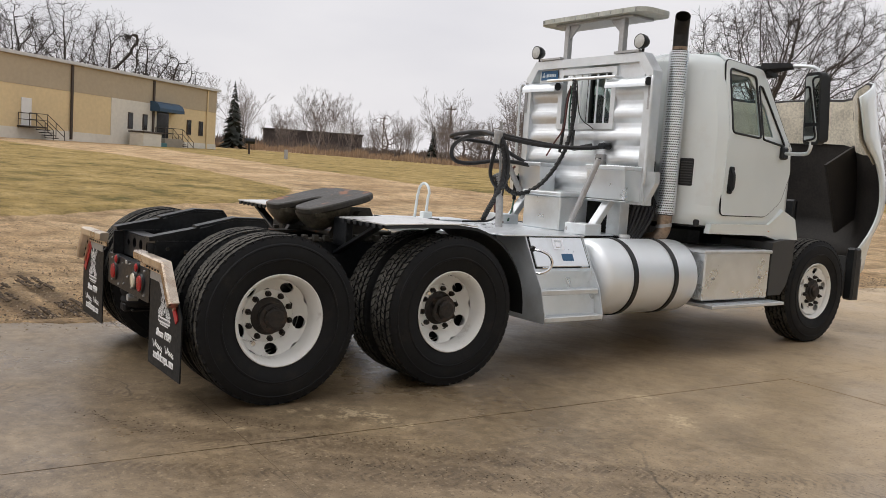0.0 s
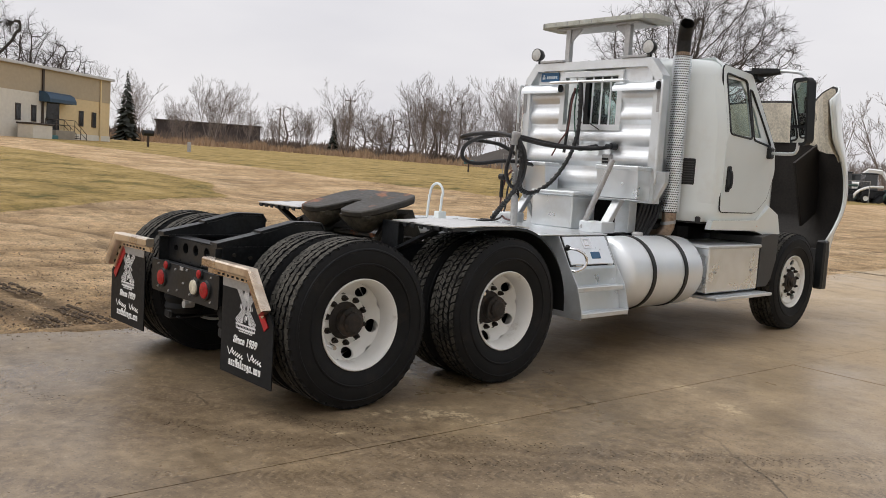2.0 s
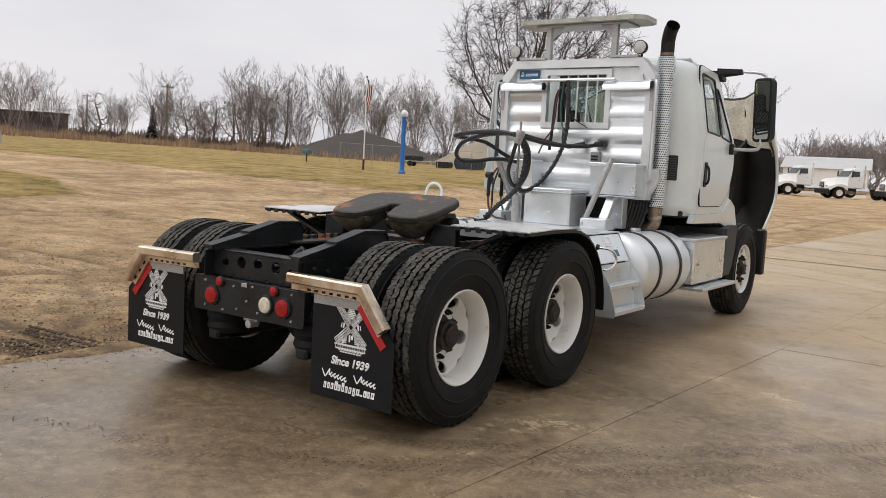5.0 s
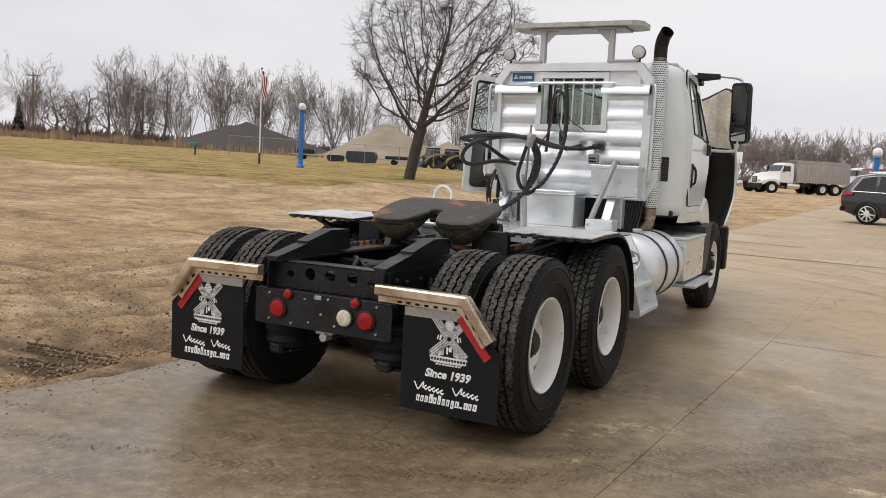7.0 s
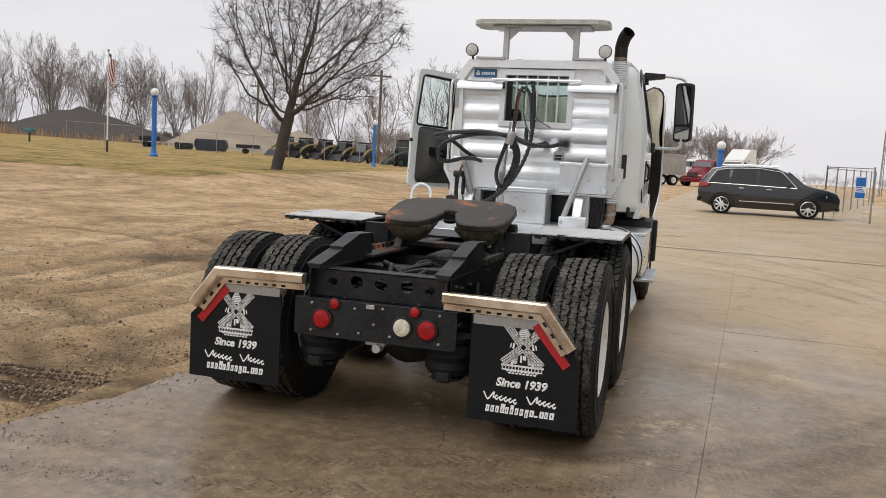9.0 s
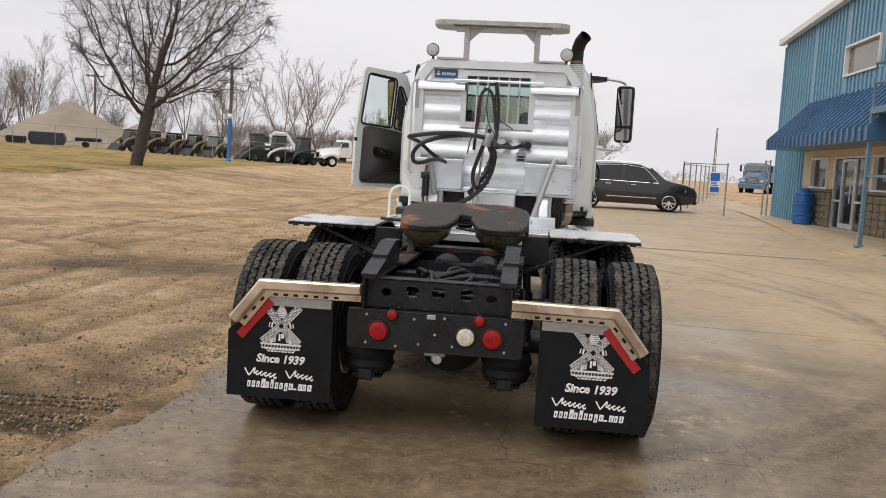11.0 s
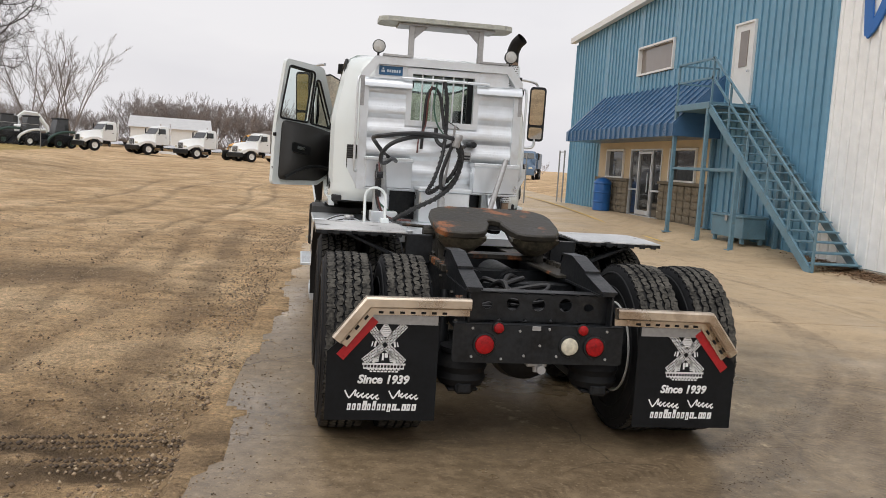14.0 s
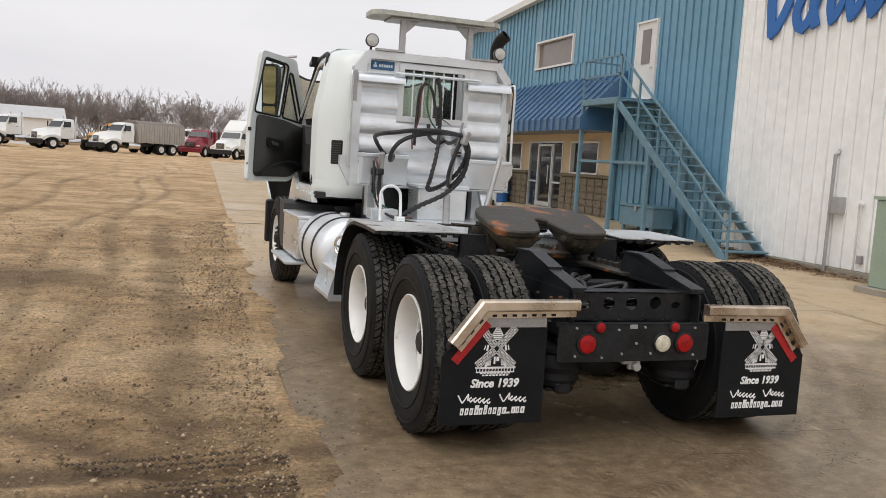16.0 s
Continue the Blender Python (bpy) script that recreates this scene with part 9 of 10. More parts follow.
# ---------------------------------------------------------------- poles, flag, lamp posts, boxes
POLE = mat("weathered_pole_wood", (0.16, 0.13, 0.105), 0.9, var=0.2, scale=2)
LAMP_BLUE = mat("bright_blue_post_paint", (0.025, 0.17, 0.52), 0.4, var=0.08)
GLOBE = mat("white_globe", (0.78, 0.78, 0.80), 0.3, var=0.03)
for x, y, h, z in ((-144.5, 105.5, 12.3, 3.4), (-214, 131, 11.5, 5.3), (-120, 110, 10.5, 3.0), (-62, 108, 10, 2.0), (-34, 86, 10.5, 1.2)):
    pole = thing("utility_pole", "weathered wooden utility pole with cross arm", "pole", Matrix.Translation((x, y, z)) @ Matrix.Rotation(0.7, 4, "Z"))
    bm = bmesh.new()
    bm_cyl(bm, (0, 0, -1.5), (0, 0, h), 0.2, 0.15, 10)
    part("post", bm, POLE, pole)
    bm = bmesh.new()
    bm_box(bm, (-1.2, -0.08, h - 0.75), (1.2, 0.08, h - 0.55), 0.01)
    part("cross_arm", bm, POLE, pole, smooth=0)
    for k in (-1.1, -0.4, 0.4, 1.1):
        bm = bmesh.new()
        bm_cyl(bm, (k, 0, h - 0.55), (k, 0, h - 0.35), 0.06, 0.05, 6)
        part("insulator", bm, GALV, pole)

flag = thing("flag_pole", "white flagpole with a hanging striped flag on turf", "flagpole", Matrix.Translation((-33.35, 38.55, ground_z(-33.35, 38.55))))
bm = bmesh.new()
bm_cyl(bm, (0, 0, 0.7), (0, 0, 6.1), 0.05, 0.03, 10)
part("pole", bm, TRIM_WHITE, flag)
bm = bmesh.new()
bm_cyl(bm, (0, 0, -0.1), (0, 0, 0.72), 0.075, 0.07, 10)
bm_lathe(bm, [(0, 0.07), (0.05, 0.05), (0.07, 0), (0.05, -0.05), (0, -0.07)], Matrix.Translation((0, 0, 6.14)), 10)
part("socket", bm, BROWN_PIPE, flag)
FLAG_RED = mat("flag_red", (0.30, 0.03, 0.04), 0.8)
FLAG_BLUE = mat("flag_navy", (0.02, 0.03, 0.10), 0.8)
for k in range(13):
    bm = bmesh.new()
    rows_ = []
    for j in range(10):
        f = j / 9
        u0, u1 = k / 13 * 0.9, (k + 1) / 13 * 0.9
        rows_.append([(0.04 + u * 0.42 + 0.10 * math.sin(f * 6 + u * 5) * f, 0.14 * math.sin(u * 9 + f * 3), 6.0 - f * 1.65 - u * 0.55) for u in (u0, u1)])
    bm_loft(bm, rows_, False, False)
    part("stripe", bm, FLAG_RED if k % 2 == 0 else TRIM_WHITE, flag)
bm = bmesh.new()
rows_ = []
for j in range(5):
    f = j / 9
    rows_.append([(0.04 + u * 0.42 + 0.10 * math.sin(f * 6 + u * 5) * f, 0.14 * math.sin(u * 9 + f * 3) - 0.012, 6.0 - f * 1.65 - u * 0.55) for u in (0.0, 0.15, 0.3, 0.48)])
bm_loft(bm, rows_, False, False)
part("canton", bm, FLAG_BLUE, flag)


def lamp_post(x, y, h):
    lp = thing("lamp_post", "bright blue lamp post with a white globe", "lamp post", Matrix.Translation((x, y, ground_z(x, y))), "blue lamp posts")
    bm = bmesh.new()
    bm_lathe(bm, [(0.0, -0.1), (0.24, -0.1), (0.24, 0.12), (0.17, 0.2), (0.15, 0.45), (0.12, 0.55)], Matrix(), 16)
    part("base", bm, LAMP_BLUE, lp)
    bm = bmesh.new()
    bm_cyl(bm, (0, 0, 0.5), (0, 0, h - 0.5), 0.13, 0.12, 12)
    part("shaft", bm, LAMP_BLUE, lp)
    for k in range(8):
        a = k * math.pi / 4
        bm = bmesh.new()
        bm_cyl(bm, (0.125 * math.cos(a), 0.125 * math.sin(a), 0.5), (0.115 * math.cos(a), 0.115 * math.sin(a), h - 0.5), 0.02, 0.02, 5)
        part("flute", bm, LAMP_BLUE, lp)
    bm = bmesh.new()
    bm_lathe(bm, [(0.12, h - 0.5), (0.2, h - 0.42), (0.16, h - 0.36), (0.0, h - 0.36)], Matrix(), 14)
    part("collar", bm, LAMP_BLUE, lp)
    bm = bmesh.new()
    bmesh.ops.create_icosphere(bm, subdivisions=3, radius=0.23, matrix=Matrix.Translation((0, 0, h - 0.18)))
    part("globe", bm, GLOBE, lp)
    return lp


lamp_post(-29.4, 37.7, 3.95)
lamp_post(-26.0, 64.5, 4.0)
lamp_post(2.6, 40.0, 3.0)
mb = thing("mailbox", "dark roadside mailbox on a post", "mailbox", Matrix.Translation((-68.4, 28.1, ground_z(-68.4, 28.1))))
bm = bmesh.new()
bm_box(bm, (-0.08, -0.08, -0.1), (0.08, 0.08, 1.0), 0.01)
part("post", bm, BROWN_PIPE, mb, smooth=0)
bm = bmesh.new()
bm_lathe(bm, [(0, -0.45), (0.26, -0.45), (0.26, 0.45), (0, 0.45)], Matrix.Translation((0, 0, 1.2)) @ X90, 14)
part("box", bm, BLACK_PLASTIC, mb)
sp = part("marker_post", bm_box(bmesh.new(), (-0.12, -0.12, -0.1), (0.12, 0.12, 0.75), 0.03), GALV, None)
sp.matrix_world = Matrix.Translation((-57.9, 26.9, ground_z(-57.9, 26.9)))
tagged(sp, "short grey utility marker post on turf", "post")
bh = thing("grill_box", "small blue box on a post in the turf", "box", Matrix.Translation((-48.4, 48.5, ground_z(-48.4, 48.5))))
part("post", bm_cyl(bmesh.new(), (0, 0, -0.1), (0, 0, 0.7), 0.07, 0.07, 8), BROWN_PIPE, bh)
part("body", bm_box(bmesh.new(), (-0.4, -0.25, 0.7), (0.4, 0.25, 1.05), 0.05), TEAL, bh)

# gravel heap
HEAP = mat("heap_gravel", (0.30, 0.25, 0.185), 0.95, var=0.2, scale=0.3, bump=0.05, bump_scale=3)
for cx, cy, h, r0 in ((-62, 102, 5.6, 11.5), (-54, 106, 3.6, 9.0), (-86, 99, 4.6, 16)):
    vs, fs = [], []
    nr, na = 10, 40
    for i in range(nr + 1):
        for k in range(na):
            a = 2 * math.pi * k / na
            f = i / nr
            rr = r0 * f * (1 + 0.15 * noise.noise(Vector((math.cos(a) * 2, math.sin(a) * 2, cx))))
            z = h * (1 - f) * (1 + 0.12 * noise.noise(Vector((rr * 0.5 * math.cos(a), rr * 0.5 * math.sin(a), cy)))) - 0.5 * f
            vs.append((cx + rr * math.cos(a), cy + rr * math.sin(a), ground_z(cx, cy) + z))
    for i in range(nr):
        for k in range(na):
            j = (k + 1) % na
            fs.append((i * na + k, i * na + j, (i + 1) * na + j, (i + 1) * na + k))
    me_ = bpy.data.meshes.new("gravel_mound")
    me_.from_pydata(vs, [], fs)
    me_.polygons.foreach_set("use_smooth", [True] * len(fs))
    me_.materials.append(HEAP if h != 4.6 else BARK)
    tagged(new("gravel_mound", me_), "broad heap of tan gravel beyond the fence" if h != 4.6 else "dark overgrown earth heap below the woods", "gravel mound")


# ---------------------------------------------------------------- parked trucks and machines in the far yard
TBLUE = mat("parked_truck_grey_blue", (0.10, 0.16, 0.24), 0.4, var=0.1)
TW = mat("parked_truck_white", (0.76, 0.77, 0.75), 0.35, var=0.05, coat=0.3)
TRED = mat("parked_truck_red", (0.20, 0.02, 0.03), 0.4, var=0.1)
TYEL = mat("parked_truck_yellow", (0.62, 0.30, 0.03), 0.45, var=0.1)
GRAIN = mat("ribbed_grain_body_metal", (0.42, 0.40, 0.37), 0.45, 0.4, var=0.1)
GRILLE = mat("dark_grille", (0.05, 0.05, 0.055), 0.4, 0.5, var=0.3, scale=20)
GREEN = mat("dark_green_machine", (0.030, 0.065, 0.055), 0.45, var=0.2)
MYEL = mat("machine_yellow", (0.24, 0.18, 0.075), 0.5, var=0.2)


def simple_wheel(parent, x, y, r, w, rim):
    bm = bmesh.new()
    M = Matrix.Translation((x, y, r)) @ Matrix.Rotation(radians(90), 4, "Y")
    bm_lathe(bm, [(r * 0.56, -w / 2), (r * 0.9, -w / 2), (r, -w * 0.38), (r, w * 0.38), (r * 0.9, w / 2), (r * 0.56, w / 2)], M, 24, True)
    wh = part("wheel", bm, RUBBER, parent)
    bm = bmesh.new()
    s = 1 if x > 0 else -1
    bm_lathe(bm, [(r * 0.58, s * w * 0.5), (r * 0.5, s * w * 0.42), (r * 0.42, s * w * 0.2), (r * 0.18, s * w * 0.28), (r * 0.12, s * w * 0.5), (0, s * w * 0.5)], M, 20)
    part("rim", bm, rim, wh)
    return wh


def parked_truck(x, y, heading, paint, body, label, wheelbase=5.2):
    """A bonneted truck, nose along its local +y, standing on its front and rear axles."""
    z = ground_z(x, y)
    a = math.atan2(-heading[0], heading[1])
    tr = thing("parked_truck", label, "truck", Matrix.Translation((x, y, z)) @ Matrix.Rotation(a, 4, "Z"), "trucks in the far yard")
    # hood with fenders
    bm = bmesh.new()
    rows_ = []
    for yy, wt, zt, ww, zf in ((-0.75, 0.85, 1.95, 1.10, 1.15), (-0.2, 0.78, 1.86, 1.2, 1.30), (0.35, 0.72, 1.78, 1.2, 1.25), (0.85, 0.66, 1.66, 1.15, 1.1), (1.1, 0.58, 1.45, 1.05, 0.95)):
        rows_.append([(s * q, yy, zz) for s, q, zz in ((-1, ww, 0.75 if abs(yy) > 0.5 else 1.08), (-1, ww, zf), (-1, wt + 0.12, zf + 0.15), (-1, wt * 0.8, zt), (1, wt * 0.8, zt), (1, wt + 0.12, zf + 0.15), (1, ww, zf), (1, ww, 0.75 if abs(yy) > 0.5 else 1.08))])
    bm_loft(bm, rows_)
    part("hood", bm, paint, tr, smooth=40)
    bm = bmesh.new()
    bm_box(bm, (-0.42, 1.06, 0.92), (0.42, 1.14, 1.45), 0.03)
    gr = part("grille", bm, GRILLE, tr, "dark grille")
    bm = bmesh.new()
    for k in range(7):
        bm_box(bm, (-0.38, 1.14, 0.97 + 0.066 * k), (0.38, 1.15, 0.99 + 0.066 * k))
    part("grille_bar", bm, CHROME, gr, smooth=0)
    for s in (1, -1):
        bm = bmesh.new()
        bm_box(bm, (s * 0.78 - 0.2, 0.95, 1.0), (s * 0.78 + 0.2, 1.12, 1.18), 0.05)
        part("headlight", bm, CLEAR_LENS, tr)
    bm = bmesh.new()
    bm_box(bm, (-1.18, 0.95, 0.42), (1.18, 1.2, 0.86), 0.05)
    part("bumper", bm, BLACK_PLASTIC if paint is TW else paint, tr)
    # cab
    bm = bmesh.new()
    rows_ = []
    for zz, w, yf, yb in ((1.0, 1.08, -0.72, -2.05), (1.95, 1.08, -0.75, -2.08), (2.55, 0.98, -1.15, -2.08), (2.70, 0.92, -1.28, -2.02), (2.76, 0.6, -1.45, -1.85)):
        rows_.append([(-w, yb, zz), (w, yb, zz), (w, yf, zz), (-w, yf, zz)])
    bm_loft(bm, rows_)
    cb = part("cab", bm, paint, tr, smooth=25)
    bm = bmesh.new()
    q = [(-0.95, -0.752, 2.0), (0.95, -0.752, 2.0), (0.88, -1.10, 2.52), (-0.88, -1.10, 2.52)]
    d_ = Vector((0, 0.02, 0.012))
    bm_loft(bm, [[Vector(p) for p in q], [Vector(p) + d_ for p in q]])
    part("windscreen", bm, TINTED, cb, "dark windscreen", smooth=0)
    for s in (1, -1):
        bm = bmesh.new()
        bm_loft(bm, [[(s * 1.05, yy, zz) for yy, zz in ((-0.92, 2.0), (-1.2, 2.48), (-1.72, 2.48), (-1.72, 2.0))], [(s * (1.085 - 0.012 if zz > 2.2 else 1.09), yy, zz) for yy, zz in ((-0.92, 2.0), (-1.2, 2.48), (-1.72, 2.48), (-1.72, 2.0))]])
        part("side_window", bm, TINTED, cb, smooth=0)
        bm = bmesh.new()
        bm_box(bm, (s * 1.09 - 0.01, -1.80, 1.66), (s * 1.09 + 0.01, -1.66, 1.70), 0.004)
        part("door_handle", bm, BLACK_PLASTIC, cb)
        bm = bmesh.new()
        bm_box(bm, (s * 1.33 - 0.09, -0.98, 1.95), (s * 1.33 + 0.09, -0.90, 2.5), 0.03)
        bm_tube(bm, [(s * 1.0, -0.95, 2.58), (s * 1.33, -0.94, 2.55), (s * 1.33, -0.94, 1.9), (s * 1.06, -0.92, 1.88)], 0.02, 6)
        part("mirror", bm, BLACK_PLASTIC, cb)
        bm = bmesh.new()
        bm_cyl(bm, (s * 0.85, -1.5, 0.72), (s * 0.85, -2.7, 0.72), 0.3, 0.3, 20)
        part("tank", bm, CHROME, tr)
        simple_wheel(tr, s * 1.02, 0.0, 0.52, 0.28, TRIM_WHITE)
        for k in (0, 1.3):
            simple_wheel(tr, s * 0.95, -wheelbase + 0.65 - k, 0.52, 0.55, TRIM_WHITE)
    bm = bmesh.new()
    for s in (1, -1):
        bm_box(bm, (s * 0.42 - 0.04, -wheelbase - 1.5, 0.68), (s * 0.42 + 0.04, 0.9, 0.95))
    bm_box(bm, (-0.4, -wheelbase - 0.2, 0.7), (0.4, -wheelbase + 0.2, 0.92))
    part("frame", bm, BLACK, tr, smooth=0)
    if body == "dump":
        bm = bmesh.new()
        L0, L1 = -2.35, -wheelbase - 1.9
        bm_loft(bm, [[(s * w, yy, zz) for s, w, zz in ((-1, 1.22, 1.05), (1, 1.22, 1.05), (1, 1.25, 2.75), (-1, 1.25, 2.75))] for yy in (L0, L1)])
        bd_ = part("grain_body", bm, GRAIN, tr, "ribbed metal grain body", smooth=0)
        for s in (1, -1):
            k = L0 - 0.1
            bm = bmesh.new()
            while k > L1:
                bm_box(bm, (s * 1.25 - 0.03, k - 0.03, 1.08), (s * 1.25 + 0.03, k + 0.03, 2.72))
                k -= 0.28
            part("side_ribs", bm, GRAIN, bd_, smooth=0)
        bm = bmesh.new()
        bm_loft(bm, [[(-1.27, yy, 2.74), (1.27, yy, 2.74), (0.8, yy, 2.98), (0, yy, 3.05), (-0.8, yy, 2.98)] for yy in (L0 + 0.05, L1)])
        part("tarp", bm, BARK_FAR, bd_, "grey roll tarp", smooth=30)
    elif body == "sleeper":
        bm = bmesh.new()
        bm_loft(bm, [[(-1.05, -2.1, zz) if k == 0 else p for k, p in enumerate([(-1.05, -2.1, zz), (1.05, -2.1, zz), (1.05, -3.3, zz), (-1.05, -3.3, zz)])] for zz in (1.0, 2.75)])
        part("sleeper_box", bm, paint, tr, smooth=0)
        bm = bmesh.new()
        bm_loft(bm, [[(-w, yb, zz), (w, yb, zz), (w, yf, zz), (-w, yf, zz)] for zz, w, yf, yb in ((2.7, 1.0, -1.2, -3.3), (3.2, 1.0, -1.75, -3.3), (3.75, 0.95, -2.35, -3.3))])
        part("roof_fairing", bm, paint, tr, "tall white roof fairing", smooth=20)
    elif body == "box":
        bm = bmesh.new()
        bm_box(bm, (-1.2, -wheelbase - 1.8, 1.05), (1.2, -2.4, 2.6), 0.03)
        part("box_body", bm, paint, tr)
    else:
        bm = bmesh.new()
        bm_box(bm, (-0.45, -wheelbase - 0.4, 0.98), (0.45, -wheelbase + 0.5, 1.12), 0.04)
        part("fifth_wheel", bm, GREASE, tr)
        for s in (1, -1):
            bm = bmesh.new()
            bm_cyl(bm, (s * 0.95, -2.25, 0.9), (s * 0.95, -2.25, 3.0), 0.07, 0.07, 10)
            part("stack", bm, CHROME, tr)
    return tr


HD = (-0.80, -0.60)
parked_truck(-20.6, 77.5, HD, TW, "none", "white bonneted truck parked in the far yard")
parked_truck(-16.0, 78.2, HD, TW, "none", "white bonneted truck with a bare chassis")
parked_truck(-11.6, 78.0, HD, TW, "none", "white bonneted truck beside a yellow body")
parked_truck(-6.5, 76.5, HD, TW, "dump", "white truck with a silver ribbed grain body", 5.6)
parked_truck(-0.4, 86.0, HD, TW, "none", "white truck parked behind the grain truck")
parked_truck(1.4, 84.0, (-0.45, -0.9), TRED, "box", "dark red and white box truck")
parked_truck(3.9, 77.0, (-0.55, -0.84), TW, "sleeper", "white truck with a tall roof fairing")
parked_truck(-7.5, 84.5, HD, TYEL, "box", "yellow box-bodied truck between white trucks")

# long white shed behind the trucks
ws = thing("white_shed", "long white metal shed behind the trucks", "building", Matrix.Translation((-20.6, 96.6, 0.7)) @ Matrix.Rotation(radians(8), 4, "Z"))
part("wall", bm_box(bmesh.new(), (0, 0, -0.5), (8.7, 9, 3.0)), TW, ws, smooth=0)
bm = bmesh.new()
bm_loft(bm, [[(x, -0.3, 3.0), (x, 9.3, 3.0), (x, 4.5, 4.4)] for x in (-0.3, 9.0)])
part("roof", bm, ROOF_MET, ws, "pale ribbed roof", smooth=0)


def skid_steer(x, y, turn, paint, tall=1.0):
    m_ = thing("skid_steer", "tan and black skid steer loader in a row", "loader", Matrix.Translation((x, y, ground_z(x, y))) @ Matrix.Rotation(turn, 4, "Z"), "loaders in a row")
    part("body", bm_box(bmesh.new(), (-0.8, -1.2, 0.35), (0.8, 0.9, 1.2), 0.1), BLACK, m_)
    bm = bmesh.new()
    bm_loft(bm, [[(-0.6, -0.6, 1.1), (0.6, -0.6, 1.1), (0.6, 0.8, 1.1), (-0.6, 0.8, 1.1)], [(-0.55, -0.5, 2.1 * tall), (0.55, -0.5, 2.1 * tall), (0.55, 0.5, 2.1 * tall), (-0.55, 0.5, 2.1 * tall)]])
    part("cab", bm, TINTED, m_, "dark cab", smooth=0)
    for s in (1, -1):
        bm = bmesh.new()
        bm_tube(bm, spline([(s * 0.85, -1.0, 1.5), (s * 0.85, 0.2, 1.45), (s * 0.85, 1.2, 1.0), (s * 0.8, 1.6, 0.4)], 5), 0.13, 6)
        part("lift_arm", bm, paint, m_, "tan lift arm")
        for yy in (-0.7, 0.5):
            simple_wheel(m_, s * 0.85, yy, 0.42, 0.3, paint)
    bm = bmesh.new()
    bm_loft(bm, [[(x_, 1.5, 0.15), (x_, 2.2, 0.1), (x_, 2.1, 0.2), (x_, 1.6, 0.75)] for x_ in (-0.95, 0.95)])
    part("bucket", bm, BLACK, m_, smooth=0)
    bm = bmesh.new()
    bm_box(bm, (-0.62, -0.6, 2.1 * tall), (0.62, 0.6, 2.2 * tall), 0.04)
    part("roof", bm, BLACK, m_)


for k in range(5):
    az = -26.6 + 1.28 * k
    x, y = polar(az, 92, 0.52, -5.9)
    skid_steer(x, y, radians(150 + 6 * k), MYEL)
for k, az in enumerate((-16.8, -15.2, -18.2)):
    x, y = polar(az, 88, -0.5, -5.9)
    skid_steer(x, y, radians(130), (TW, GREEN, GREEN)[k], 1.25)
# excavator with a folded white boom
ex = thing("excavator", "white and dark excavator with a folded boom", "excavator", Matrix.Translation((*polar(-17.4, 93, -0.5, -5.9), 0.9)) @ Matrix.Rotation(radians(20), 4, "Z"))
part("tracks", bm_box(bmesh.new(), (-1.2, -1.6, -0.2), (1.2, 1.6, 0.6), 0.2), BLACK, ex)
part("house", bm_box(bmesh.new(), (-1.1, -1.3, 0.7), (1.1, 1.2, 2.0), 0.15), TW, ex)
part("cab", bm_box(bmesh.new(), (-1.1, 0.0, 1.6), (-0.1, 1.3, 2.8), 0.08), TINTED, ex)
bm = bmesh.new()
bm_tube(bm, [(0.2, 0.8, 1.4), (-0.2, 1.0, 2.6), (0.5, 1.1, 3.2), (1.7, 1.2, 3.1)], 0.24, 4)
part("boom", bm, TW, ex, "white boom")
bm = bmesh.new()
bm_tube(bm, [(1.7, 1.2, 3.1), (2.5, 1.2, 2.0), (2.8, 1.2, 0.9)], 0.19, 4)
part("stick", bm, TW, ex)
part("bucket", bm_box(bmesh.new(), (2.5, 0.7, 0.0), (3.3, 1.7, 0.9), 0.15), BLACK, ex)
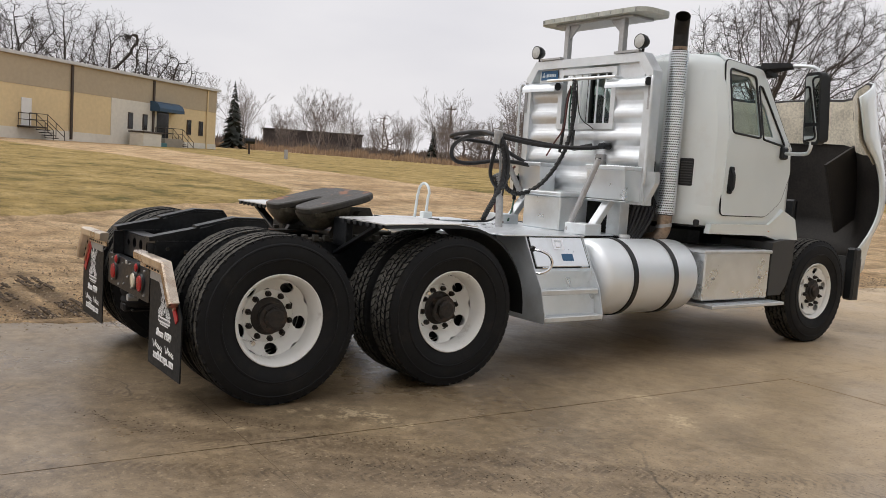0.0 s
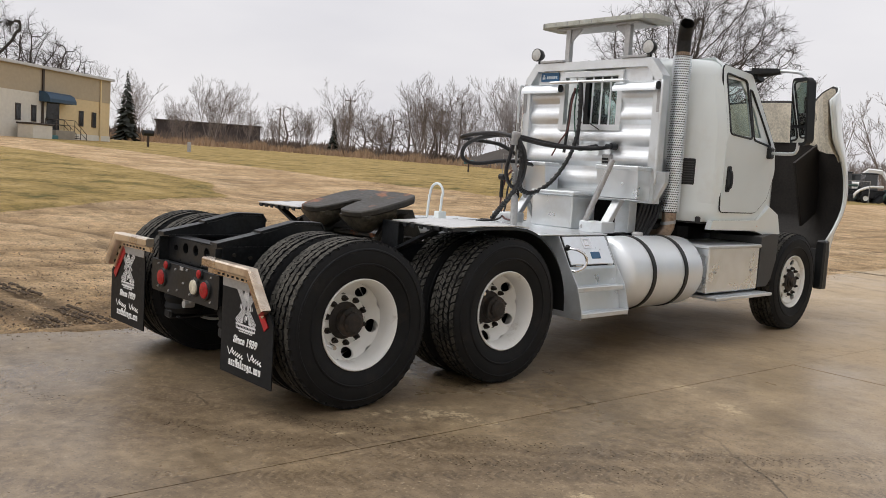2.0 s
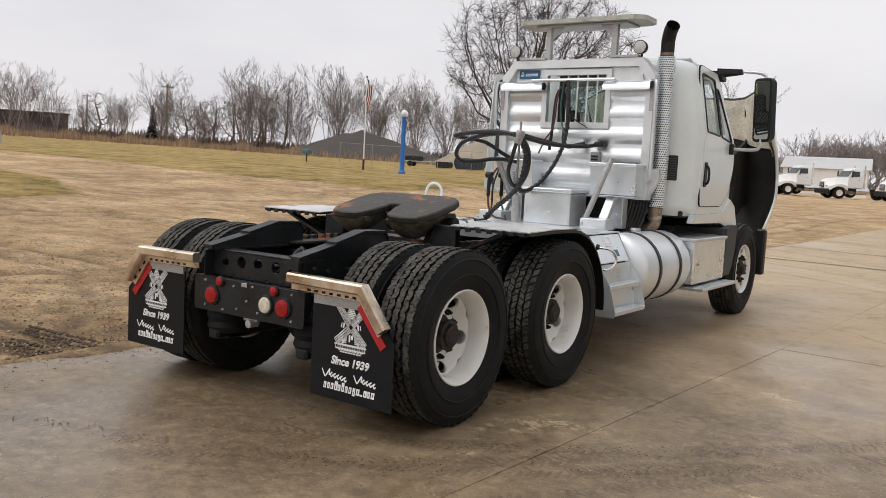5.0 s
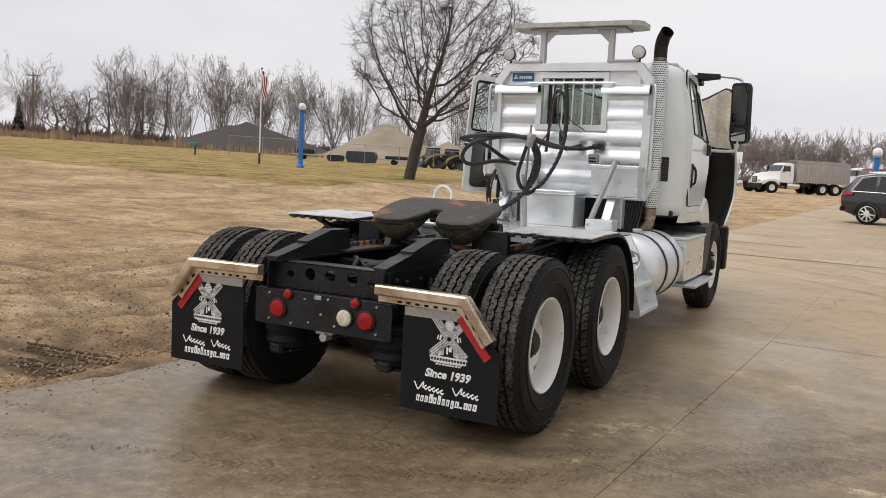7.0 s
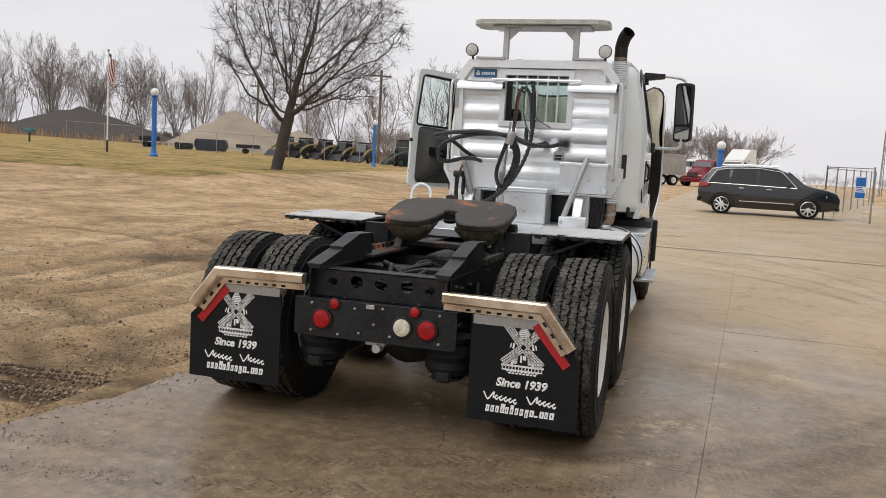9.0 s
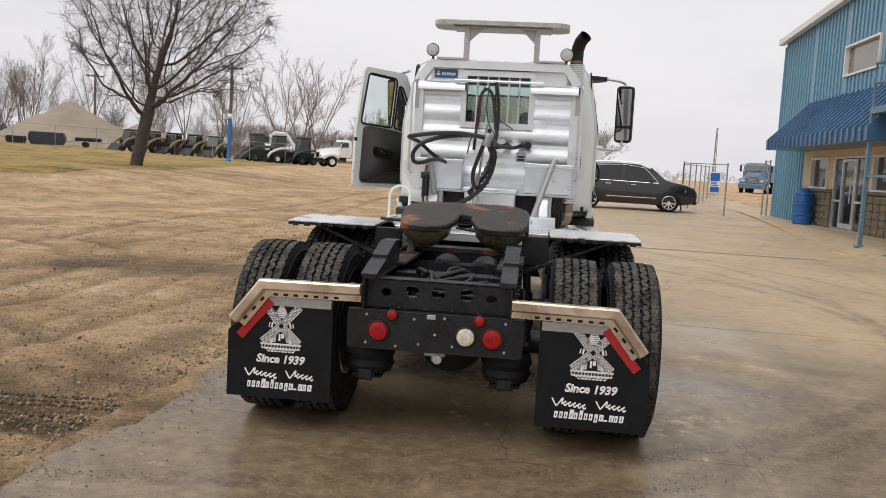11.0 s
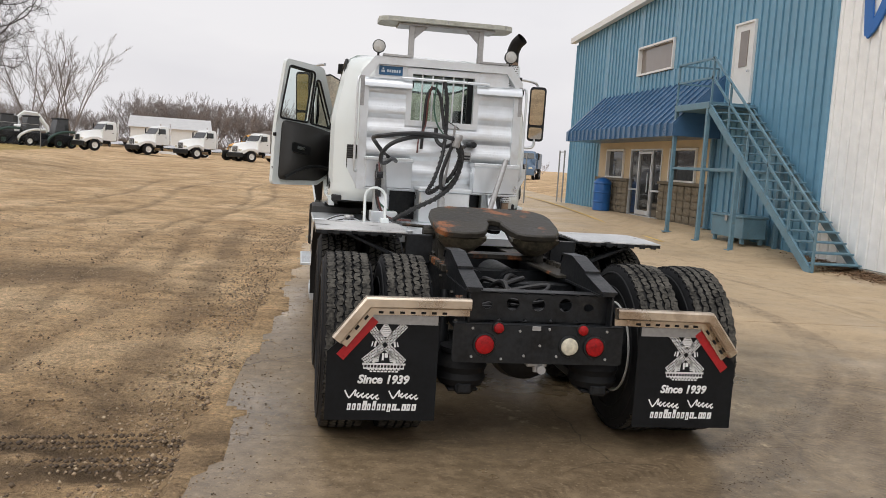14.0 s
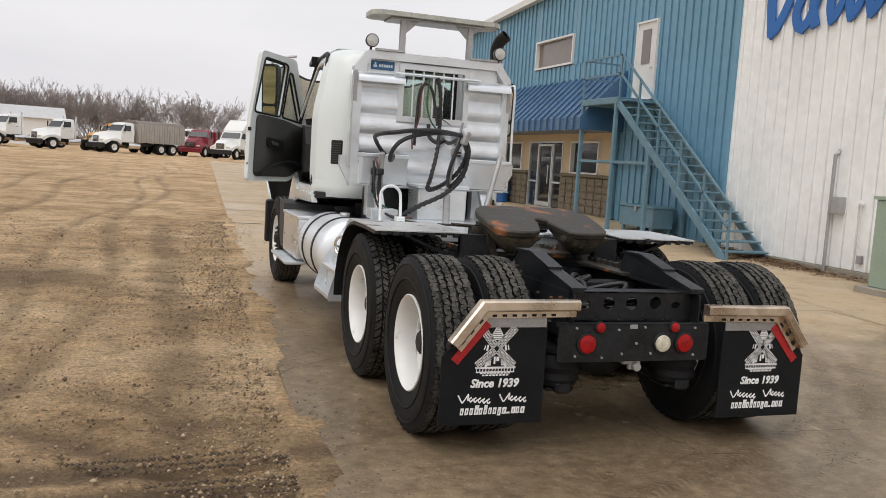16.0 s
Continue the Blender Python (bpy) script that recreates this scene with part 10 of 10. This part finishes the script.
# dark skips and trailers by the fence
CAR_BLUE = mat("faded_dark_blue_steel", (0.022, 0.030, 0.048), 0.5, var=0.3, scale=1.5)
for az, d, L, h, matl, nm, lb in ((-31.4, 92, 3.2, 1.25, CAR_BLUE, "dump_skip", "dark blue steel skip by the fence"), (-33.1, 90, 1.5, 0.7, BLACK, "machine_part", "dark machine part on the ground"), (-35.0, 92, 3.8, 1.15, GALV, "flat_trailer", "flat trailer loaded with dark gear"), (-28.9, 96, 4.8, 1.0, GALV, "flat_trailer", "grey flat trailer by the fence")):
    x, y = polar(az, d, 0.52, -5.9)
    ob = thing(nm, lb, "trailer" if "trailer" in nm else "container", Matrix.Translation((x, y, ground_z(x, y))) @ Matrix.Rotation(radians(25), 4, "Z"))
    if "trailer" in nm:
        part("deck", bm_box(bmesh.new(), (-L / 2, -0.9, 0.50), (L / 2, 0.9, 0.60), 0.02), matl, ob, smooth=0)
        part("cargo", bm_box(bmesh.new(), (-L / 3, -0.7, 0.60), (L / 5, 0.7, h), 0.08), BLACK, ob)
        for yy in (-1.0, 1.0):
            bm = bmesh.new()
            bm_cyl(bm, (-0.6, yy, 0.30), (-0.6, yy * 0.8, 0.30), 0.30, 0.30, 16)
            part("wheel", bm, RUBBER, ob)
        part("hitch", bm_box(bmesh.new(), (L / 2, -0.05, 0.45), (L / 2 + 1.0, 0.05, 0.53)), matl, ob, smooth=0)
    else:
        bm = bmesh.new()
        bm_loft(bm, [[(-L / 2 * f, -1.1, z), (L / 2 * f, -1.1, z), (L / 2 * f, 1.1, z), (-L / 2 * f, 1.1, z)] for f, z in ((0.85, 0.05), (1.0, h * 0.45), (1.0, h * 0.75), (0.9, h))])
        part("body", bm, matl, ob, smooth=20)
        for k in range(5):
            bm = bmesh.new()
            xk = -L / 2 + (k + 0.5) * L / 5
            bm_box(bm, (xk - 0.05, -1.16, h * 0.2), (xk + 0.05, -1.08, h * 0.75))
            part("rib", bm, matl, ob, smooth=0)

# chain-link fence along the equipment yard
WIRE = mat("fence_wire_grey", (0.30, 0.30, 0.29), 0.6, 0.5)


def fence(name, label, x0, y0, x1, y1, step, h, mesh_gap=0.25):
    fn = thing(name, label, "fence")
    n = max(1, int(math.hypot(x1 - x0, y1 - y0) / step))
    for k in range(n + 1):
        x, y = x0 + (x1 - x0) * k / n, y0 + (y1 - y0) * k / n
        z = ground_z(x, y)
        bm = bmesh.new()
        bm_cyl(bm, (x, y, z - 0.1), (x, y, z + h + 0.06), 0.03, 0.03, 8)
        part("post", bm, WIRE, fn)
    bm = bmesh.new()
    L = math.hypot(x1 - x0, y1 - y0)
    bm_tube(bm, [(x0 + (x1 - x0) * k / n, y0 + (y1 - y0) * k / n, ground_z(x0 + (x1 - x0) * k / n, y0 + (y1 - y0) * k / n) + h) for k in range(n + 1)], 0.02, 6)
    part("top_rail", bm, WIRE, fn)
    vs, fs = [], []
    m_ = int(L / mesh_gap)
    for k in range(m_):
        for sg in (1, -1):
            f0, f1 = k / m_, min(1.0, max(0.0, (k + sg * h / mesh_gap) / m_))
            a = Vector((x0 + (x1 - x0) * f0, y0 + (y1 - y0) * f0, 0))
            b_ = Vector((x0 + (x1 - x0) * f1, y0 + (y1 - y0) * f1, 0))
            hh = h if abs(f1 - f0) * L > h * 0.98 else abs(f1 - f0) * L
            b0 = len(vs)
            za, zb = ground_z(a.x, a.y) + 0.05, ground_z(b_.x, b_.y) + hh
            t = 0.0022
            vs += [(a.x, a.y, za - t), (a.x, a.y, za + t), (b_.x, b_.y, zb + t), (b_.x, b_.y, zb - t)]
            fs.append((b0, b0 + 1, b0 + 2, b0 + 3))
    me_ = bpy.data.meshes.new("wire_mesh")
    me_.from_pydata(vs, [], fs)
    me_.materials.append(WIRE)
    new("wire_mesh", me_).parent = fn
    return fn


fence("yard_fence", "grey chain-link fence round the equipment yard", *polar(-40, 82, 0.5, -5.9), *polar(-17, 80, 0.5, -5.9), 3.2, 1.9)
fence("gate_fence", "chain-link gate panel beside the workshop", 6.3, 29.5, 7.55, 27.3, 1.3, 1.95, 0.06)
fence("gate_fence", "slim fence return at the workshop corner", 8.95, 26.75, 8.95, 27.4, 0.65, 2.0, 0.06)
fence("side_fence", "grey chain-link fence behind the car", 6.3, 29.5, 12.0, 52.0, 3.0, 1.9, 0.25)
sg_ = thing("gate_sign", "blue and white notice on the gate", "sign", Matrix.Translation((7.22, 27.72, 1.52)) @ Matrix.Rotation(radians(-58), 4, "Z"))
part("board", bm_box(bmesh.new(), (-0.27, -0.01, -0.40), (0.27, 0.01, 0.40), 0.003), TRIM_WHITE, sg_, smooth=0)
bm = bmesh.new()
for s in (-1, 1):
    bm_box(bm, (-0.24, s * 0.014 - 0.002, 0.06), (0.24, s * 0.014 + 0.002, 0.37))
    bm_box(bm, (-0.24, s * 0.014 - 0.002, -0.36), (0.24, s * 0.014 + 0.002, -0.16))
    for k in range(3):
        bm_box(bm, (-0.2, s * 0.014 - 0.002, -0.12 + 0.06 * k), (0.2 - 0.06 * k, s * 0.014 + 0.002, -0.09 + 0.06 * k))
part("print", bm, SIGN_BLUE, sg_, "blue bars", smooth=0)
# radio mast and gear beyond the gate
mast = thing("radio_mast", "slim lattice mast far beyond the gate", "mast", Matrix.Translation((17.9, 82.4, 0.7)))
bm = bmesh.new()
for dx, dy in ((-0.15, 0), (0.15, 0), (0, 0.2)):
    bm_cyl(bm, (dx, dy, 0), (dx * 0.4, dy * 0.4, 6.2), 0.04, 0.03, 5)
part("legs", bm, WIRE, mast)
bm = bmesh.new()
for k in range(14):
    z = 0.4 * k
    bm_cyl(bm, (-0.14, 0, z), (0.14, 0, z + 0.4), 0.02, 0.02, 4)
part("lattice", bm, WIRE, mast)
parked_truck(19.6, 73.0, (-0.35, -0.94), TBLUE, "box", "grey-blue truck far beyond the gate")

# ---------------------------------------------------------------- dark SUV
CAR = mat("dark_grey_car_paint", (0.018, 0.019, 0.022), 0.22, 0.3, var=0.15, scale=1.0, coat=0.8)
suv = thing("parked_suv", "dark grey SUV with chrome window trim and alloy wheels", "car", Matrix.Translation((4.10, 28.75, 0.275)) @ Matrix.Rotation(radians(-93), 4, "Z"))
# local +y forward; half-width sections from sill to roof along the length
side = [(-2.40, 0.62, 1.00, 1.05), (-2.30, 0.42, 1.08, 1.25), (-1.95, 0.30, 1.12, 1.68), (-1.4, 0.26, 1.12, 1.79), (-0.6, 0.25, 1.10, 1.83), (0.3, 0.25, 1.08, 1.80), (0.75, 0.25, 1.07, 1.64), (1.25, 0.25, 1.07, 1.26), (1.6, 0.26, 1.05, 1.17), (2.1, 0.30, 1.00, 1.09), (2.42, 0.36, 0.90, 0.99), (2.54, 0.46, 0.72, 0.80)]
bm = bmesh.new()
rows_ = []
for y_, zs, zb, zr in side:
    w = 0.98 - 0.16 * sstep(1.6, 2.6, y_) - 0.14 * sstep(-1.7, -2.4, y_)
    wr = w * (0.74 if zr > zb + 0.2 else 0.88)
    rows_.append([(s * q, y_, z) for s, q, z in ((-1, w * 0.9, zs), (-1, w, zs + 0.12), (-1, w * 1.0, zs + (zb - zs) * 0.6), (-1, w * 0.965, zb), (-1, (w * 0.965 + wr) / 2, (zb + zr) / 2 + 0.02), (-1, wr, zr - 0.02), (-1, wr * 0.6, zr + 0.02), (1, wr * 0.6, zr + 0.02), (1, wr, zr - 0.02), (1, (w * 0.965 + wr) / 2, (zb + zr) / 2 + 0.02), (1, w * 0.965, zb), (1, w * 1.0, zs + (zb - zs) * 0.6), (1, w, zs + 0.12), (1, w * 0.9, zs))])
bm_loft(bm, rows_)
body = part("body", bm, CAR, suv, smooth=50)
for s in (1, -1):
    for ring in ([(-2.02, 1.18), (-1.35, 1.17), (-1.30, 1.66), (-1.72, 1.60)], [(-1.25, 1.17), (-0.35, 1.15), (-0.35, 1.72), (-1.20, 1.68)], [(-0.25, 1.15), (0.98, 1.13), (0.50, 1.62), (-0.25, 1.72)]):
        bm = bmesh.new()
        fx = lambda z: s * (0.955 - 0.20 * max(0.0, z - 1.1) / 0.7)
        bm_loft(bm, [[(fx(z) + s * d, y_, z) for y_, z in rounded(ring, 0.06)] for d in (-0.04, 0.012)])
        part("side_window", bm, TINTED, suv, "dark side window", smooth=0)
    bm = bmesh.new()
    outl = rounded([(-2.10, 1.14), (1.08, 1.09), (0.52, 1.66), (-0.3, 1.76), (-1.3, 1.71), (-1.78, 1.64)], 0.06)
    bm_tube(bm, [(s * (0.972 - 0.20 * max(0.0, z - 1.1) / 0.7), y_, z) for y_, z in outl + outl[:1]], 0.014, 5, False)
    part("window_trim", bm, CHROME, suv, "chrome window trim")
    bm = bmesh.new()
    bm_box(bm, (s * 0.985 - 0.012, -0.9, 0.50), (s * 0.985 + 0.012, 1.0, 0.53), 0.004)
    part("door_trim", bm, CHROME, suv, "chrome door strip", smooth=0)
    for y_ in (-0.85, 0.1):
        bm = bmesh.new()
        bm_box(bm, (s * 0.985 - 0.02, y_ - 0.1, 0.98), (s * 0.985 + 0.02, y_ + 0.1, 1.015), 0.01)
        part("door_handle", bm, CHROME, suv)
    bm = bmesh.new()
    bm_box(bm, (s * 1.05 - 0.1, 0.72, 1.10), (s * 1.05 + 0.1, 0.84, 1.26), 0.04)
    part("door_mirror", bm, CAR, suv)
    bm = bmesh.new()
    bm_loft(bm, [[(s * 0.86, -2.32, 1.0), (s * 0.97, -2.05, 1.02), (s * 0.95, -2.0, 1.12), (s * 0.82, -2.30, 1.15)], [(s * 0.88, -2.36, 1.0), (s * 0.99, -2.05, 1.02), (s * 0.97, -2.0, 1.12), (s * 0.84, -2.34, 1.15)]])
    part("tail_light", bm, RED_LENS, suv, "red tail light")
    bm = bmesh.new()
    bm_loft(bm, [[(s * 0.70, 2.45, 0.74), (s * 0.86, 2.05, 0.80), (s * 0.85, 2.05, 0.90), (s * 0.69, 2.42, 0.84)], [(s * 0.72, 2.50, 0.74), (s * 0.90, 2.08, 0.80), (s * 0.89, 2.08, 0.90), (s * 0.71, 2.46, 0.84)]])
    part("headlight", bm, CLEAR_LENS, suv, "clear headlight")
    for y_ in (-1.52, 1.50):
        bm = bmesh.new()
        M = Matrix.Translation((s * 0.86, y_, 0.37)) @ Matrix.Rotation(radians(90 * s), 4, "Y")
        bm_lathe(bm, [(0.25, -0.10), (0.33, -0.11), (0.37, -0.08), (0.37, 0.08), (0.33, 0.12), (0.27, 0.13), (0.25, 0.10)], M, 36)
        wh = part("wheel", bm, RUBBER, suv)
        bm = bmesh.new()
        bm_lathe(bm, [(0.27, 0.128), (0.255, 0.135), (0.245, 0.11), (0.24, 0.03)], M, 36)
        for k in range(9):
            a = 2 * math.pi * k / 9
            c, sn = math.cos(a), math.sin(a)
            pts = [M @ Vector((r * c - t * sn, r * sn + t * c, h)) for r, t, h in ((0.05, -0.028, 0.12), (0.245, -0.024, 0.105), (0.245, 0.024, 0.105), (0.05, 0.028, 0.12))]
            pts2 = [M @ Vector((r * c - t * sn, r * sn + t * c, h)) for r, t, h in ((0.05, -0.028, 0.08), (0.245, -0.024, 0.07), (0.245, 0.024, 0.07), (0.05, 0.028, 0.08))]
            bm_loft(bm, [pts2, pts])
        bm_cyl(bm, M @ Vector((0, 0, 0.07)), M @ Vector((0, 0, 0.125)), 0.06, 0.055, 16)
        part("alloy_rim", bm, ALU, wh, "silver multi-spoke rim")
        bm = bmesh.new()
        bm_lathe(bm, [(0.0, 0.02), (0.245, 0.02)], M, 24)
        part("brake_disc", bm, DARK, wh)
        bm = bmesh.new()
        bm_tube(bm, [(s * 0.975, y_ + 0.42 * math.cos(radians(a)), 0.37 + 0.42 * math.sin(radians(a))) for a in range(-12, 193, 12)], 0.028, 6)
        part("wheel_arch", bm, BLACK_PLASTIC, suv, "black wheel arch edge")
bm = bmesh.new()
bm_loft(bm, [[(-0.66, 0.74, 1.65), (0.66, 0.74, 1.65), (0.80, 1.30, 1.20), (-0.80, 1.30, 1.20)], [(-0.66, 0.78, 1.68), (0.66, 0.78, 1.68), (0.80, 1.34, 1.22), (-0.80, 1.34, 1.22)]])
part("windscreen", bm, TINTED, suv, smooth=0)
for s in (1, -1):
    bm = bmesh.new()
    bm_tube(bm, [(s * 0.70, -1.6, 1.83), (s * 0.72, -0.6, 1.875), (s * 0.70, 0.4, 1.84)], 0.02, 6)
    part("roof_rail", bm, CHROME, suv, "silver roof rail")
bm = bmesh.new()
bm_box(bm, (-0.9, -2.42, 0.42), (0.9, -2.30, 0.62), 0.05)
bm_box(bm, (-0.85, 2.40, 0.34), (0.85, 2.56, 0.5), 0.05)
part("bumper_trim", bm, BLACK_PLASTIC, suv)


# ---------------------------------------------------------------- concrete panels of the yard
pavement = thing("concrete_yard", "stained damp concrete yard in large panels, gritty at the edge", "pavement", kind="structure")
VD = Vector((0.053, 1.0, 0)).normalized()
UD = Vector((VD.y, -VD.x, 0))
O_ = Vector((-1.77, 0, 0))
random.seed(11)
for iu in range(6):
    for iv in range(-4, 13):
        u0, u1 = iu * 3.66 + 0.0011, (iu + 1) * 3.66 - 0.0011
        v0, v1 = iv * 4.57 - 0.9 + 0.0011, (iv + 1) * 4.57 - 0.9 - 0.0011
        c = O_ + UD * (u0 + u1) / 2 + VD * (v0 + v1) / 2
        if c.x > WX + 3.0:
            continue
        dz = random.uniform(-0.003, 0.003)
        bm = bmesh.new()
        nu, nv = (2, 2) if c.x < 4 else (6, 4)
        grid = []
        for j in range(nv + 1):
            row = []
            for i in range(nu + 1):
                p = O_ + UD * (u0 + (u1 - u0) * i / nu) + VD * (v0 + (v1 - v0) * j / nv)
                row.append(bm.verts.new((p.x, p.y, ground_z(p.x, p.y) + dz)))
            grid.append(row)
        for j in range(nv):
            for i in range(nu):
                bm.faces.new((grid[j][i], grid[j][i + 1], grid[j + 1][i + 1], grid[j + 1][i]))
        rim = grid[0] + [r[-1] for r in grid[1:]] + grid[-1][-2::-1] + [r[0] for r in grid[-2:0:-1]]
        low = [bm.verts.new(v.co - Vector((0, 0, 0.14))) for v in rim]
        for i in range(len(rim)):
            j = (i + 1) % len(rim)
            bm.faces.new((rim[i], low[i], low[j], rim[j]))
        part("panel", bm, CONCRETE, pavement, smooth=0)


# ---------------------------------------------------------------- split-face blocks of the office wainscot
random.seed(17)
kinds = []
for k in range(4):
    bm = bmesh.new()
    a = [bm.verts.new((x, y, z)) for x, y, z in ((0, -0.195, -0.095), (0, 0.195, -0.095), (0, 0.195, 0.095), (0, -0.195, 0.095))]
    g = []
    for j in range(4):
        row = []
        for i in range(5):
            dx = -0.055 if 0 < i < 4 and 0 < j < 3 else -0.035
            row.append(bm.verts.new((dx - random.uniform(0, 0.025), -0.193 + 0.0965 * i, -0.093 + 0.062 * j)))
        g.append(row)
    for j in range(3):
        for i in range(4):
            bm.faces.new((g[j][i], g[j + 1][i], g[j + 1][i + 1], g[j][i + 1]))
    bm.faces.new([a[0], a[1]] + g[0][::-1])
    bm.faces.new([a[2], a[3]] + g[3])
    bm.faces.new([a[1], a[2]] + [r[4] for r in g[::-1]])
    bm.faces.new([a[3], a[0]] + [r[0] for r in g])
    kinds.append(to_mesh("block", bm, BLOCK, 0))
for y0, y1 in ((14.9, 17.93), (20.38, 23.3)):
    n_ = int((y1 - y0) / 0.4)
    for row in range(7):
        for i in range(n_):
            ob = new("block", kinds[random.randrange(4)])
            ob.parent = shop
            yy = y0 + 0.2 + (y1 - y0 - 0.4) * i / (n_ - 1) + (0.0 if row % 2 else 0.0)
            ob.location = (WX - 0.02, yy, 0.12 + 0.2 * row)
